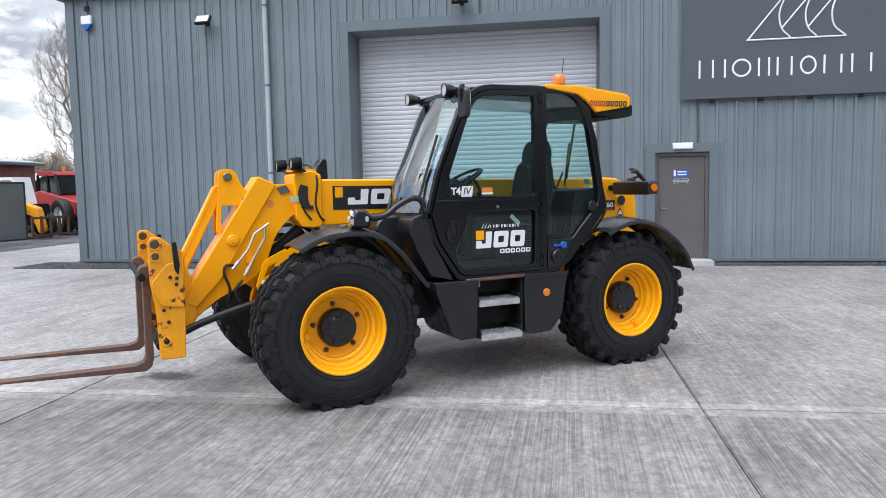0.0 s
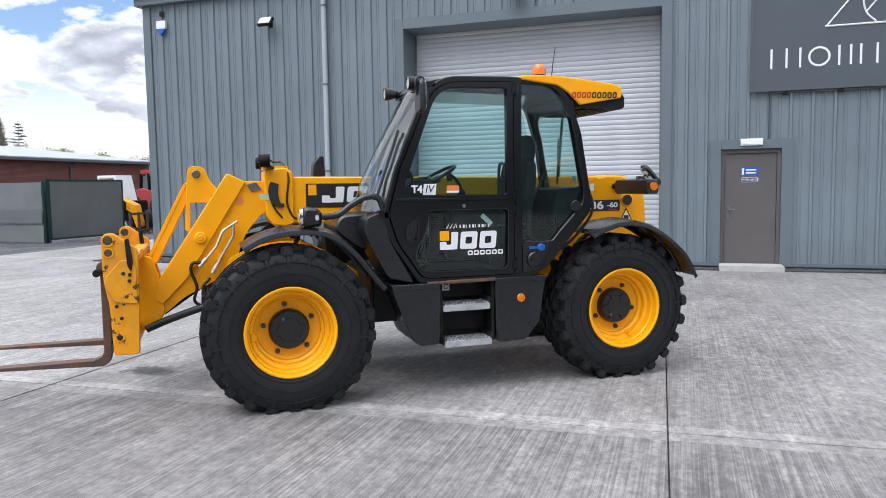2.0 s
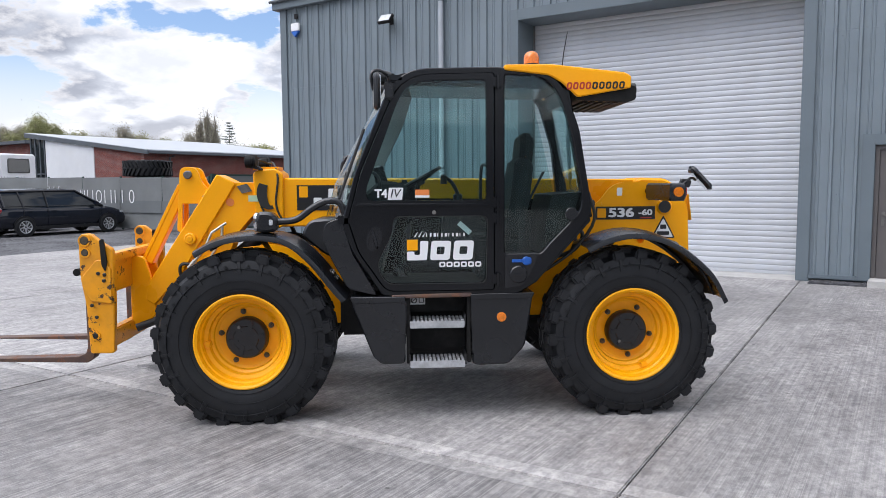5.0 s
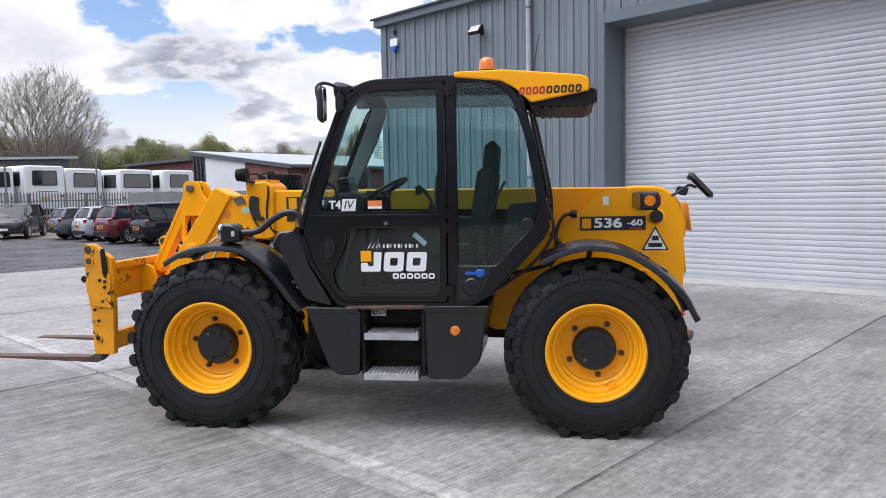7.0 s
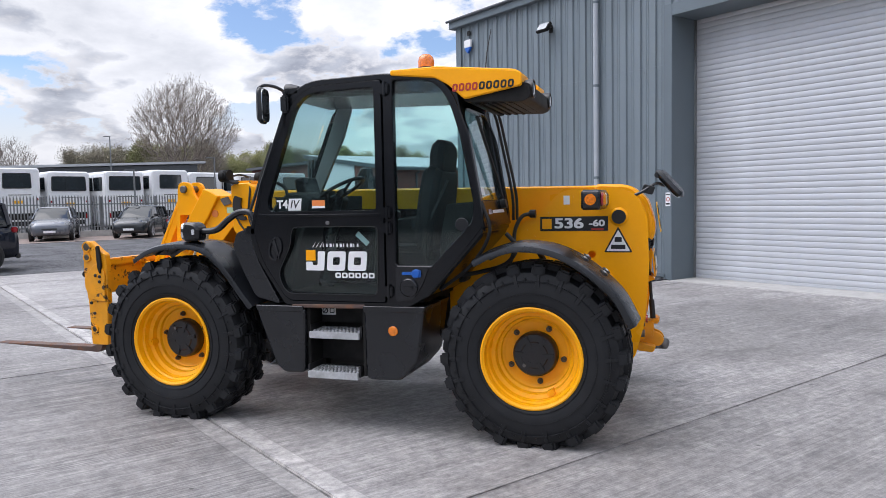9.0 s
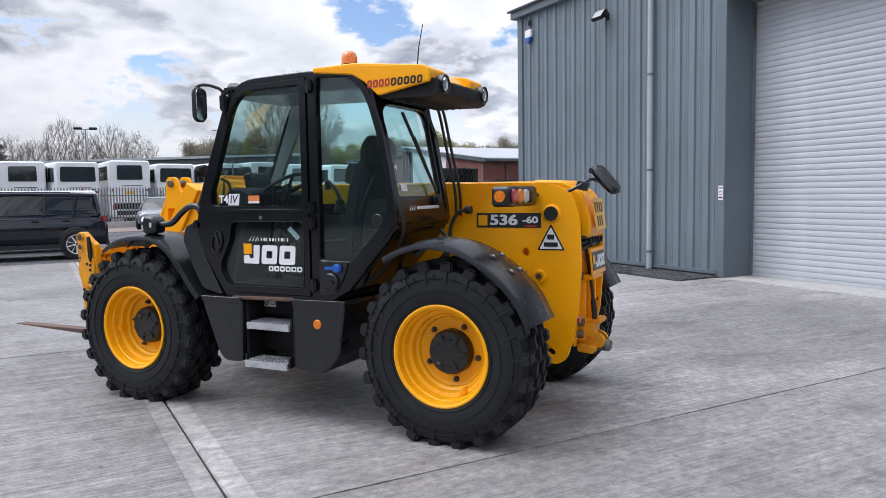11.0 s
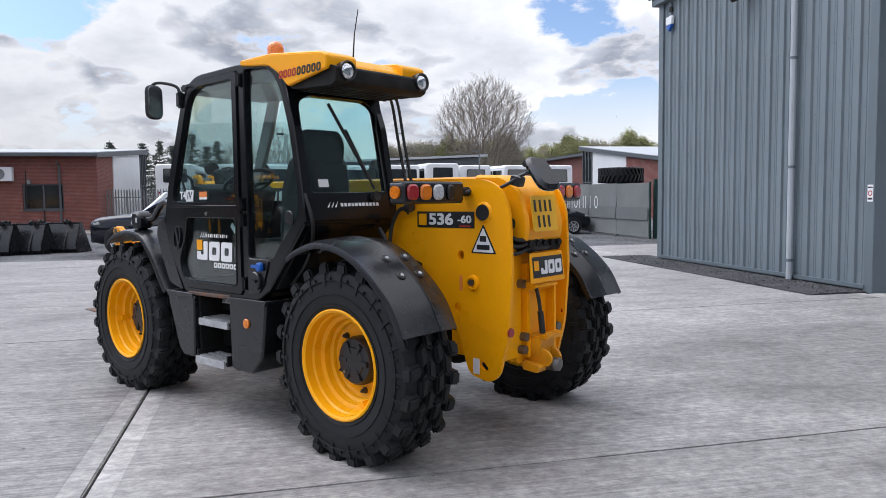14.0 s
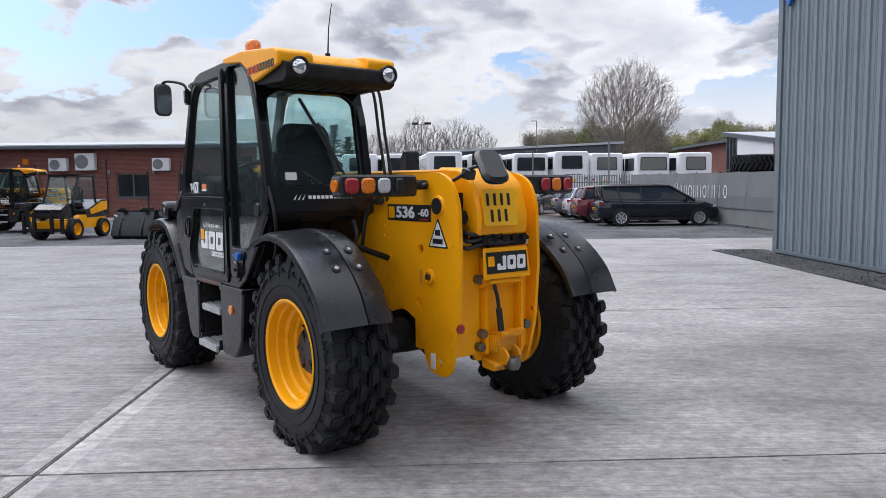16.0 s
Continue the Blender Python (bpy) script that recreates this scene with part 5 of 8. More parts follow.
# boom end lights and wiring
for u, v in ((2.83, .33), (2.82, -.22)):
    lt = tp("work_light", joined(moved(lathe([(0.0, -.05), (.04, -.05), (.05, -.02), (.052, .03), (.046, .032), (.046, .02), (0, .02)], 20, "x"), pose(u + .02, v, 1.855)), *[disc((u - .035 + .014 * k, v, 1.855), .056, .006, "x", 18) for k in range(4)]), "dull", "round black work light with cooling fins")
    tp("lens", disc((u + .036, v, 1.855), .044, .008, "x", 20), "clearlens", parent=lt)
    tp("light_bracket", plate(rounded([(u - .03, 1.825), (2.76, 1.80), (2.76, 1.785), (u + .03, 1.81)], .004), at=min(v, .215) - .02, t=max(.05, v - .215 + .05) if v > 0 else .26), "dull")
tp("wiring", joined(tube(smooth_path([(2.88, .22, 1.85), (2.80, .18, 1.87), (2.74, .12, 1.85), (2.68, .2, 1.84), (2.64, .272, 1.72), (2.66, .272, 1.52), (2.62, .272, 1.40), (2.58, .25, 1.37)]), .009, 6), tube(smooth_path([(2.80, .272, 1.56), (2.76, .275, 1.46), (2.70, .275, 1.38)]), .008, 6)), "hose")
tp("hose_loop", plate([(2.71 + .10 * math.cos(a), 1.60 + .13 * math.sin(a)) for a in [k * .2 - 1.9 for k in range(14)]] + [(2.70 + .03 * math.cos(a), 1.60 + .10 * math.sin(a)) for a in [(13 - k) * .2 - 1.9 for k in range(14)]], at=.266, t=.02), "hose", "black coiled hose guard")
tp("link_pin", joined(disc((2.77, .265, 1.49), .013, .02, "y", 8), disc((2.72, .265, 1.49), .013, .02, "y", 8)), "dull")
tp("label", box(2.74, 2.88, .267, .270, 1.535, 1.585), "white", "faded pale green label")
bpy.data.objects["label"].data.materials[0] = plain("faded green label", (0.42, 0.55, 0.36), 0.5, var=0.06, relief=0)
tp("reflector", disc((3.04, .21, 1.53), .032, .006, "y", 20), "orange", "round orange reflector")
tp("angle_bracket", plate([(2.98, 1.66), (2.90, 1.68), (2.86, 1.62), (2.94, 1.60)], at=.21, t=.012), "steel")
# logo panel on the boom
lp = tp("logo_panel", plate([(2.495, 1.46), (1.60, 1.45), (1.60, 1.66), (2.495, 1.665)], at=.236, t=.003), "ink", "black decal with white blocks and a yellow square")
def blocks(wid, hgt, parent, m):
    """Three bold white blocks with a slot each: the maker's mark as plain shapes."""
    bw = wid / 3.12
    for k in range(3):
        a = k * (bw + wid * .02)
        shape = rounded([(a, 0), (a + bw * .92, 0), (a + bw, hgt), (a + bw * .08, hgt)], hgt * .16) if k else rounded([(a, 0), (a + bw * .92, 0), (a + bw, hgt), (a + bw * .62, hgt), (a + bw * .60, hgt * .28), (a + bw * .34, hgt * .28), (a + bw * .34, hgt * .46), (a, hgt * .46)], hgt * .08)
        slot = [rounded([(a + bw * .30, hgt * .30), (a + bw * .66, hgt * .30), (a + bw * .70, hgt * .70), (a + bw * .34, hgt * .70)], hgt * .08)] if k else []
        tp("logo_block", moved(plate(shape, slot, side="z", t=.002), m), "white", parent=parent)


blocks(.62, .135, lp, m=LEFT(2.36, .2395, 1.50))
tp("logo_square", moved(box(0, .07, 0, .09, 0, .003), LEFT(2.475, .2395, 1.565)), "yellow", parent=lp)

# cab
CAB = [(.98, 2.465), (1.675, 2.452), (1.965, 1.74), (2.05, 1.43), (2.045, 1.34), (1.985, 1.19), (1.79, .90), (1.76, .885), (.84, .885), (.70, .97), (.315, 1.43), (.31, 1.50), (.325, 1.60), (.40, 2.04), (.50, 2.31), (.60, 2.42)]
DOORH = [(1.0, 2.42), (1.64, 2.405), (1.925, 1.74), (2.012, 1.42), (1.945, 1.20), (1.755, .925), (1.0, .925)]
UPW = [(1.055, 2.378), (1.612, 2.370), (1.888, 1.635), (1.880, 1.552), (1.055, 1.552)]
LOW = [(1.70, 1.44), (1.715, 1.31), (1.81, 1.13), (1.80, 1.05), (1.745, .975), (1.06, .975), (1.05, 1.44)]
QUA = [(.925, 2.416), (.69, 2.408), (.595, 2.35), (.525, 2.235), (.452, 2.0), (.400, 1.74), (.375, 1.60), (.39, 1.465), (.60, 1.25), (.665, 1.175), (.925, 1.175)]
CV0, CV1 = .425, 1.215
CABR = rounded(CAB, [.05, .23] + [.05] * 12 + [.08, .08], 7)
side_hole = rounded(DOORH, [.02, .21, .05, .04, .05, .06, .02], 7)
qua_r = rounded(QUA, [.02, .06, .06, .06, .05, .05, .05, .04, .03, .02, .02])
tp("cab_side_frame", plate(CABR, [side_hole, qua_r], at=CV1 - .06, t=.06, bev=.008), "frame", "black steel cab frame")
tp("cab_side_frame", plate(CABR, [rounded([(1.0, 2.42), (1.50, 2.405), (1.63, 2.35), (1.725, 2.21), (1.925, 1.74), (1.97, 1.56), (.41, 1.54), (.405, 1.62), (.445, 1.95), (.545, 2.28), (.64, 2.375)], .04)], at=CV0, t=.05), "frame", "black steel cab frame")
upper, lower = rounded(UPW, [.03, .17, .05, .05, .03], 7), rounded(LOW, .045)
dr = tp("door", plate([(u - (.004 if u > 1.5 else -.004), w) for u, w in side_hole], [upper, lower], at=CV1 - .042, t=.055, bev=.007), "frame", "closed black cab door with large windows")
tp("window_pane", plate([(u, w) for u, w in upper], at=CV1 - .02, t=.005), "glass", parent=dr)
tp("window_pane", plate([(u, w) for u, w in lower], at=CV1 - .02, t=.005), "glass", parent=dr)
tp("window_seal", plate([(1.5 + (u - 1.5) * 1.012, 1.2 + (w - 1.2) * 1.02) for u, w in lower], [lower], at=CV1 + .012, t=.006), "hose", parent=dr)
tp("waist_trim", plate([(1.95, 1.535), (1.03, 1.53), (1.03, 1.51), (1.96, 1.515)], at=CV1 + .012, t=.008, bev=.003), "frame", parent=dr)
ell = lambda cu, cw, a, b, t=0.25, n=24: [(cu + a * math.cos(k * 2 * math.pi / n) * math.cos(t) - b * math.sin(k * 2 * math.pi / n) * math.sin(t), cw + a * math.cos(k * 2 * math.pi / n) * math.sin(t) + b * math.sin(k * 2 * math.pi / n) * math.cos(t)) for k in range(n)]
tp("door_handle", joined(plate(ell(1.835, 1.29, .052, .088), [ell(1.835, 1.29, .040, .074)], at=CV1 + .012, t=.014), plate(ell(1.835, 1.29, .042, .076), at=CV1 + .008, t=.006), plate(rounded([(1.865, 1.35), (1.84, 1.36), (1.80, 1.22), (1.82, 1.21)], .01), at=CV1 + .014, t=.012, bev=.004)), "black", "recessed oval door handle", parent=dr)
tp("door_lock", disc((1.42, CV1 + .012, 1.47), .014, .008, "y", 14), "steel", parent=dr)
for z_ in (2.36, 1.535, 1.00, 1.43):
    tp("hinge", joined(box(.945, 1.02, CV1 - .002, CV1 + .022, z_ - .035, z_ + .035, .006), disc((.975, CV1 + .018, z_ - .045), .012, .09, "z", 8)), "frame", parent=dr)
tp("quarter_pane", plate(qua_r, at=CV1 - .035, t=.005), "glass", "tinted rear quarter window")
tp("filler_panel", plate(rounded([(.925, 1.165), (.69, 1.165), (.735, 1.05), (.80, .95), (.925, .93)], .02), at=CV1 - .03, t=.04), "black", "black filler panel")
tp("filler_cap", joined(disc((.83, CV1 + .008, 1.03), .062, .025, "y", 24, .008), box(.795, .865, CV1 + .03, CV1 + .045, 1.02, 1.04, .004)), "black")
tp("blue_cap", joined(plate(rounded([(.875, 1.115), (.80, 1.115), (.79, 1.135), (.875, 1.135)], .006), at=CV1 + .01, t=.012), disc((.775, CV1 + .008, 1.125), .030, .03, "y", 14, .006), box(.74, .765, CV1 + .01, CV1 + .03, 1.10, 1.15, .006)), "blue", "bright blue filler cap")
tp("quarter_catch", disc((.455, CV1 + .002, 1.45), .045, .012, "y", 20, .004), "black")
tp("sill_guard", plate([(1.72, .895), (1.16, .905), (1.16, .875), (1.72, .87)], at=CV1 - .03, t=.045, bev=.006), "fork", "scuffed bare metal door sill")
tp("right_pane", plate(rounded([(.60, 2.36), (1.55, 2.36), (1.95, 1.6), (1.93, 1.53), (.43, 1.53), (.42, 1.6)], .04), at=CV0 + .02, t=.005), "glass")
# windscreen, bowed
bm = bmesh.new()
grid = []
for u, w in ((1.70, 2.375), (1.79, 2.17), (1.89, 1.93), (1.985, 1.67), (2.05, 1.44)):
    grid.append([bm.verts.new((u + (.05 + .10 * min(1, (2.375 - w) / .7)) * (1 - (2 * k / 8 - 1) ** 2), CV0 + .03 + (CV1 - CV0 - .06) * k / 8, w)) for k in range(9)])
for a, b in zip(grid, grid[1:]):
    for k in range(8):
        bm.faces.new((a[k], a[k + 1], b[k + 1], b[k]))
tp("windscreen", bm, "screen", "curved front windscreen")
tp("windscreen_rail", box(1.62, 1.75, CV0, CV1, 2.36, 2.41, .012), "frame")
tp("windscreen_rail", box(1.96, 2.10, CV0, CV1, 1.38, 1.45, .015), "frame")
tp("wiper", joined(tube([(2.10, .95, 1.44), (2.03, 1.08, 1.75)], .009, 6), tube([(2.085, 1.15, 1.55), (1.90, 1.12, 2.05)], .011, 6), disc((2.10, .95, 1.43), .02, .03, "z", 10)), "hose")
# rear wall of the cab
VZ = -.028   # visor drop
RM = Matrix(((0, .19, -.982, .315), (1, 0, 0, 0), (0, .982, .19, 1.445), (0, 0, 0, 1)))
rear_hole = rounded([(.50, .165), (1.135, .165), (1.135, .74), (1.05, .79), (.57, .79), (.50, .74)], .04)
tp("cab_rear_frame", moved(plate([(CV0, -.02), (CV1 - .005, -.02), (CV1 - .005, .90), (CV0, .90)], [rear_hole], side="z", at=-.035, t=.045, bev=.006), RM), "frame", "black cab rear frame")
tp("rear_pane", moved(plate(rear_hole, side="z", at=-.012, t=.005), RM), "glass", "tinted rear window")
tp("cab_lower_rear", plate([(.33, 1.47), (.315, 1.40), (.70, .97), (.84, .90), (.88, .93), (.74, 1.02), (.37, 1.44)], at=CV0, t=CV1 - CV0 - .005), "frame")
tp("cab_rear_skirt", plate(rounded([(.36, 1.44), (.305, 1.43), (.335, 1.36), (.69, .97), (.74, .98)], .015), at=.47, t=.70, bev=.01), "frame", "glossy black panel below the rear window")
tp("rear_wiper", joined(moved(tube([(.92, .74, .035), (.66, .25, .035)], .012, 6), RM), moved(tube([(.80, .58, .03), (.62, .18, .03)], .009, 6), RM), moved(disc((.62, .13, .0), .032, .05, "z", 12), RM)), "hose", "black rear wiper")
tp("rear_text", joined(*[moved(box(a, a + .022, 0, .022, 0, .002), RM @ Matrix.Translation((0, 0, .012)) @ Matrix.Diagonal((-1, 1, 1, 1)) @ Matrix.Translation((-1.06, .07, 0))) for a in [.14 + .031 * k for k in range(11)]], *[moved(plate([(a, 0), (a + .012, 0), (a + .03, .035)], side="z", t=.002), RM @ Matrix.Translation((0, 0, .012)) @ Matrix.Diagonal((-1, 1, 1, 1)) @ Matrix.Translation((-1.06, .065, 0))) for a in (.03, .06, .09)]), "white", "small white dealer lettering as bars")
tp("rear_label", moved(box(.98, 1.06, .20, .25, -.005, -.003), RM), "white")
for v, f in ((.300, 0), (.335, .022)):
    tp("hose", tube(smooth_path([(.46 + f, v + .04, 2.285), (.415 + f, v, 2.25), (.352 + f, v, 1.97), (.290 + f, v - .01, 1.65), (.285 + f, v - .02, 1.45)]), .011, 8), "hose", "black hose down the rear cab corner")
# roof
tp("cab_roof", plate(rounded([(1.765, 2.345), (1.71, 2.40), (1.62, 2.43), (1.46, 2.452), (.98, 2.470), (.60, 2.448), (.50, 2.36), (.52, 2.32), (1.70, 2.345)], .02), at=CV0 + .048, t=CV1 - CV0 - .106, bev=.01), "frame", "black front cab roof")
YV0, YV1 = .41, 1.235
tp("roof_visor", joined(
    plate(rounded([(.93, 2.505), (.60, 2.508), (.09, 2.455), (.045, 2.43), (.045, 2.36), (.10, 2.37), (.45, 2.43), (.93, 2.47)], .02), at=1.0, t=YV1 - 1.0, bev=.012),
    plate(rounded([(.93, 2.505), (.60, 2.508), (.09, 2.455), (.045, 2.43), (.045, 2.36), (.10, 2.37), (.45, 2.43), (.93, 2.47)], .02), at=YV0, t=.20, bev=.012),
    plate(rounded([(.93, 2.505), (.45, 2.508), (.13, 2.44), (.06, 2.385), (.06, 2.345), (.13, 2.36), (.45, 2.43), (.93, 2.47)], .02), at=.60, t=.41),
    plate(rounded([(.93, 2.50), (.60, 2.50), (.08, 2.448), (.045, 2.43), (.045, 2.35), (.42, 2.285), (.53, 2.385), (.62, 2.435), (.93, 2.47)], .015), at=YV1 - .03, t=.032, bev=.008),
    plate(rounded([(.93, 2.50), (.60, 2.50), (.08, 2.448), (.045, 2.43), (.045, 2.35), (.42, 2.285), (.53, 2.385), (.62, 2.435), (.93, 2.47)], .015), at=YV0 - .002, t=.032, bev=.008)), "yellow", "yellow rear roof visor").location = (0, 0, VZ)
tp("visor_underside", plate(rounded([(.52, 2.38), (.10, 2.37), (.0, 2.35), (.0, 2.26), (.05, 2.24), (.42, 2.255)], .02), at=YV0 + .03, t=YV1 - YV0 - .06, bev=.01), "dull", "black louvred underside of the roof visor").location = (0, 0, VZ * .5)
for k in range(6):
    tp("louvre", box(.06 + .055 * k, .09 + .055 * k, YV0 + .06, YV1 - .06, 2.225, 2.25, .004), "dull")
for v in (1.115, .485):
    lt = tp("work_light", moved(lathe([(0, .09), (.05, .09), (.060, .02), (.060, -.012), (.052, -.014), (.050, 0.0), (0, 0.0)], 24, "x"), pose(.0, v, 2.312)), "hub", "round black rear work light")
    tp("lens", moved(lathe([(.05, -.003), (.034, -.013), (0, -.017)], 24, "x"), pose(.0, v, 2.312)), "chrome", parent=lt)
w_ = tp("roof_decal", joined(*[moved(plate(rounded([(a, 0), (a + .036, 0), (a + .042, .050), (a + .006, .050)], .016), [rounded([(a + .012, .011), (a + .026, .011), (a + .030, .039), (a + .016, .039)], .008)], side="z", t=.002), LEFT(.50, YV1 + .003, 2.335 + VZ) @ pose(0, 0, 0, 0, 0, 1.0)) for a in [.044 * k for k in range(4)]]), "red", "red decal lettering as plain bars")
tp("roof_decal", joined(*[moved(plate(rounded([(a, 0), (a + .038, 0), (a + .044, .050), (a + .006, .050)], .016), [rounded([(a + .012, .011), (a + .027, .011), (a + .032, .039), (a + .017, .039)], .008)], side="z", t=.002), LEFT(.50, YV1 + .003, 2.335 + VZ) @ pose(0, 0, 0, 0, 0, 1.0)) for a in [.178 + .047 * k for k in range(5)]]), "ink", "black decal lettering as plain bars")
bc = tp("beacon", joined(disc((.72, 1.10, 2.455), .066, .03, "z", 24, .008), disc((.72, 1.10, 2.48), .055, .02, "z", 24)), "hub", "rotating beacon base")
tp("dome", moved(lathe([(.054, 0), (.054, .05), (.047, .075), (.03, .09), (0, .095)], 24, "z"), pose(.72, 1.10, 2.495)), "amber", "amber beacon dome", parent=bc)
tp("antenna", joined(tube([(.42, .70, 2.46), (.40, .70, 2.65), (.37, .69, 2.81)], [.006, .004, .003], 6), disc((.42, .70, 2.468), .018, .022, "z", 10)), "hose", "thin black whip antenna")
for u, v in ((1.74, 1.05), (1.76, .36)):
    lt = tp("work_light", moved(lathe([(0, -.09), (.035, -.085), (.052, -.03), (.054, .012), (.047, .014), (.046, 0), (0, 0)], 22, "x"), pose(u + .05, v, 2.415)), "hub", "round front work light")
    tp("lens", moved(disc((0, 0, 0), .046, .008, "x", 22), pose(u + .05, v, 2.415)), "clearlens", parent=lt)
    tp("light_bracket", box(u - .06, u + .01, v - .02, v + .02, 2.38, 2.44, .004), "dull")
# mirrors
def mirror(u, v, w, wid, hgt, turn, arm, tilt=0, rad=.035):
    mm = pose(u, v, w, 0, tilt, turn)
    o = tp("mirror", moved(plate(rounded([(-wid / 2, -hgt / 2), (wid / 2, -hgt / 2), (wid / 2, hgt / 2), (-wid / 2, hgt / 2)], rad, 6), side="x", at=0, t=.035 + (rad - .035) * .4, bev=rad * .3), mm), "black", "black rear-view mirror")
    tp("mirror_glass", moved(plate(rounded([(-wid / 2 + .012, -hgt / 2 + .012), (wid / 2 - .012, -hgt / 2 + .012), (wid / 2 - .012, hgt / 2 - .012), (-wid / 2 + .012, hgt / 2 - .012)], rad * .8, 6), side="x", at=-.003, t=.004), mm), "mirror", parent=o)
    tp("mirror_arm", tube(smooth_path(arm, 4), .011, 8), "black", parent=o)


mirror(1.78, 1.39, 2.275, .135, .245, 6, [(1.82, 1.39, 2.28), (1.835, 1.39, 2.38), (1.80, 1.37, 2.415), (1.75, 1.30, 2.41), (1.72, 1.245, 2.38), (1.715, 1.24, 2.30)], 0, .055)
tp("mirror_mount", box(1.69, 1.75, 1.21, 1.255, 2.24, 2.36, .012), "black")
mirror(2.17, -1.16, 1.83, .15, .25, -12, [(2.21, -1.16, 1.80), (2.22, -1.14, 1.62), (2.15, -1.0, 1.45), (2.1, -.95, 1.40)])
mirror(-.82, .33, 1.685, .17, .26, 166, [(-.80, .33, 1.685), (-.74, .38, 1.70), (-.64, .42, 1.64), (-.54, .44, 1.60)], -42, .072)
tp("mirror_clamp", joined(disc((-.75, .34, 1.76), .02, .05, "y", 10), box(-.80, -.74, .32, .37, 1.745, 1.775, .006), plate(rounded([(-.66, 1.70), (-.74, 1.68), (-.72, 1.62), (-.64, 1.64)], .015), at=.36, t=.05, bev=.008)), "hub")
tp("mirror_housing", plate(rounded([(2.12, 1.74), (2.25, 1.74), (2.24, 1.88), (2.18, 1.965), (2.13, 1.955)], .03), at=-1.25, t=.17, bev=.03), "black", "rounded black mirror housing")
# front indicator on a curved stalk
il = tp("head_lamp", plate(rounded([(2.51, 1.345), (2.63, 1.335), (2.655, 1.41), (2.63, 1.485), (2.54, 1.48), (2.50, 1.44)], .025), at=1.075, t=.13, bev=.02), "black", "black front lamp on a curved stalk")
tp("lens", plate(rounded([(1.085, 1.345), (1.197, 1.345), (1.197, 1.478), (1.085, 1.478)], .045), side="x", at=2.632, t=.032, bev=.010), "chrome", "clear round headlamp glass", parent=il)
tp("bulb_shield", disc((2.660, 1.141, 1.412), .022, .008, "x", 16), "clearlens", parent=il)
tp("side_lamp", plate(rounded([(2.53, 1.39), (2.555, 1.39), (2.555, 1.43), (2.53, 1.43)], .01), at=1.203, t=.006), "clearlens", parent=il)
tp("stalk", tube(smooth_path([(2.52, 1.14, 1.41), (2.38, 1.14, 1.425), (2.27, 1.15, 1.50), (2.17, 1.16, 1.55), (2.08, 1.16, 1.545), (2.045, 1.16, 1.47), (2.04, 1.16, 1.38)], 5), .024, 10), "black", parent=il)
# cowl ahead of the cab, lower side boxes
tp("front_cowl", joined(plate(rounded([(2.06, 1.44), (2.17, 1.40), (2.20, 1.30), (2.12, 1.12), (2.02, .94), (1.82, .89), (1.99, 1.19)], .03), at=.80, t=.41, bev=.015), plate(rounded([(2.0, 1.43), (2.32, 1.41), (2.38, 1.30), (2.2, 1.15), (2.0, 1.1)], .05), at=.30, t=.62, bev=.03)), "black", "black moulded cowl at the front of the cab")
tp("side_box", plate(rounded([(2.0, .865), (1.985, .80), (1.85, .455), (1.79, .405), (1.63, .41), (1.615, .87)], .03), at=.72, t=.52, bev=.02), "black", "black moulded side box")
tp("side_box_lid", plate(rounded([(2.01, .885), (1.99, .84), (1.63, .845), (1.625, .885)], .012), at=.72, t=.525, bev=.008), "black")
tp("fuel_tank", plate(rounded([(1.165, .885), (1.155, .40), (1.12, .385), (.90, .39), (.78, .52), (.725, .89)], .035), at=.68, t=.55, bev=.025), "black", "black moulded fuel tank")
tp("tank_lip", plate(rounded([(1.17, .895), (1.165, .855), (.735, .86), (.715, .90)], .01), at=.68, t=.557, bev=.006), "black")
tp("side_reflector", joined(disc((.95, 1.228, .73), .034, .014, "y", 24, .004)), "amber", "round amber side reflector")
tp("step_recess", joined(box(1.17, 1.615, .86, .90, .40, .90), box(1.595, 1.62, .88, 1.20, .40, .88, .004), box(1.165, 1.19, .88, 1.20, .40, .88, .004), box(1.19, 1.60, 1.00, 1.02, .74, .88), box(1.19, 1.60, 1.00, 1.02, .47, .64)), "dull", "black step recess")
for z_, d_ in ((.70, 1.20), (.425, 1.235)):
    stp = tp("step", joined(plate(rounded([(1.195, .98), (1.605, .98), (1.59, d_ + .02), (1.21, d_ + .02)], .02), side="z", at=z_ - .025, t=.022), box(1.198, 1.21, .98, d_, z_ - .03, z_ + .045), box(1.59, 1.602, .98, d_, z_ - .03, z_ + .045)), "hub", "serrated galvanised step")
    tp("step_lip", box(1.21, 1.595, d_, d_ + .022, z_ - .045, z_ + .004, .004), "galv", parent=stp)
    for k in range(13):
        for q in range(3):
            tp("tooth", box(1.215 + .0285 * k, 1.233 + .0285 * k, d_ - .17 + .062 * q, d_ - .125 + .062 * q, z_ - .006, z_ + .012, .003), "galv", parent=stp)
stk = tp("warning_label", moved(box(-.055, .055, -.032, .032, 0, .002), LEFT(1.535, 1.0215, .825)), "white", "white no-step warning label")
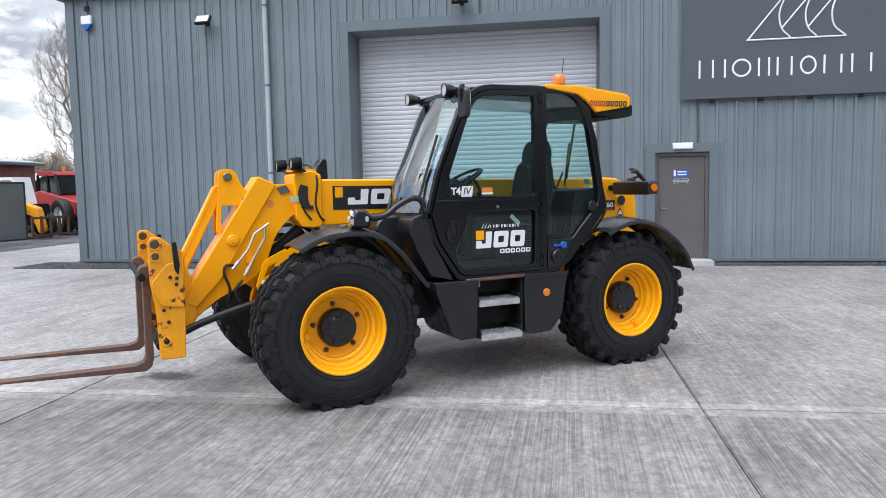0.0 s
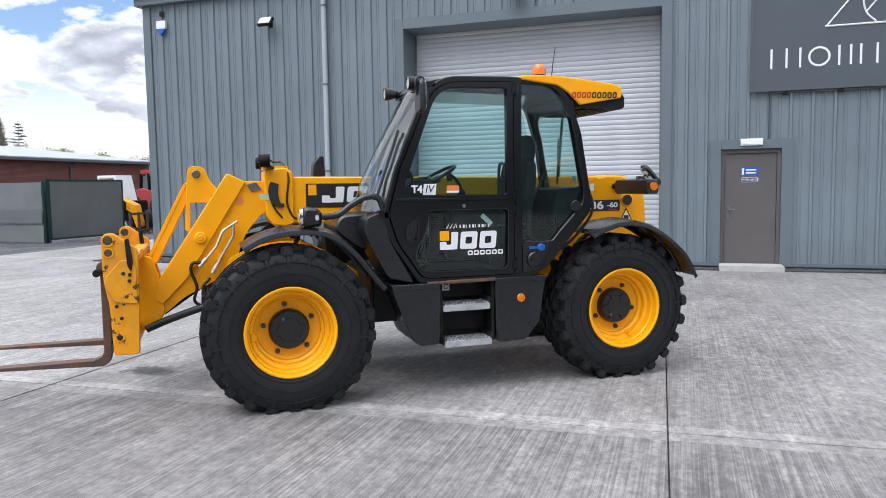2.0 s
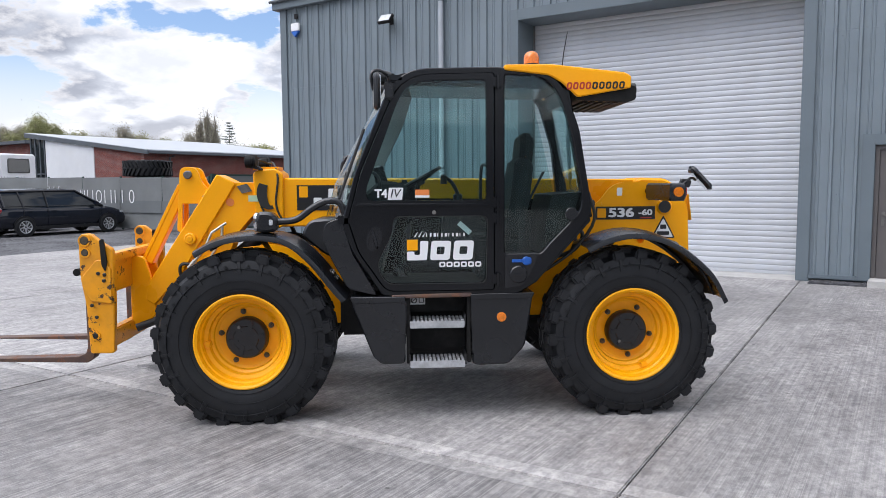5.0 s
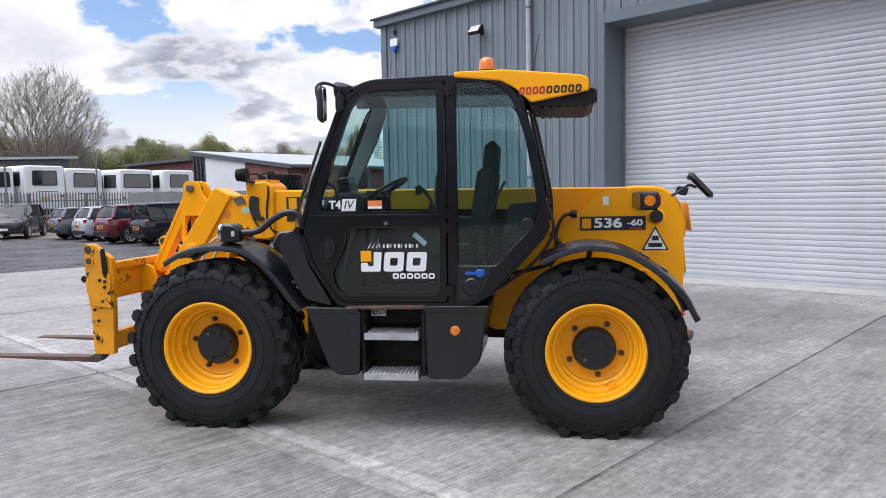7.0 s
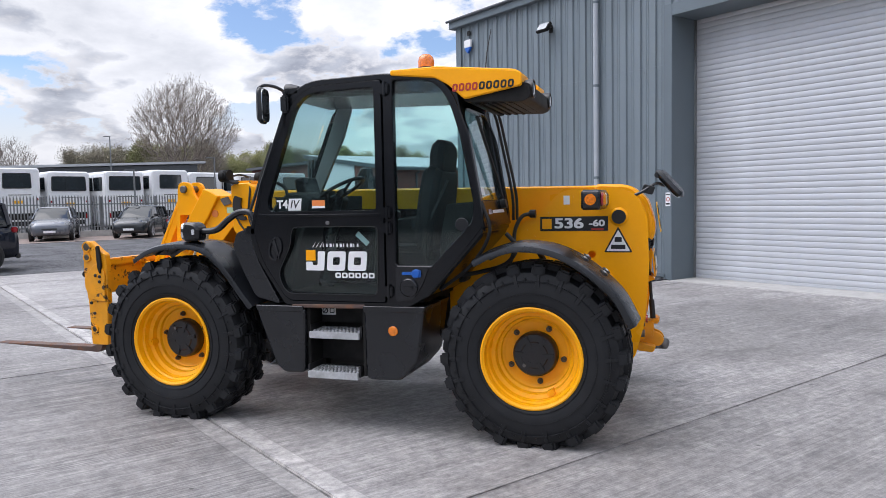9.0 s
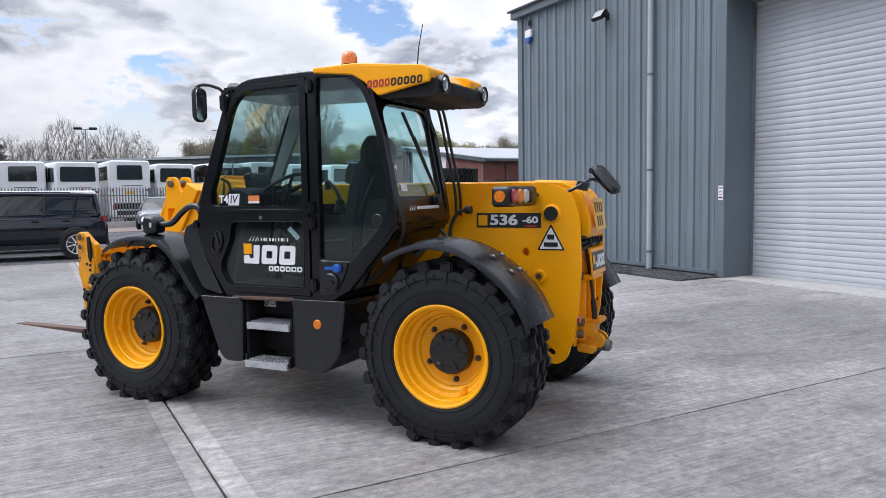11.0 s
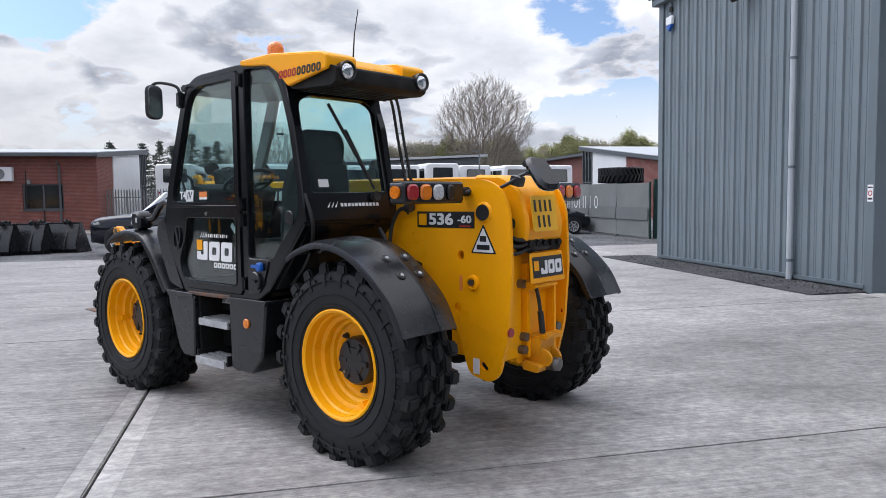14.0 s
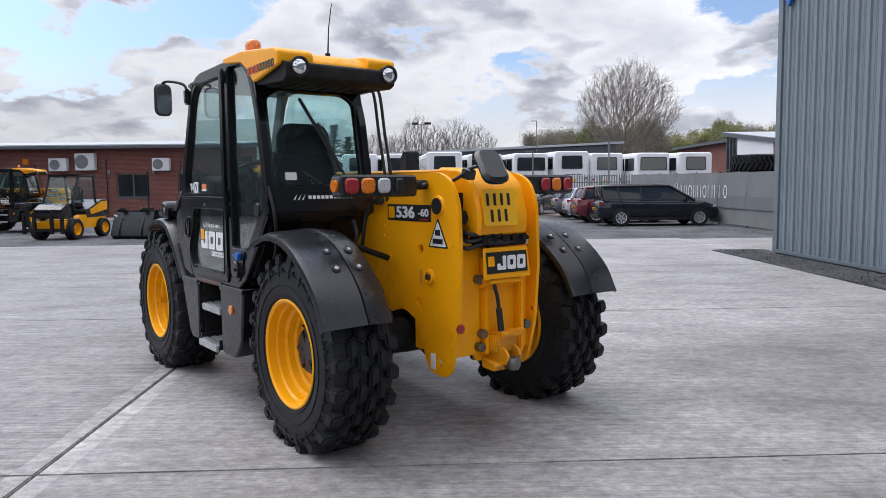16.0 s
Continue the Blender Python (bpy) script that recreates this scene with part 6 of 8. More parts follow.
tp("pictogram", joined(moved(lathe([(.016, 0), (.023, 0), (.023, .002), (.016, .002)], 20, closed=True), LEFT(1.562, 1.0255, .825) @ pose(0, 0, 0, 90)), moved(box(-.018, .018, -.003, .003, 0, .002), LEFT(1.562, 1.024, .825) @ pose(0, 0, 0, 0, 0, 45)), moved(plate([(-.018, -.018), (.018, -.018), (.018, .018), (-.018, .018)], [[(-.013, -.013), (.013, -.013), (.013, .013), (-.013, .013)]], side="z", t=.002), LEFT(1.508, 1.024, .825))), "ink", parent=stk)
# decals on the door
dd = tp("door_decal", moved(box(0, .075, 0, .075, 0, .002), LEFT(1.61, CV1 - .013, 1.205)), "yellow", "yellow square decal on the door glass")
blocks(.47, .135, dd, m=LEFT(1.61, CV1 - .013, 1.135))
bw_ = [.035 + .0505 * k for k in range(7)]
tp("decal_bars", joined(*[moved(plate(rounded([(a, 0), (a + .043, 0), (a + .043, .037), (a, .037)], .012), [rounded([(a + .011, .010), (a + .032, .010), (a + .032, .027), (a + .011, .027)], .006)], side="z", t=.002), LEFT(1.42, CV1 - .013, 1.085)) for a in bw_[:6]]), "white", "white model name as plain bars", parent=dd)
tp("decal_bars", joined(*[moved(box(.075 + .026 * k, .080 + .026 * k + .006 * (k % 3), 0, .024, 0, .002), LEFT(1.55, CV1 - .013, 1.30)) for k in range(11)], *[moved(plate([(a, 0), (a + .01, 0), (a + .03, .04)], side="z", t=.002), LEFT(1.55, CV1 - .013, 1.298)) for a in (-.01, .018, .046)]), "white", "small dealer name as plain bars", parent=dd)
tp("door_card", moved(box(-.055, .055, -.018, .018, 0, .004), LEFT(1.20, CV1 - .075, 1.355) @ pose(0, 0, 0, 0, 0, -42)), "white", "pale card inside the door")
tp("tier_decal", moved(lettering("T4", .078, Matrix.Identity(4), .001, .0028), LEFT(1.785, CV1 - .013, 1.60)), "white", "white emissions tier lettering")
iv = tp("tier_box", moved(plate([(-.055, -.042), (.045, -.042), (.055, .042), (-.045, .042)], side="z", t=.002), LEFT(1.685, CV1 - .013, 1.60)), "white", "white tier label")
tp("tier_numeral", moved(lettering("IV", .08, Matrix(((1, .22, 0, 0), (0, 1, 0, 0), (0, 0, 1, 0), (0, 0, 0, 1))), .001, .0005), LEFT(1.685, CV1 - .010, 1.60)), "ink", parent=iv)
ol = tp("orange_label", moved(box(-.05, .05, -.012, .028, 0, .002), LEFT(1.50, CV1 - .013, 1.60)), "orange", "orange and white warning label")
tp("label_base", moved(box(-.05, .05, -.028, -.012, 0, .002), LEFT(1.50, CV1 - .013, 1.60)), "white", parent=ol)

# decals and fittings on the rear side plate
PV = .460
mp_ = tp("model_panel", moved(box(0, .49, 0, .105, 0, .003), LEFT(.075, PV, 1.37)), "ink", "black model number decal")
tp("model_square", moved(box(.015, .085, .015, .09, 0, .002), LEFT(.075, PV + .003, 1.37)), "yellow", parent=mp_)
def bold(text, size, wide, m, r):
    """Letters thickened by laying shifted copies over one another."""
    return joined(*[moved(lettering(text, size, Matrix.Identity(4), .001, .0, wide), m @ Matrix.Translation((dx * r, dz * r * .6, .0003 * k))) for k, (dx, dz) in enumerate(((-1, -1), (1, -1), (-1, 1), (1, 1), (0, 0)))])


tp("model_number", bold("536", .1, 1.42, LEFT(-.135, PV + .004, 1.422), .0045), "white", "white model number", parent=mp_)
tp("model_number", bold("-60", .064, 1.35, LEFT(-.335, PV + .004, 1.424), .0028), "white", "white model number", parent=mp_)
tp("model_bar", moved(box(.37, .46, .008, .018, 0, .002), LEFT(.075, PV + .003, 1.37)), "red", parent=mp_)
tri_ = tp("triangle_label", moved(plate(rounded([(-.1, 0), (.1, 0), (0, .185)], .012), side="z", t=.002), LEFT(-.485, PV, 1.215)), "ink", "triangular black and white security label")
tp("triangle_field", moved(plate(rounded([(-.083, .009), (.083, .009), (0, .162)], .01), side="z", t=.002), LEFT(-.485, PV + .002, 1.215)), "white", parent=tri_)
tp("triangle_bars", joined(moved(box(-.025, .025, .075, .11, 0, .002), LEFT(-.485, PV + .004, 1.215)), moved(box(-.05, .05, .025, .055, 0, .002), LEFT(-.485, PV + .004, 1.215))), "ink", parent=tri_)
tp("pivot_cap", joined(moved(lathe([(0, .012), (.05, .012), (.062, .006), (.066, 0)], 28), pose(-.49, PV, 1.47))), "yellow", "round pivot boss")
tp("pivot_hole", disc((-.49, PV + .012, 1.47), .05, .006, "y", 26), "hub")
tp("boss", joined(moved(lathe([(0, .01), (.03, .012), (.032, .022), (.044, .02), (.05, 0)], 24), pose(-.40, PV, 1.03))), "yellow")
tp("boss_bolt", disc((-.40, PV + .01, 1.03), .02, .02, "y", 6), "steel")
tp("slot_reflector", moved(plate(rounded([(-.012, -.05), (.012, -.05), (.012, .05), (-.012, .05)], .006), side="z", t=.002), LEFT(-.30, PV, 1.02)), "orange")
for u, w in ((.18, 1.38), (.12, 1.33), (.12, 1.26), (-.22, 1.24), (-.62, 1.24), (.02, 1.50), (-.16, 1.62), (.6, .85), (.66, .72), (.5, 1.0)):
    tp("bolt", disc((u, PV, w), .010, .006, "y", 8), "yellow")
tp("plate_label", moved(box(-.025, .025, -.05, .05, 0, .002), LEFT(-.42, PV, .50)), "white", "small white data label")
tp("white_label", moved(box(-.022, .022, -.032, .032, 0, .002), LEFT(-.12, PV, 1.595)), "white")
# rear lamp clusters
def cluster(v0, v1, sgn):
    c_ = tp("rear_lamp", joined(plate(rounded([(v0, 1.53), (v1, 1.53), (v1, 1.66), (v0, 1.66)], .03), side="x", at=-.42, t=.12, bev=.012)), "black", "black rear lamp box on an arm")
    step_ = (v1 - v0 - .16) / 4
    start = v1 - .10 if sgn > 0 else v0 + .10
    for k, (mt, ww) in enumerate((("amber", .04), ("redlens", .095), ("amber", .095), ("clearlens", .09), ("hub", .06)) if sgn > 0 else (("amber", .04), ("redlens", .09), ("amber", .09), ("redlens", .09))):
        cc = (v1 if sgn > 0 else v0) - sgn * (.07 + .108 * (k - 1))
        if k == 0:
            tp("side_marker", disc((-.36, v1 + .0, 1.597) if sgn > 0 else (-.36, v0 - .012, 1.597), .036, .014, "y", 20), "amber", parent=c_)
        else:
            tp("lens", plate(rounded([(cc - ww / 2, 1.552), (cc + ww / 2, 1.552), (cc + ww / 2, 1.642), (cc - ww / 2, 1.642)], .036), side="x", at=-.438, t=.022, bev=.010), mt, parent=c_)
    return c_


cluster(.56, 1.09, 1)
cluster(-.80, -.30, -1)
tp("cluster_arm", joined(tube([(-.36, .60, 1.60), (-.36, .46, 1.60)], .03, 10)), "dull")
tp("cluster_arm", joined(tube([(-.33, -.34, 1.60), (-.33, -.20, 1.60)], .03, 10)), "dull")
tp("cluster_plug", joined(disc((-.37, .50, 1.595), .018, .07, "y", 12), tube(smooth_path([(-.37, .52, 1.595), (-.40, .49, 1.60), (-.38, .47, 1.61)]), .011, 8)), "hose")
tp("coupling", joined(disc((.10, .50, 1.50), .03, .05, "x", 14, .01), tube(smooth_path([(.13, .50, 1.50), (.20, .51, 1.48), (.25, .53, 1.38), (.26, .55, 1.22), (.30, .55, 1.10)]), .014, 8)), "hose", "black hose coupling behind the cab")
tp("hose", tube(smooth_path([(.30, .60, 1.36), (.22, .62, 1.26), (.30, .64, 1.14), (.5, .66, 1.08), (.62, .68, 1.06)]), .016, 8), "hose")
tp("hose", tube(smooth_path([(.33, CV1 - .02, 1.60), (.28, CV1 - .04, 1.40), (.42, CV1 - .1, 1.18), (.66, CV1 - .15, 1.0)]), .012, 8), "hose")
# rear end between the plates
tp("boom_tail", joined(plate(rounded([(-.72, 1.28), (-.74, 1.40), (-.68, 1.60), (-.55, 1.70), (-.3, 1.71), (-.3, 1.34)], .05), at=-.06, t=.40, bev=.045)), "yellow", "rounded yellow boom tail")
np_ = tp("rear_plate", moved(plate(rounded([(-.13, -.11), (.13, -.11), (.13, .11), (-.13, .11)], .012), side="z", t=.006), REAR(-.755, .20, 1.46) @ pose(0, 0, 0, -8)), "plate", "yellow rear registration plate with plain dark bars")
tp("plate_bars", joined(*[moved(box(-.105 + .055 * k, -.085 + .055 * k, .012, .085, 0, .002), REAR(-.762, .20, 1.46) @ pose(0, 0, 0, -8)) for k in range(4)], *[moved(box(-.08 + .055 * k, -.06 + .055 * k, -.085, -.012, 0, .002), REAR(-.762, .20, 1.46) @ pose(0, 0, 0, -8)) for k in range(3)]), "ink", parent=np_)
tp("rear_cross_plate", joined(plate(rounded([(-.14, .50), (.26, .50), (.30, .62), (.30, 1.22), (-.18, 1.22), (-.18, .62)], .03), side="x", at=-.60, t=.03, bev=.006), box(-.66, -.60, .20, .235, .55, 1.15, .006), box(-.66, -.60, -.09, -.055, .55, 1.15, .006)), "yellow", "yellow rear cross plate")
tp("rear_panel", box(-.60, -.2, -.19, .44, .55, 1.05), "yellow")
rp = tp("logo_bracket", moved(plate(rounded([(-.19, -.09), (.19, -.09), (.18, .10), (-.18, .10)], .012), side="z", t=.012, bev=.004), REAR(-.72, .12, 1.115) @ pose(0, 0, 0, -6)), "yellow", "folded yellow bracket with a black and white logo")
tp("bracket_arms", joined(box(-.71, -.60, .24, .26, 1.0, 1.03, .004), box(-.71, -.60, -.02, .0, 1.0, 1.03, .004), plate([(-.72, 1.02), (-.60, .98), (-.60, .95), (-.73, 1.0)], at=.0, t=.25)), "yellow", parent=rp)
tp("logo_field", moved(box(-.165, .165, -.055, .075, 0, .003), REAR(-.732, .12, 1.115) @ pose(0, 0, 0, -6)), "ink", parent=rp)
blocks(.235, .085, rp, m=REAR(-.737, .12, 1.115) @ pose(0, 0, 0, -6) @ Matrix.Translation((-.085, -.035, 0)))
tp("logo_square", moved(box(-.155, -.105, -.01, .05, 0, .002), REAR(-.736, .12, 1.115) @ pose(0, 0, 0, -6)), "yellow", parent=rp)
tp("work_lamp", joined(disc((-.66, .40, 1.40), .035, .06, "x", 14, .01), box(-.63, -.58, .34, .44, 1.36, 1.44, .01), box(-.68, -.62, -.12, .30, 1.25, 1.275, .006)), "dull")
for k in range(4):
    tp("hose", tube(smooth_path([(-.64, .30 - .06 * k, 1.30), (-.70, .26 - .06 * k, 1.26), (-.70, .10 + .05 * k, 1.24), (-.66, -.10 + .04 * k, 1.28)]), .012, 8), "hose")
tp("hose", tube(smooth_path([(-.66, .22, 1.26), (-.69, .21, 1.05), (-.70, .17, .90), (-.71, .16, .75), (-.72, .15, .68)]), .012, 8), "hose", "black cable hanging to the hitch")
tp("spring_sleeve", tube([(-.705, .165, .84), (-.715, .155, .70)], .02, 10), "hose")
tp("tow_hitch", joined(box(-.72, -.60, .02, .20, .56, .68, .012), plate(rounded([(-.60, .50), (-.77, .49), (-.80, .54), (-.77, .59), (-.60, .64)], .03), at=.05, t=.02, bev=.004), plate(rounded([(-.60, .50), (-.77, .49), (-.80, .54), (-.77, .59), (-.60, .64)], .03), at=.15, t=.02, bev=.004), plate(rounded([(-.60, .46), (-.72, .45), (-.74, .50), (-.60, .53)], .02), at=-.0, t=.22, bev=.01), box(-.76, -.70, -.02, .18, .66, .70, .01)), "yellow_worn", "rubbed yellow tow hitch")
tp("hitch_jaw", joined(moved(lathe([(0, -.04), (.03, -.038), (.042, -.015), (.045, .015), (.036, .036), (.02, .042), (0, .042)], 20, "z"), pose(-.79, .12, .505)), box(-.79, -.66, .08, .16, .465, .525, .02)), "steel", "worn bare steel tow jaw")
for v, w in ((.26, .60), (.24, .68), (.27, 1.02), (-.12, .70)):
    tp("hitch_pin", disc((-.66, v, w), .028, .06, "x", 14, .008), "steel")
tp("rear_reflector", disc((-.66, -.19, .80), .028, .012, "x", 18), "redlens", "round red rear reflector")
tp("rear_reflector", moved(disc((0, 0, 0), .028, .012, "x", 18), pose(-.688, .447, .74)), "redlens", "round red rear reflector")
for v, w in ((.38, 1.18), (.38, 1.24), (-.14, 1.24)):
    tp("data_label", box(-.612, -.608, v - .03, v + .03, w - .025, w + .025), "white")
tp("valve_block", joined(box(-.70, -.58, -.08, .30, 1.22, 1.30, .01), *[disc((-.72, -.04 + .08 * k, 1.27), .022, .05, "x", 10, .004) for k in range(5)]), "dull", "black hydraulic valve block")
for k in range(3):
    tp("hose", tube(smooth_path([(-.60, .40, 1.34 - .05 * k), (-.68, .36, 1.30 - .04 * k), (-.70, .24 - .06 * k, 1.31), (-.62, .10, 1.33)]), .013, 8), "hose")
tp("inner_plate", box(-.615, -.57, .24, .437, .55, 1.24, .004), "yellow")
# dark sheet stands for the shade in the gap above the yellow plate
tp("inner_plate", box(-.58, -.54, .30, .44, 1.24, 1.55, .004), "dull", "dark sheet for the shade in the gap")
# inside the cab
tp("cab_floor", box(.75, 2.0, CV0 + .05, CV1 - .06, .92, .96), "dull")
seat = tp("seat", joined(box(.74, 1.16, .53, .99, 1.16, 1.29, .04), moved(plate(rounded([(-.26, 0), (.26, 0), (.275, .38), (.22, .60), (-.22, .60), (-.275, .38)], .07), side="x", at=-.07, t=.14, bev=.04), pose(.82, .75, 1.26, 0, -8)), moved(plate(rounded([(-.19, .0), (.19, .0), (.205, .16), (.15, .25), (-.15, .25), (-.205, .16)], .06), side="x", at=-.05, t=.10, bev=.035), pose(.73, .75, 1.79, 0, -5)), box(.78, 1.10, .60, .92, .96, 1.18, .03)), "fabric", "dark high-backed operator seat")
tp("seat_belt", joined(box(.76, .80, 1.02, 1.05, 1.2, 1.42, .01), plate([(.62, 1.75), (.60, 1.75), (.78, 1.4), (.80, 1.4)], at=1.0, t=.005)), "interior", parent=seat)
tp("armrest", box(.84, 1.14, 1.04, 1.10, 1.42, 1.48, .02), "fabric", parent=seat)
tp("steering_wheel", moved(joined(tube([(.185 * math.cos(a), .185 * math.sin(a), 0) for a in [k * math.pi / 16 for k in range(33)]], .014, 8, False), *[tube([(0, 0, -.03), (.175 * math.cos(a), .175 * math.sin(a), 0)], .012, 6) for a in (.5, 2.6, 4.7)], disc((0, 0, -.05), .04, .05, "z", 14)), pose(1.52, .80, 1.70, 0, 28)), "hub", "black steering wheel")
tp("steering_column", joined(tube([(1.53, .80, 1.67), (1.62, .80, 1.40), (1.66, .80, .98)], [.035, .05, .06], 10)), "black")
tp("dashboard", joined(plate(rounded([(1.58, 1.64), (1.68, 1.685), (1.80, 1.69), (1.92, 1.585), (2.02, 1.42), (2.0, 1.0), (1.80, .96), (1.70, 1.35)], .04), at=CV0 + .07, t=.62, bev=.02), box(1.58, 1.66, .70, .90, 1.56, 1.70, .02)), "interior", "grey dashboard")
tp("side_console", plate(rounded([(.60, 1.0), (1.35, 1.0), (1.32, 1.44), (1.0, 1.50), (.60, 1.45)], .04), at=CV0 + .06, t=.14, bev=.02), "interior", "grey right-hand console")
tp("joystick", joined(tube(smooth_path([(1.19, .55, 1.50), (1.205, .55, 1.60), (1.25, .55, 1.68), (1.30, .55, 1.72)]), .015, 8), disc((1.31, .55, 1.665), .026, .075, "z", 12, .01), disc((1.195, .55, 1.48), .05, .06, "z", 14, .012), disc((1.20, .55, 1.54), .036, .05, "z", 14, .012)), "hub", "black joystick")
tp("instrument_pod", moved(plate(rounded([(-.045, -.07), (.045, -.07), (.035, .07), (-.04, .07)], .02), at=-.11, t=.22, bev=.012), pose(1.80, .80, 1.73, 0, 14)), "black")
tp("pillar_trim", plate(rounded([(1.985, 1.555), (1.90, 1.555), (1.625, 2.115), (1.545, 2.36), (1.66, 2.362), (1.725, 2.19)], .015), at=CV0 + .052, t=.035, bev=.008), "lining", "pale grey trim on the cab pillar")
tp("rear_ledge", plate(rounded([(.372, 1.60), (.58, 1.585), (.62, 1.40), (.64, 1.20), (.62, 1.12), (.42, 1.44)], .015), at=CV0 + .052, t=CV1 - CV0 - .125, bev=.01), "dull", "black ledge behind the seat")
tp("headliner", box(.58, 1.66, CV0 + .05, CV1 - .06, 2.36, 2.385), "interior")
tp("grab_rail", tube(smooth_path([(1.05, CV1 - .08, 1.80), (1.08, CV1 - .10, 1.76), (1.08, CV1 - .10, 1.45), (1.05, CV1 - .08, 1.40)]), .012, 8), "hub")
tp("inside_rail", tube(smooth_path([(1.86, CV1 - .08, 1.76), (1.80, CV1 - .10, 1.70), (1.80, CV1 - .10, 1.50), (1.88, CV1 - .08, 1.46)]), .012, 8), "hub")


# ---- parked vehicles ----
def road_wheel(parent, x, y, r, wdt, spokes=10, rim_mat="chrome"):
    s = 1 if y > 0 else -1
    k = r * 0.68
    w = part("wheel", joined(moved(lathe([(k, .5), (k + .01, .5), (k - .015, .42), (k - .03, .1), (.05, .05), (.05, -.3), (k, -.5)], 24), Matrix.Diagonal((1, wdt, 1, 1))),
                             *[moved(plate([(.03, -.03 * q), (k, -.075 * q - .012), (k, -.075 * q + .022), (.03, .03)], at=wdt * .30, t=wdt * .14), pose(0, 0, 0, 0, 360 / spokes * i, 0)) for i in range(spokes) for q in (-1, 1)]), ALLOY, parent)
    w.matrix_basis = pose(x, y, r, 0, 0, 0 if s > 0 else 180)
    part("tyre", moved(lathe([(k, .48), (k + .02, .5), (r - .02, .48), (r, .38), (r, -.38), (r - .02, -.48), (k, -.5)], 32), Matrix.Diagonal((1, wdt, 1, 1))), M["rubber"], w)
    return w


ALLOY = plain("silver alloy", (0.62, 0.63, 0.65), 0.3, metal=0.5, var=0.08, relief=0)


def car(name, m, paint, L, W, H, label, hood=1.25, rake=.75, tail=.45, r=.32, belt=.97, low=.24, drop=0.0, estate=False, fall=1.0):
    """A parked car: lofted body, glazed cabin with painted roof and pillars, wheels, lamps."""
    c = thing(name, m, label, "car", "parked cars")
    xr, xf = .80 + (.05 if estate else 0), L - .88
    # body: cross-sections along the length
    tb = belt + .04
    stations = [(.0, .78, .42, tb - .32), (.04, .86, .34, tb - .14), (.14, .92, low + .03, tb - .03), (.5, .975, low, tb), (L * .45, 1.0, low, belt + .01), (L - hood - .1, .995, low, belt), (L - hood + .15, .985, low, belt - .02 * fall),
                (L - hood * .55, .965, low, belt - .07 * fall), (L - .32, .93, low + .01, belt - .15 * fall), (L - .12, .86, low + .05, belt - .24 * fall), (L - .03, .78, .36, belt - .36 * fall), (L, .66, .44, belt - .44 * fall)]
    bm = bmesh.new()
    rings = []
    for x, k, zl, zt in stations:
        w, d = W / 2 * k, zt - zl
        half_ring = [(.0, zl), (w * .86, zl), (w * .955, zl + d * .10), (w * .985, zl + d * .32), (w, zl + d * .55), (w * .985, zl + d * .74), (w * .955, zl + d * .90), (w * .90, zt - .012), (w * .60, zt + .028), (0, zt + .045)]
        rings.append([bm.verts.new((x, y, z)) for y, z in half_ring] + [bm.verts.new((x, -y, z)) for y, z in half_ring[-2:0:-1]])
    n = len(rings[0])
    for a, b in zip(rings, rings[1:]):
        for i in range(n):
            bm.faces.new((a[i], a[(i + 1) % n], b[(i + 1) % n], b[i]))
    bm.faces.new(rings[0]), bm.faces.new(rings[-1][::-1])
    bmesh.ops.recalc_face_normals(bm, faces=bm.faces)
    part("body", bm, paint, c, angle=60)
    # cabin: glass shell, then roof and pillars
    fb, ft, rt = (L - hood + .05, belt - .02), (L - hood - rake, H - .07), (tail + (.05 if not estate else -.10), H - .09 - drop)
    rb = (.16, belt + .02)
    gh = [fb, ((fb[0] + ft[0]) / 2 + .03, (fb[1] + ft[1]) / 2 + .02), ft, (ft[0] - .45, H - .03), ((ft[0] + rt[0]) / 2 - .2, H - .03 - drop * .4), (rt[0] + .35, H - .05 - drop), rt, ((rt[0] + rb[0]) / 2 - .03, (rt[1] + rb[1]) / 2 + .03), rb]
    half = lambda z: W / 2 * (.93 - .235 * max(0, z - belt) / (H - belt))
    fr = (-1, -.97, -.75, -.35, 0, .35, .75, .97, 1)
    def shell(pts, lift, cover, bow):
        bm = bmesh.new()
        rows2 = []
        for i, (x, z) in enumerate(pts):
            s = bow * (1 if x > L * .5 else -1) * (1 if abs(x - L * .5) > L * .17 else .2)
            rows2.append([bm.verts.new((x + s * (.07 * (1 - f * f) - .015), f * half(z) * cover, z + lift - (.03 if abs(f) == 1 else 0) + .03 * (1 - f * f))) for f in fr])
        for a, b in zip(rows2, rows2[1:]):
            for i in range(len(fr) - 1):
                bm.faces.new((a[i], b[i], b[i + 1], a[i + 1]))
        return bm, rows2
    bm, rows2 = shell(gh, 0.0, 1.0, 1.0)
    bm.faces.new([q[0] for q in rows2]), bm.faces.new([q[-1] for q in rows2][::-1])
    bmesh.ops.recalc_face_normals(bm, faces=bm.faces)
    part("cabin_glass", bm, M["carglass"], c, "tinted car windows", angle=50)
    bm, rows2 = shell([(ft[0] + .04, ft[1] - .03)] + gh[2:7] + [(rt[0] - .04, rt[1] - .03)], .012, 1.01, 1.0)
    part("roof", bm, paint, c, angle=50)
    mid = (L - hood - rake + tail + .3) / 2
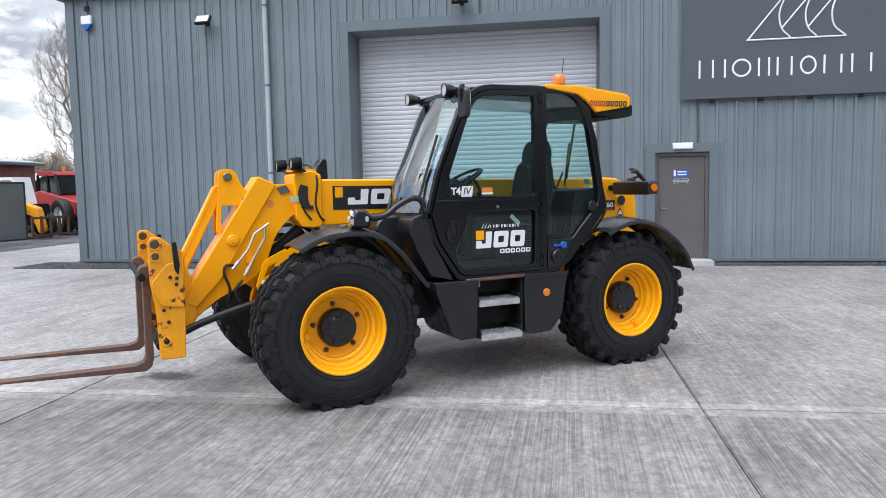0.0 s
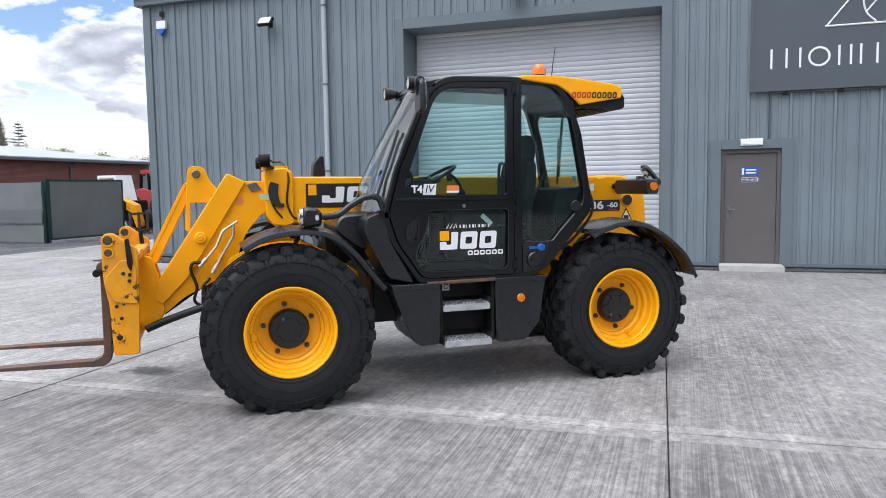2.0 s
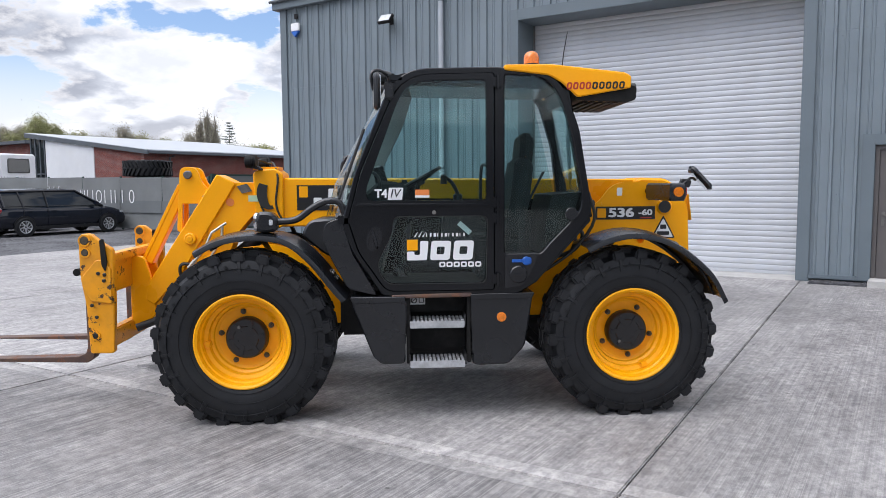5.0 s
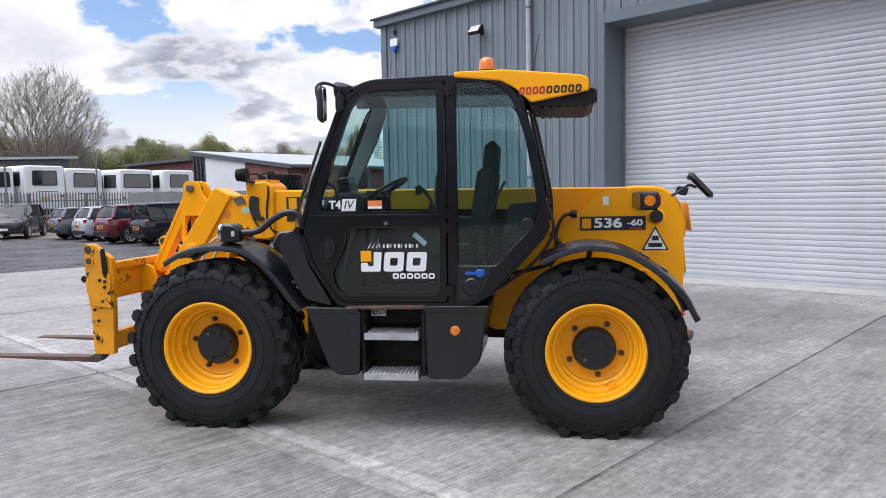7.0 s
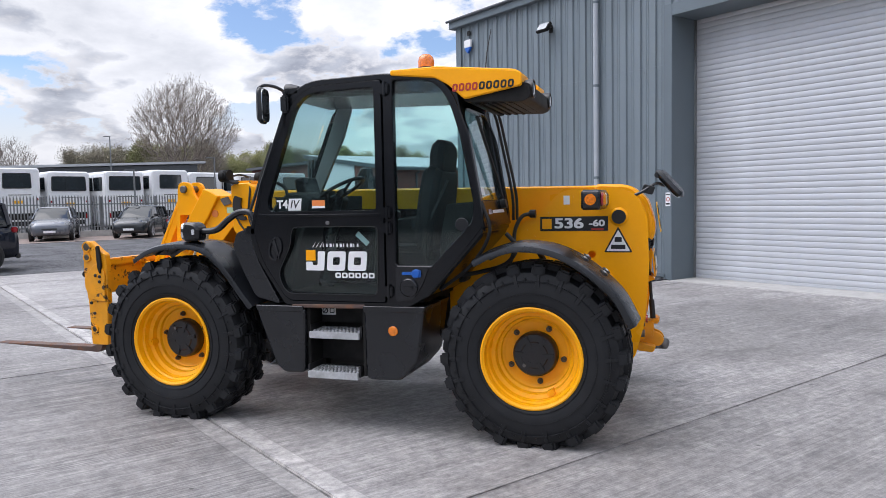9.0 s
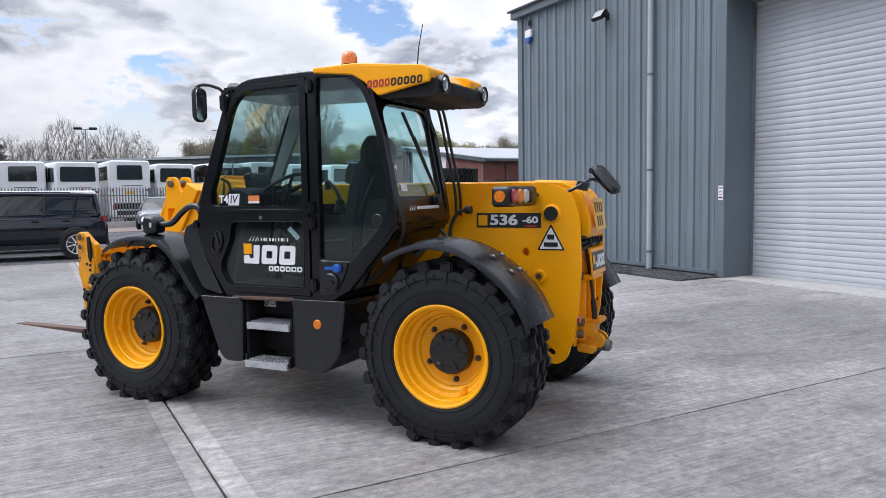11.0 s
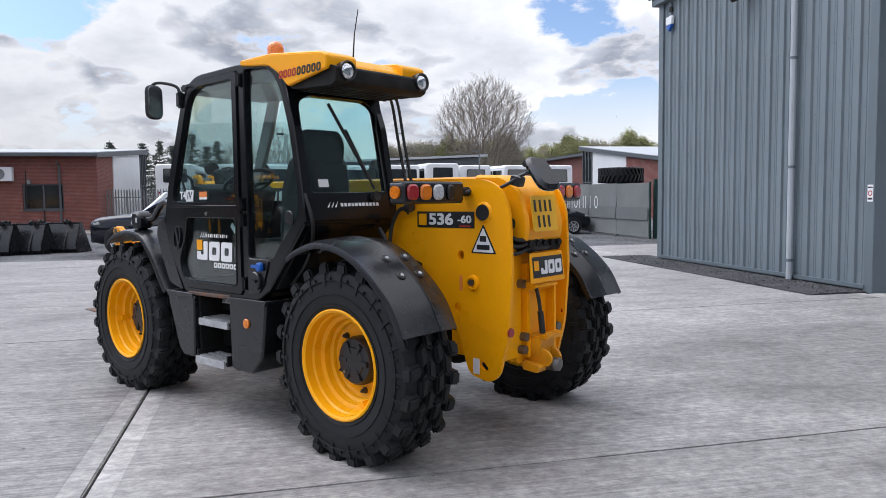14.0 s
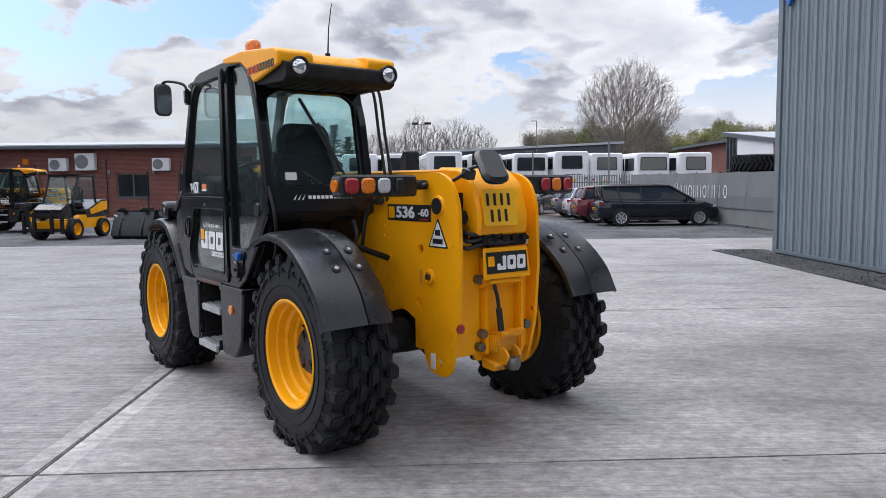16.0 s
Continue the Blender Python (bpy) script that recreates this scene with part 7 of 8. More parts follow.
    for s in (1, -1):
        side = lambda x, z, o=.004: (x, s * (half(z) + o), z)
        part("pillar", tube([side(fb[0] - .02, fb[1] + .02), side((fb[0] + ft[0]) / 2, (fb[1] + ft[1]) / 2), side(*ft), side(ft[0] - .45, H - .065), side(rt[0] + .35, H - .085 - drop), side(*rt)], .036, 8), paint, c)
        part("pillar", tube([side(rt[0], rt[1]), side((rt[0] + rb[0]) / 2 + .02, (rt[1] + rb[1]) / 2), side(rb[0] + .05, rb[1])], .055 if not estate else .045, 8), paint, c)
        for x0, x1, wd in ((mid + .02, mid - .02, .030), (tail + .62, tail + .50, .034)):
            part("pillar", tube([side(x0, belt, -.004), side(x1, H - .08 - drop, -.004)], wd, 6), M["ink"] if wd < .031 else paint, c)
        part("window_trim", tube([side(fb[0] - .06, belt + .03, .012), side(mid, belt + .045, .012), side(tail + .1, belt + .06, .012)], .010, 6), M["ink"], c)
        for x in (xr, xf):
            part("wheel_arch", disc((x, s * (W / 2 - .02) - .05, r + .02), r + .052, .10, "y", 32, .01), M["ink"], c)
            road_wheel(c, x, s * (W / 2 - .055), r, .21, 5)
        part("wing_mirror", moved(box(-.07, .07, -.11, .11, -.07, .07, .035), pose(L - hood - .30, s * (W / 2 + .05), belt + .10)), paint, c)
        part("head_light", moved(box(-.20, .05, -.13, .13, -.05, .06, .03), pose(L - .20, s * (W / 2 - .27), belt - .25, 0, 0, s * -32)), M["clearlens"], c)
        part("tail_light", moved(box(-.03, .12, -.09, .09, -.07, .07, .025), pose(.06, s * (W / 2 - .19), belt - .10, 0, 0, s * 16)), M["redlens"], c)
        for x in (mid, tail + .60, L - hood - .12):
            part("door_gap", box(x - .004, x + .004, s * (W / 2 - .012) - .006, s * (W / 2 - .012) + .016, low + .14, belt - .05), M["ink"], c)
        for x in (mid + .14, tail + .70):
            part("door_handle", box(x, x + .18, s * (W / 2 - .005) - .012, s * (W / 2 - .005) + .012, belt - .15, belt - .12, .006), paint, c)
        part("sill", box(xr + r, xf - r, s * (W / 2 - .03) - .03, s * (W / 2 - .03) + .03, low - .03, low + .09, .01), M["ink"], c)
    part("number_plate", box(-.02, .04, -.26, .26, .60, .71, .004), M["plate"], c, "yellow plate with a plain dark bar")
    part("plate_bar", box(-.024, -.02, -.2, .2, .625, .685), M["ink"], c)
    part("front_plate", box(L - .04, L + .015, -.26, .26, .40, .51, .004), M["white"], c)
    part("grille", box(L - .08, L + .006, -.36, .36, .54, .64, .02), M["ink"], c)
    part("bumper", box(-.02, .08, -W / 2 + .16, W / 2 - .16, .32, .46, .02), M["ink"], c)
    return c


suv = car("sport_utility_car", pose(-18.65, 5.45, 0, 0, 0, -90), CARS["navy"], 4.95, 1.98, 1.84, "dark navy sport utility car parked beside the yard", hood=1.45, rake=.95, tail=.25, r=.39, belt=1.17, low=.32, drop=.02, fall=.6)
for s in (1, -1):
    part("roof_rail", tube([(.9, s * .62, 1.81), (2.9, s * .62, 1.83)], .02, 6), M["ink"], suv)
car("estate_car", pose(-24.3, 13.75, 0, 0, 0, 90), CARS["navy"], 4.8, 1.84, 1.62, "near-black estate car parked on asphalt", hood=1.05, rake=.95, tail=.25, r=.31, estate=True)
car("small_crossover", pose(-26.9, 13.4, 0, 0, 0, 91), CARS["wine"], 4.15, 1.78, 1.57, "dark red crossover parked on asphalt", rake=.8, tail=.35, r=.34, belt=1.02)
car("hatchback", pose(-29.8, 13.5, 0, 0, 0, 89), CARS["silver"], 4.40, 1.80, 1.50, "pale silver hatchback parked on asphalt", rake=.9, tail=.4)
car("hatchback", pose(-32.7, 13.4, 0, 0, 0, 90), CARS["slate"], 4.35, 1.82, 1.47, "blue grey hatchback parked on asphalt", rake=.9, tail=.4)
car("crossover", pose(-38.9, 14.2, 0, 0, 0, -30), CARS["grey"], 4.5, 1.82, 1.66, "dark grey crossover parked nose out", rake=.8, tail=.35, r=.35, belt=1.05)
car("crossover", pose(-40.0, 9.6, 0, 0, 0, -14), CARS["slate"], 4.6, 1.88, 1.68, "grey crossover parked nose out before the fence", rake=.8, tail=.35, r=.35, belt=1.06)

van = thing("panel_van", pose(-22.0, 5.35, 0, 0, 0, -90) @ Matrix.Diagonal((1, 1, .96, 1)), "white panel van behind the dark car", "van")
part("body", plate(rounded([(0, .35), (.02, 1.85), (.1, 1.97), (3.2, 1.98), (4.0, 1.25), (4.7, 1.05), (4.85, .8), (4.85, .35)], .08), at=-.95, t=1.9, bev=.08), CARS["van"], van)
part("tail_light", box(-.02, .05, .80, .90, 1.0, 1.5, .01), M["redlens"], van)
part("rear_window", box(-.015, .03, -.7, .7, 1.25, 1.75, .02), M["darkglass"], van)
part("roof_lamp", box(.35, .45, -.35, -.15, 1.98, 2.03, .01), M["redlens"], van)
for s in (1, -1):
    for x_ in (.9, 3.9):
        road_wheel(van, x_, s * .82, .33, .22)


# coaches behind the palisade
def coach(m, H, label, rear=.82, red=False, windows=6):
    b = thing("coach", m, label, "coach", "parked coaches")
    W, L = 2.35, 9.5
    prof = rounded([(-W / 2, .45), (W / 2, .45), (W / 2, H - .12), (W / 2 - .12, H), (-W / 2 + .12, H), (-W / 2, H - .12)], .22)
    part("body", plate(prof, side="x", at=0, t=L, bev=.07), M["offwhite"], b)
    z0, z1 = H - 1.16, H - .34
    part("rear_window", plate(rounded([(-rear, z0 + .05), (rear, z0 + .05), (rear * .97, z1), (-rear * .97, z1)], .08), side="x", at=-.02, t=.05), M["coachglass"], b, "dark rear window")
    part("window_rim", plate(rounded([(-rear - .05, z0), (rear + .05, z0), (rear + .02, z1 + .05), (-rear - .02, z1 + .05)], .1), [rounded([(-rear, z0 + .05), (rear, z0 + .05), (rear * .97, z1), (-rear * .97, z1)], .08)], side="x", at=-.025, t=.03), M["ink"], b)
    for s in (1, -1):
        for i in range(windows):
            x0 = .45 + i * 1.42
            part("side_window", plate(rounded([(x0, z0), (x0 + 1.26, z0), (x0 + 1.26, z1), (x0, z1)], .06), at=s * W / 2 - .02, t=.04), M["coachglass"], b)
        part("tail_light", disc((-.03, s * .98, z0 - .62), .07, .05, "x", 14), M["redlens"], b)
        part("tail_light", box(-.03, .02, s * .92 - .1, s * .92 + .1, .95, 1.25, .02), M["redlens"], b)
        for x_ in (2.2, 7.4):
            road_wheel(b, x_, s * 1.02, .46, .28, 6)
    part("skirt_panel", box(-.02, .04, -.95, .95, .95, 1.35, .02), M["redpaint"] if red else M["dull"], b)
    part("number_plate", box(-.04, -.01, -.27, .27, z0 - .85, z0 - .68, .004), M["plate"], b)
    part("vent_grille", box(-.03, .02, -.8, .8, .62, .88, .02), M["ink"], b)
    part("stripe", box(-.012, .02, -.7, .45, z0 - .38, z0 - .34), M["ink"], b)
    return b


for k, (y_, H_, a_, lb) in enumerate(((-.7, 3.85, 0, "white coach with a dark rear window"), (2.35, 3.85, 2, "white coach with rounded corners"), (5.2, 3.80, 14, "white coach with a wide dark rear window and red skirt"), (8.0, 3.9, 6, "white coach, tall and plain"), (10.75, 3.75, 9, "white coach with a broad rear window"),
                                      (13.7, 3.75, 11, "white coach with a broad rear window"), (16.4, 3.85, 10, "white coach with a small high rear window"), (18.9, 3.75, 12, "white coach with a small high rear window"), (21.8, 3.7, 12, "white coach with a broad rear window"), (24.6, 3.7, 10, "white minicoach with a small rear window"))):
    coach(pose(-43.2 - (.8 if k % 3 == 1 else 0), y_, 0, 0, 0, 180 + a_), H_, lb, .92 if k in (2, 4, 5, 8) else .68, k == 2)

# second telehandler of the same kind, and a compact one
t2 = copy_thing(tele, pose(-24.6, -8.0, 0, 0, 0, -92))
tagged(t2, "yellow and black telehandler parked on the asphalt by the brick office")


def small_wheel(parent, x, y, r, w):
    s = 1 if y > 0 else -1
    o = part("wheel", moved(lathe([(r * .6, .45), (r * .55, .3), (r * .5, .1), (.06, .12), (.05, .3), (0, .3)], 24), Matrix.Diagonal((1, w, 1, 1))), M["rim"], parent)
    o.matrix_basis = pose(x, y, r, 0, 0, 0 if s > 0 else 180)
    part("tyre", moved(lathe([(r * .6, .46), (r * .66, .5), (r - .03, .5), (r, .4), (r, -.4), (r - .03, -.5), (r * .55, -.5)], 28), Matrix.Diagonal((1, w, 1, 1))), M["rubber"], o)


ct = thing("compact_loader", pose(-20.95, -5.1, -.03, 0, 0, -7), "compact yellow and black forklift loader on asphalt", "forklift")
part("chassis", plate(rounded([(-.45, .35), (1.9, .35), (2.0, .62), (1.2, .66), (1.1, .80), (-.3, .80), (-.5, .6)], .04), at=-.55, t=1.1, bev=.02), M["yellow"], ct)
part("engine_cover", plate(rounded([(-.55, .70), (.75, .68), (.75, .98), (.55, 1.02), (-.15, 1.30), (-.55, 1.32)], .06), at=-.56, t=1.12, bev=.03), M["black"], ct)
for s in (1, -1):
    part("side_panel", plate(rounded([(-.5, .95), (.5, .80), (.55, .95), (-.1, 1.22), (-.5, 1.26)], .03), at=s * .565 - .01, t=.02), M["yellow"], ct, "yellow side panel")
    for pts in (((1.35, .8), (1.45, 1.2), (1.05, 2.12)), ((.12, 1.2), (.2, 2.12)), ((1.05, 2.12), (.2, 2.12))):
        part("cab_post", tube([(x_, s * .52, z_) for x_, z_ in pts], .04, 8), M["frame"], ct)
    part("cab_pane", plate([(.2, 1.25), (1.38, 1.2), (1.04, 2.08), (.24, 2.08)], at=s * .52 - .003, t=.006), M["glass"], ct)
    small_wheel(ct, 1.55, s * .60, .35, .30)
    small_wheel(ct, -.12, s * .58, .33, .26)
part("cab_roof", box(.12, 1.15, -.56, .56, 2.10, 2.17, .03), M["frame"], ct)
part("windscreen", moved(box(-.003, .003, -.48, .48, 0, .98), pose(1.45, 0, 1.2, 0, -24)), M["glass"], ct)
part("seat", joined(box(.35, .75, -.22, .22, 1.05, 1.2, .04), box(.3, .42, -.22, .22, 1.15, 1.75, .05)), M["fabric"], ct)
part("steering_wheel", moved(tube([(.17 * math.cos(a), .17 * math.sin(a), 0) for a in [k * math.pi / 10 for k in range(21)]], .014, 6, False), pose(1.05, 0, 1.45, 0, 35)), M["hub"], ct)
part("nose", plate(rounded([(1.35, .7), (1.9, .7), (2.05, 1.0), (1.7, 1.18), (1.4, 1.2)], .05), at=-.5, t=1.0, bev=.03), M["black"], ct)
part("boom", joined(plate([(1.0, 1.0), (2.2, .98), (2.2, 1.24), (1.0, 1.26)], at=-.85, t=.25, bev=.02)), M["black"], ct)
part("fork_carriage", joined(*[box(2.2, 2.28, -.7, .7, z_, z_ + .1, .01) for z_ in (.30, .78)], *[box(2.2, 2.3, y_ - .05, y_ + .05, .22, .92, .01) for y_ in (-.66, -.3, .3, .66)]), M["dull"], ct)

# stored buckets
def bucket(m, wdt, label):
    b = thing("loader_bucket", m, label, "bucket", "stored buckets")
    prof = [(0.30, .92), (.05, .35), (.0, .12), (.10, .0), (.95, .0), (.95, .02), (.13, .035), (.05, .13), (.09, .34), (.34, .92)]
    part("shell", plate(prof, at=-wdt / 2, t=wdt), M["black"], b)
    for s in (-1, 1):
        part("side_plate", plate([(.30, .92), (.05, .35), (.0, .12), (.10, .0), (.95, .0), (.45, .92)], at=s * wdt / 2 - (.02 if s > 0 else 0), t=.02), M["black"], b)
    part("top_rail", box(.28, .46, -wdt / 2, wdt / 2, .90, .95, .01), M["black"], b)
    for s in (-1, 1):
        part("hook", plate(rounded([(.30, .9), (.12, .88), (.05, .98), (.14, 1.06), (.24, 1.0), (.34, 1.04), (.42, .95)], .03), at=s * wdt * .28, t=.05), M["dull"], b)
        part("rib", plate([(.22, .75), (-.02, .3), (-.06, .1), (.02, .1), (.06, .3)], at=s * wdt * .28, t=.05), M["black"], b)
    part("label", moved(box(-.06, .06, -.002, .002, -.03, .03), pose(.02, wdt * .36, .78, 0, -20, 90)), M["white"], b)
    return b


bucket(pose(-19.15, -2.75, -.03, 0, 0, 166), 1.5, "large black loader bucket standing on asphalt")
bucket(pose(-19.45, -1.95, -.03, 0, 0, 164), 1.5, "black loader bucket nested beside the first")
bucket(pose(-19.9, -1.1, -.03, 0, 0, 165), 1.5, "black loader bucket at the end of the row")

# red tractor and worn yellow loader beyond the gate
tr = thing("red_tractor", pose(-21.5, 28.1, 0, 0, 0, -28) @ Matrix.Diagonal((1.22, 1.22, 1.22, 1)), "faded red telescopic loader parked beyond the gate", "tractor")
part("body", plate(rounded([(-1.6, .75), (1.9, .65), (2.0, 1.1), (.4, 1.35), (-.6, 1.5), (-1.7, 1.35)], .08), at=-.75, t=1.5, bev=.05), M["redpaint"], tr)
part("cab_roof", plate(rounded([(-.9, 2.02), (.55, 2.0), (.45, 2.14), (-.8, 2.18)], .05), at=-.7, t=1.2, bev=.04), M["redpaint"], tr)
for s in (-.68, .48):
    for pts in (((.75, 1.3), (.5, 2.05)), ((-.9, 1.4), (-.85, 2.05)), ((-.1, 1.35), (-.12, 2.05))):
        part("cab_post", tube([(x_, s, z_) for x_, z_ in pts], .045, 8), M["frame"], tr)
part("cab_glass", box(-.85, .55, -.66, .46, 1.35, 2.0, .05), M["darkglass"], tr)
for x_, y_ in ((1.25, .85), (1.25, -.85), (-1.2, .85), (-1.2, -.85)):
    w_ = part("wheel", moved(lathe([(.34, .15), (.3, .05), (.1, .06), (0, .1)], 24), pose(0, 0, 0)), M["offwhite"], tr)
    w_.matrix_basis = pose(x_, y_, .6, 0, 0, 0 if y_ > 0 else 180)
    part("tyre", lathe([(.33, .17), (.42, .2), (.55, .19), (.6, .12), (.6, -.12), (.55, -.19), (.33, -.2)], 32), M["rubber"], w_)
part("beacon", disc((-.3, 0, 2.17), .06, .14, "z", 14, .03), M["amber"], tr)
part("fender", plate(rounded([(.55, 1.1), (.9, 1.32), (1.6, 1.32), (1.95, 1.05), (1.9, .98), (1.55, 1.22), (.95, 1.22), (.62, 1.05)], .03), at=.62, t=.4), M["black"], tr)
yl = thing("worn_loader", pose(-20.8, 24.4, 0, 0, 0, -10), "worn yellow loader with a front fork frame beyond the gate", "loader")
part("boom", plate(rounded([(-2.6, 2.05), (-.2, 1.55), (1.1, 1.15), (1.35, .3), (1.15, .2), (.85, .85), (-.4, 1.2), (-2.6, 1.75)], .06), at=-.3, t=.3, bev=.02), M["yellow_worn"], yl)
part("cab_frame", plate([(-1.6, 1.3), (-.2, 1.3), (-.5, 2.35), (-1.6, 2.35)], [[(-1.5, 1.4), (-.36, 1.4), (-.56, 2.24), (-1.5, 2.24)]], at=.1, t=.8), M["offwhite"], yl)
part("chassis", box(-2.4, .6, -.6, .8, .5, 1.3, .05), M["dull"], yl)
part("fork_frame", joined(*[box(1.4, 1.5, y_ - .04, y_ + .04, .05, .85, .01) for y_ in (-.8, -.4, 0, .4, .8)], *[box(1.4, 1.48, -.85, .85, z_, z_ + .08, .01) for z_ in (.1, .75)]), M["fork"], yl)
for x_, y_ in ((.3, .75), (.3, -.75), (-2.0, .75), (-2.0, -.75)):
    small_wheel(yl, x_, y_, .5, .35)

# tyres laid on the bank behind the banner fence
tb = mesh_of(joined(lathe([(.55, .3), (.62, .34), (.85, .33), (.9, .25), (.9, -.25), (.85, -.33), (.62, -.34), (.55, -.3)], 40, "z"), *[moved(box(.82, .97, -.05, .05, -.02, .34, .01), pose(0, 0, 0, 0, 0, 12 * i) @ pose(0, 0, 0, 28)) for i in range(30)], *[moved(box(.82, .97, -.05, .05, -.34, .02, .01), pose(0, 0, 0, 0, 0, 12 * i + 6) @ pose(0, 0, 0, -28)) for i in range(30)]), "farm_tyre", M["rubber"])
for k, (x_, y_, z_) in enumerate(((-24.7, 20.4, 2.42), (-24.5, 20.5, 1.73), (-24.8, 20.3, 1.04), (-24.6, 20.4, .35))):
    tagged(new("farm_tyre", tb), "large worn tractor tyre in a flat stack", "tyre", "stacked tyres").matrix_basis = pose(x_, y_, z_, 0, 0, 40 * k)

# lamp posts
def lamp_post(x, y, h, kind, label):
    p = thing("lamp_post", pose(x, y, 0), label, "lamp post")
    part("pole", tube([(0, 0, 0), (0, 0, h)], [.06, .045], 8), M["galvfence"], p)
    if kind == "twin":
        for s in (-1, 1):
            part("lamp_head", moved(box(-.18, .18, -.3, .3, -.07, .07, .03), pose(0, s * .55, h + .1, 0, 20, 0)), M["dull"], p)
        part("cross_arm", box(-.04, .04, -.6, .6, h - .02, h + .04), M["galvfence"], p)
    else:
        part("lamp_head", box(-.08, .08, -.5, .05, h - .02, h + .05, .02), M["galvfence"], p)


lamp_post(-60, 6.2, 7.1, "twin", "tall lamp post with two floodlights")
lamp_post(-60, 16.4, 7.3, "single", "slim street lamp post behind the coaches")
lamp_post(-39.3, 17.9, 4.4, "single", "short lamp post by the fence")
lamp_post(-38.7, 13.2, 3.6, "single", "slim post beside parked cars")


# ---- trees ----
def branch_mesh(segs, sides=4):
    """Tapered tubes from (a, b, ra, rb) segments, as vertex and face lists."""
    V, F = [], []
    for a, b, ra, rb in segs:
        d = (b - a)
        if d.length < 1e-4:
            continue
        d.normalize()
        u = d.orthogonal().normalized()
        w = d.cross(u)
        n = sides if ra > .03 else 3
        i0 = len(V)
        for p, r in ((a, ra), (b, rb)):
            for k in range(n):
                t = 2 * math.pi * k / n
                V.append(tuple(p + (u * math.cos(t) + w * math.sin(t)) * r))
        for k in range(n):
            F.append((i0 + k, i0 + (k + 1) % n, i0 + n + (k + 1) % n, i0 + n + k))
    return V, F


def raw_mesh(name, V, F, mat):
    me = bpy.data.meshes.new(name)
    me.from_pydata(V, [], F)
    me.materials.append(mat)
    return me


def leaf_quads(points, size, rng, squash=1.0):
    V, F = [], []
    for p in points:
        a = Vector((rng.uniform(-1, 1), rng.uniform(-1, 1), rng.uniform(-1, 1))).normalized()
        b = a.orthogonal().normalized()
        s = size * rng.uniform(.5, 1.3)
        i = len(V)
        V += [tuple(p + a * s), tuple(p + b * s * .6), tuple(p - a * s), tuple(p - b * s * .6)]
        F.append((i, i + 1, i + 2, i + 3))
    return V, F


def grow(rng, height, spread, stems=1, depth=5, lean=.0, up=.35, first=.25, thick=.3, fill=1.0):
    """Branch segments of a bare broadleaf crown, and its twig ends."""
    segs, tips = [], []

    def limb(p, d, length, r, level):
        n = 3 if level < 3 else 2
        q = p
        for i in range(n):
            d2 = (d + Vector((rng.gauss(0, .13), rng.gauss(0, .13), rng.gauss(0, .07) + up * .15))).normalized()
            e = q + d2 * length / n
            r1 = r * (1 - .3 * (i + 1) / n)
            segs.append((q.copy(), e.copy(), r * (1 - .3 * i / n), r1))
            if level < depth and (i > 0 or level > 0):
                for _ in range(2 if level < depth - 1 else 3):
                    ang = rng.uniform(.35, .85)
                    axis = d2.orthogonal().normalized()
                    axis.rotate(Matrix.Rotation(rng.uniform(0, 2 * math.pi), 3, d2))
                    nd = d2.copy()
                    nd.rotate(Matrix.Rotation(ang, 3, axis))
                    nd = (nd + Vector((0, 0, up))).normalized()
                    limb(e, nd, length * rng.uniform(.55, .75), r1 * .55, level + 1)
            q, d = e, d2
        if level >= depth - 1:
            tips.append(q.copy())
    for s in range(stems):
        a = 2 * math.pi * s / stems + rng.uniform(-.3, .3)
        d = Vector((math.cos(a) * lean, math.sin(a) * lean, 1)).normalized()
        limb(Vector((math.cos(a) * .4 * (stems > 1), math.sin(a) * .4 * (stems > 1), 0)), d, height * first * rng.uniform(.9, 1.1), thick, 0)
    top = max(t.z for t in tips) or 1
    k = height / top
    wide = max(math.hypot(t.x, t.y) for t in tips) or 1
    kx = spread / wide
    def fix(v):                     # fills the crown out to its edge
        rr = math.hypot(v.x, v.y)
        g = kx * (max(rr, 1e-3) / wide) ** (fill - 1)
        g = min(g, k * 2.2) if rr < wide * .25 else g
        return Vector((v.x * g, v.y * g, v.z * k))
    return [(fix(a), fix(b), ra, rb) for a, b, ra, rb in segs], [fix(t) for t in tips]


def bare_tree(name, m, seed, height, spread, label, stems=1, depth=5, leaf="bud", leaf_n=1.0, leaf_size=.14, lean=.25, up=.3, thick=.3, first=.3, fill=1.0):
    rng = random.Random(seed)
    segs, tips = grow(rng, height, spread, stems, depth, lean, up, first, thick, fill)
    t = thing(name, m, label, "tree")
    main = [s for s in segs if s[2] > .07]
    fine = [s for s in segs if s[2] <= .07]
    for nm, ss in (("trunk", main), ("branchwork", [(a, b, max(ra, .013), max(rb, .009)) for a, b, ra, rb in fine])):
        V, F = branch_mesh(ss, 7 if nm == "trunk" else 3)
        o = new(nm, raw_mesh(nm, V, F, M["bark"]))
        o.parent = t
    pts = [p + Vector((rng.gauss(0, .35), rng.gauss(0, .35), rng.gauss(0, .35))) for p in tips for _ in range(int(leaf_n))]
    V, F = leaf_quads(pts, leaf_size, rng)
    o = new("crown", raw_mesh("crown", V, F, M[leaf]))
    o.parent = t
    return t


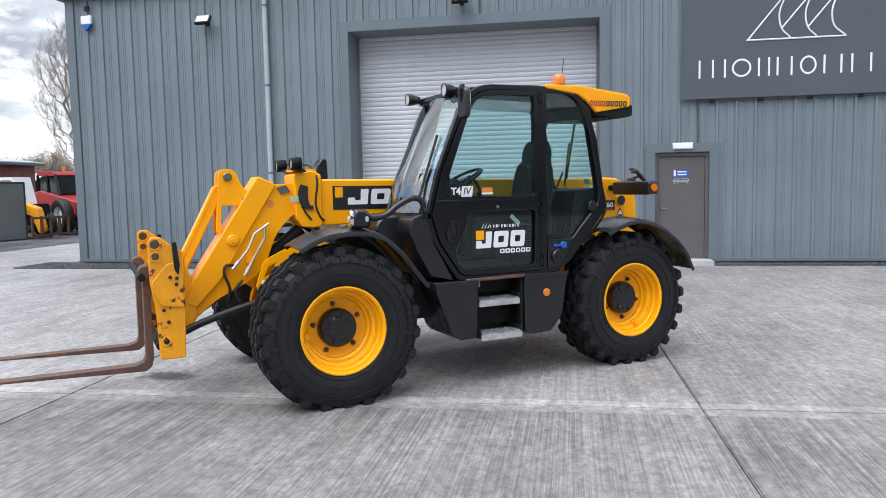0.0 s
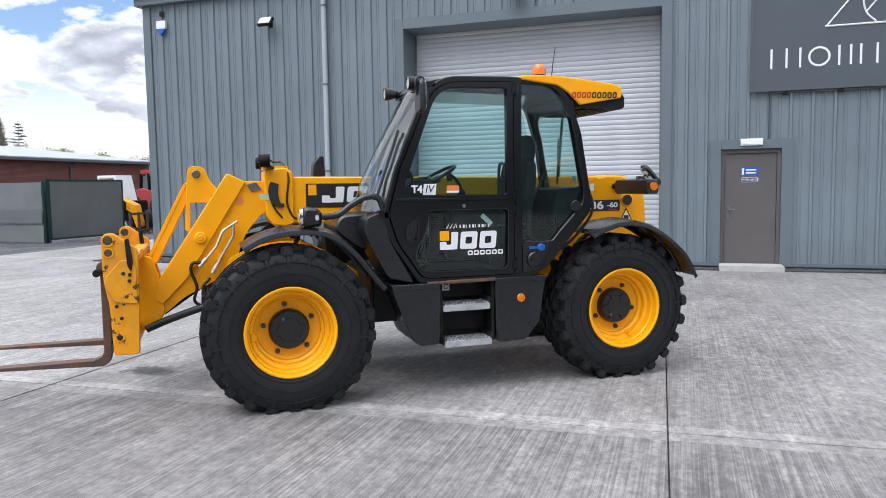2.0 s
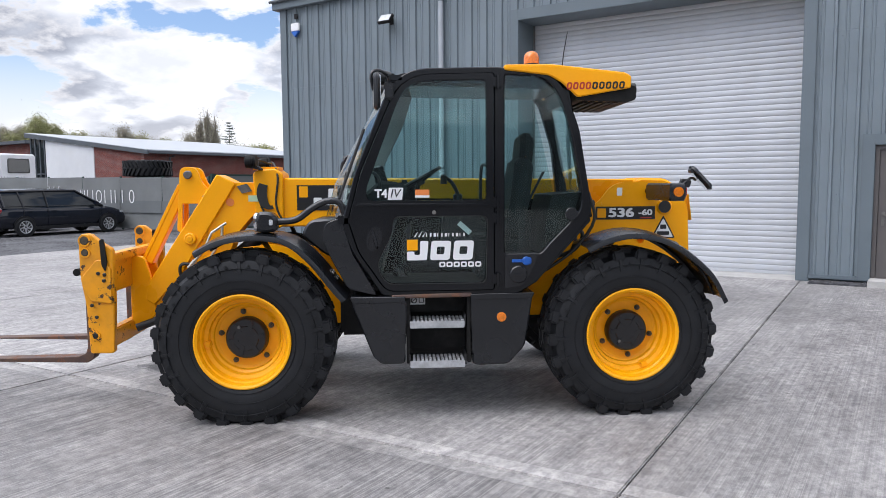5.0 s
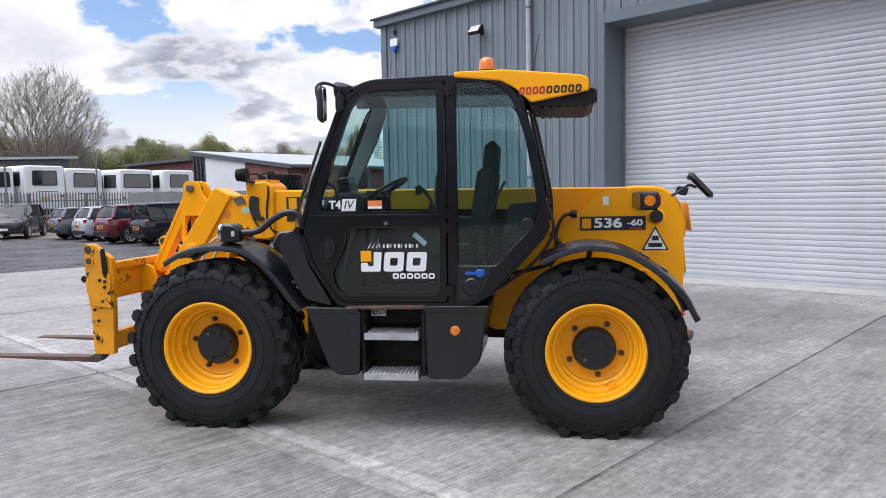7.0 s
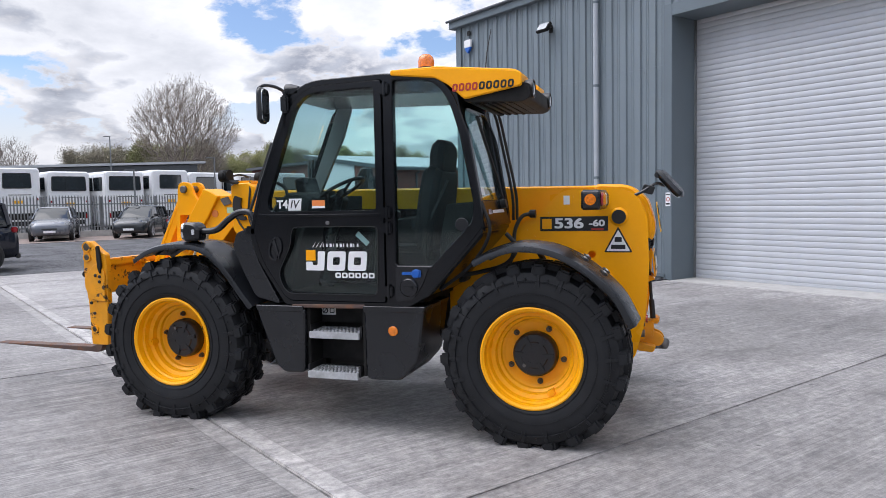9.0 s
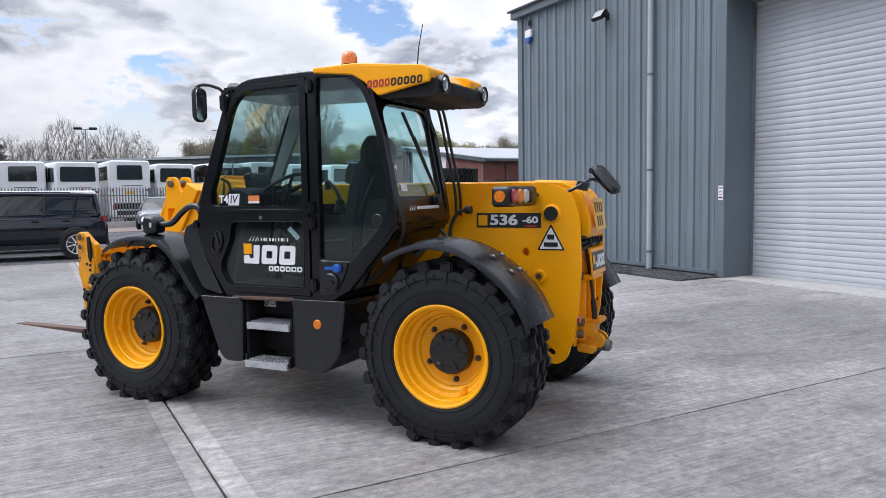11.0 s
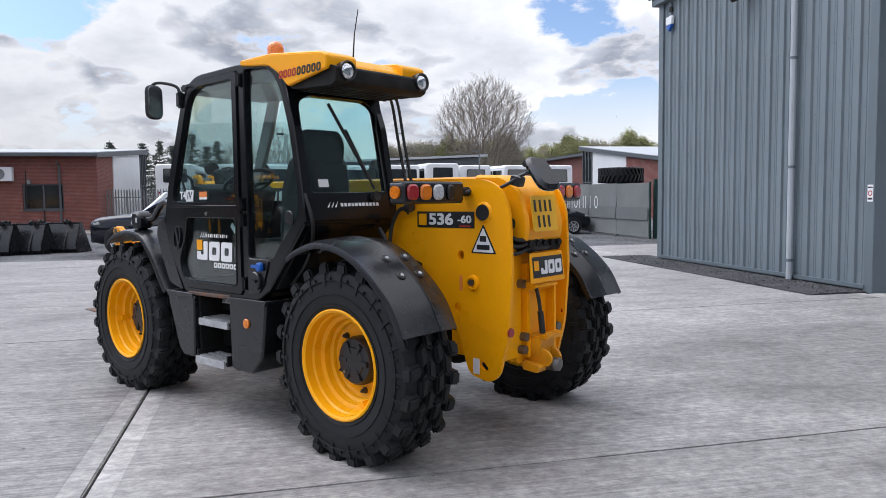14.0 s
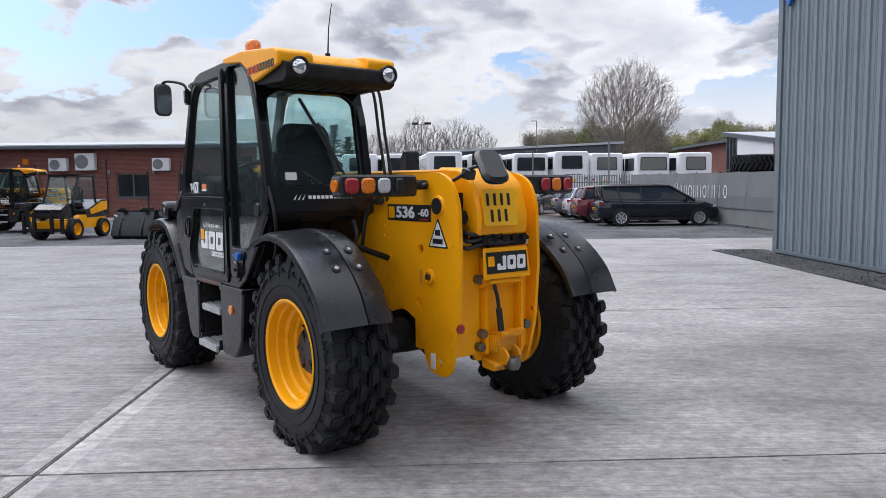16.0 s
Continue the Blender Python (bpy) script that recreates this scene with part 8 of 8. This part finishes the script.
def fan_tree(m, seed, height, spread, label, n=1500, bole=.12, twig=.8, bud=.08, pull=.42, keep=.018):
    """A bare crown: limbs branch from the base towards points that fill a fan-shaped volume."""
    rs = np.random.RandomState(seed)
    zz = height * (bole + .06 + (.94 - bole) * rs.rand(n * 4) ** .8)
    mid = .60 * height
    wide = np.where(zz > mid, np.sqrt(np.clip(1 - ((zz - mid) / (.41 * height)) ** 2, 0, 1)), .16 + .84 * np.clip((zz / height - bole) / (.60 - bole), 0, 1) ** .8)
    rr, aa = np.sqrt(rs.rand(n * 4)) * 1.02, rs.rand(n * 4) * 2 * math.pi
    ok = rs.rand(n * 4) < wide ** 2 + .08
    P = np.stack([rr * wide * spread * np.cos(aa), rr * wide * spread * np.sin(aa), zz], 1)[ok][:n]
    P *= 1 + rs.normal(0, .03, P.shape)
    base = np.array([0, 0, height * bole])
    P = P[np.argsort(np.linalg.norm(P - base, axis=1))]
    node, length, parent = [np.zeros(3), base], [0.0, 0.0], [-1, 0]
    A, Lp = np.zeros((2 * len(P) + 2, 3)), np.zeros(2 * len(P) + 2)
    A[1] = base
    A[0] = (0, 0, -1e4)
    c = 2
    for p in P:
        d = np.linalg.norm(A[:c] - p, axis=1)
        j = int(np.argmin(d + pull * Lp[:c]))
        q = A[j]
        h = (p + q) / 2 + rs.normal(0, .06, 3) * d[j] + np.array([0, 0, -.04 * d[j]])
        A[c], Lp[c] = h, Lp[j] + d[j] / 2
        A[c + 1], Lp[c + 1] = p, Lp[j] + d[j]
        parent += [j, c]
        c += 2
    A[0] = 0
    load = np.ones(c)
    for i in range(c - 1, 0, -1):
        load[parent[i]] += load[i]
    rad = keep * load ** .42
    segs = [(Vector(A[parent[i]]), Vector(A[i]), min(rad[parent[i]], rad[i] * 1.25), rad[i]) for i in range(1, c)]
    t = thing("bare_tree", m, label, "tree")
    fine, buds = [x for x in segs if x[2] <= .07], []
    for i in range(2, c):
        out = Vector(A[i] - base).normalized()
        for _ in range(3 if i % 2 else 2):
            e = Vector(A[i]) + (out + Vector(rs.normal(0, .55, 3))).normalized() * twig * rs.uniform(.5, 1.3)
            fine.append((Vector(A[i]), e, keep * .8, keep * .55))
            buds.append(e)
    for nm, ss in (("trunk", [x for x in segs if x[2] > .07]), ("branchwork", fine)):
        V, F = branch_mesh(ss, 7 if nm == "trunk" else 3)
        o = new(nm, raw_mesh(nm, V, F, M["bark"]))
        o.parent = t
    if bud:
        V, F = leaf_quads(buds, bud, random.Random(seed))
        o = new("crown", raw_mesh("crown", V, F, M["bud"]))
        o.parent = t
    return t


fan_tree(pose(-115, 38.9, 0), 3, 20.8, 8.3, "large spreading tree, almost bare with reddish buds", n=4300, bole=.12, twig=.75, bud=.055, keep=.0082, pull=.46)
fan_tree(pose(-44.7, 60, 0), 5, 17.2, 3.5, "tall bare tree with fine twigs", n=1500, bole=.2, twig=.55, bud=.04, keep=.0075)
for k, (y_, h_) in enumerate(((1.5, 9.5), (4.6, 12.5), (7.8, 11), (11, 12), (14.5, 10.5), (-1.5, 10))):
    fan_tree(pose(-110, y_, 0), 20 + k, h_, 2.9, "slender bare tree in a far row", n=420, bole=.2, twig=.8, bud=0, keep=.0105, pull=.6)
for k, (x_, y_, h_) in enumerate(((-51.5, 64, 6.2), (-49, 66, 5.6))):
    bare_tree("bare_tree", pose(x_, y_, 0), 40 + k, h_, 3.0, "small bare tree beyond the maroon shed", stems=3, depth=4, leaf_n=1, leaf_size=.09, lean=.4, up=.3, thick=.1, first=.35)


def conifer(m, seed, h, label):
    rng = random.Random(seed)
    t = thing("conifer", m, label, "tree", "far conifers")
    V, F = branch_mesh([(Vector((0, 0, 0)), Vector((0, 0, h)), .16, .02)], 7)
    o = new("trunk", raw_mesh("trunk", V, F, M["bark"]))
    o.parent = t
    pts, segs = [], []
    z = h * .12
    while z < h * .98:
        r = (h - z) * .36 + .16
        for k in range(8):
            a = rng.uniform(0, 2 * math.pi)
            rr = r * rng.uniform(.5, 1.35)
            e = Vector((math.cos(a) * rr, math.sin(a) * rr, z + rr * rng.uniform(-.05, .3)))
            segs.append((Vector((0, 0, z)), e, .03, .012))
            for j in range(30):
                f = rng.uniform(.15, 1.0)
                pts.append(Vector((0, 0, z)).lerp(e, f) + Vector((rng.gauss(0, .09), rng.gauss(0, .09), rng.gauss(0, .06))))
        z += h * .036
    V, F = branch_mesh(segs, 3)
    V2, F2 = leaf_quads(pts, .07, rng)
    n = len(V)
    o = new("crown", raw_mesh("crown", V + V2, F + [tuple(i + n for i in f) for f in F2], M["pine"]))
    o.parent = t


for k, (x_, y_, h_) in enumerate(((-72, -7.8, 7.3), (-73, -6.4, 7.6), (-72, -5.0, 7.1), (-71, -3.0, 8.2), (-72, -1.7, 7.0), (-73, -.8, 7.6), (-72, -10.8, 7.4), (-105.6, 95, 13.8), (-112, 97, 12.0))):
    conifer(pose(x_, y_, 0), 60 + k, h_ * 1.02, "dark green conifer beyond the yards")
for k, (x_, h_) in enumerate(((-112.5, 15.8), (-110, 16.4), (-108, 15.0))):
    bare_tree("poplar", pose(x_, 94, 0), 80 + k, h_, 1.1, "narrow upright poplar in early leaf", stems=2, depth=4, leaf="wild", leaf_n=2, leaf_size=.10, lean=.05, up=.9, thick=.16, first=.4)


def wood(name, spots, seed, label):
    """A far belt of mixed trees in early leaf, all in one mesh."""
    rng = random.Random(seed)
    segsA, leafP, budP = [], [], []
    for x, y, h in spots:
        s, tips = grow(rng, h, h * rng.uniform(.22, .32), rng.choice((1, 2, 3)), 4, .3, .4, .34, .14)
        off = Vector((x, y, 0))
        segsA += [(a + off, b + off, max(ra, .024), max(rb, .018)) for a, b, ra, rb in s]
        green = rng.random()
        for p in tips:
            for _ in range(22 if green > .3 else 10):
                q = p + off + Vector((rng.gauss(0, .55), rng.gauss(0, .55), rng.gauss(0, .5)))
                (leafP if green > .5 else budP).append(q)
        for _ in range(200):
            leafP.append(off + Vector((rng.gauss(0, h * .18), rng.gauss(0, h * .18), abs(rng.gauss(0, h * .28)))))
    V, F = branch_mesh(segsA, 3)
    V2, F2 = leaf_quads(leafP, .145, rng)
    V3, F3 = leaf_quads(budP, .10, rng)
    o = new(name, raw_mesh(name, V + V2 + V3, F + [tuple(i + len(V) for i in f) for f in F2] + [tuple(i + len(V) + len(V2) for i in f) for f in F3], M["bark"]))
    me = o.data
    me.materials.append(M["leaf"])
    me.materials.append(M["wild"])
    idx = [0] * len(F) + [1] * len(F2) + [2] * len(F3)
    me.polygons.foreach_set("material_index", idx)
    return tagged(o, label, "woodland", kind="stuff")


rw = random.Random(11)
wood("woodland", [(-140 + rw.uniform(-6, 6), 28 + i * 2.6, rw.uniform(10.5, 14.6)) for i in range(34)] + [(-150 + rw.uniform(-5, 5), 27 + i * 2.4, rw.uniform(11.0, 14.0)) for i in range(38)], 12, "far belt of trees in early leaf, partly bare")
wood("woodland", [(-140 + i * 3.2, 96 + rw.uniform(-4, 4), (7.0 if i > 14 else 8.6) * rw.uniform(.75, 1.1)) for i in range(20)], 13, "far trees in early leaf behind the brick office")
tagged(part("hedge", box(-44, -41.5, -9, -4.3, 0, 1.0, .2), M["grass"]), "low rough hedge beside the brick office", "hedge")

# plain dark walls added out of view, to darken reflections in glass and black paint
tagged(part("wall_south", box(-44, 34, -27.2, -26.8, 0, 5.6), M["fascia"]), "plain dark wall added out of view to darken reflections in the cab", "wall", kind="structure")
tagged(part("wall_east", box(33.7, 34, -26.8, 40, 0, 6.0), M["fascia"]), "plain dark wall added out of view to darken reflections from the east", "wall", kind="structure")
t3 = copy_thing(tele, pose(-8.2, -15.5, 0, 0, 0, -120))
tagged(t3, "yellow and black telehandler parked across the yard")
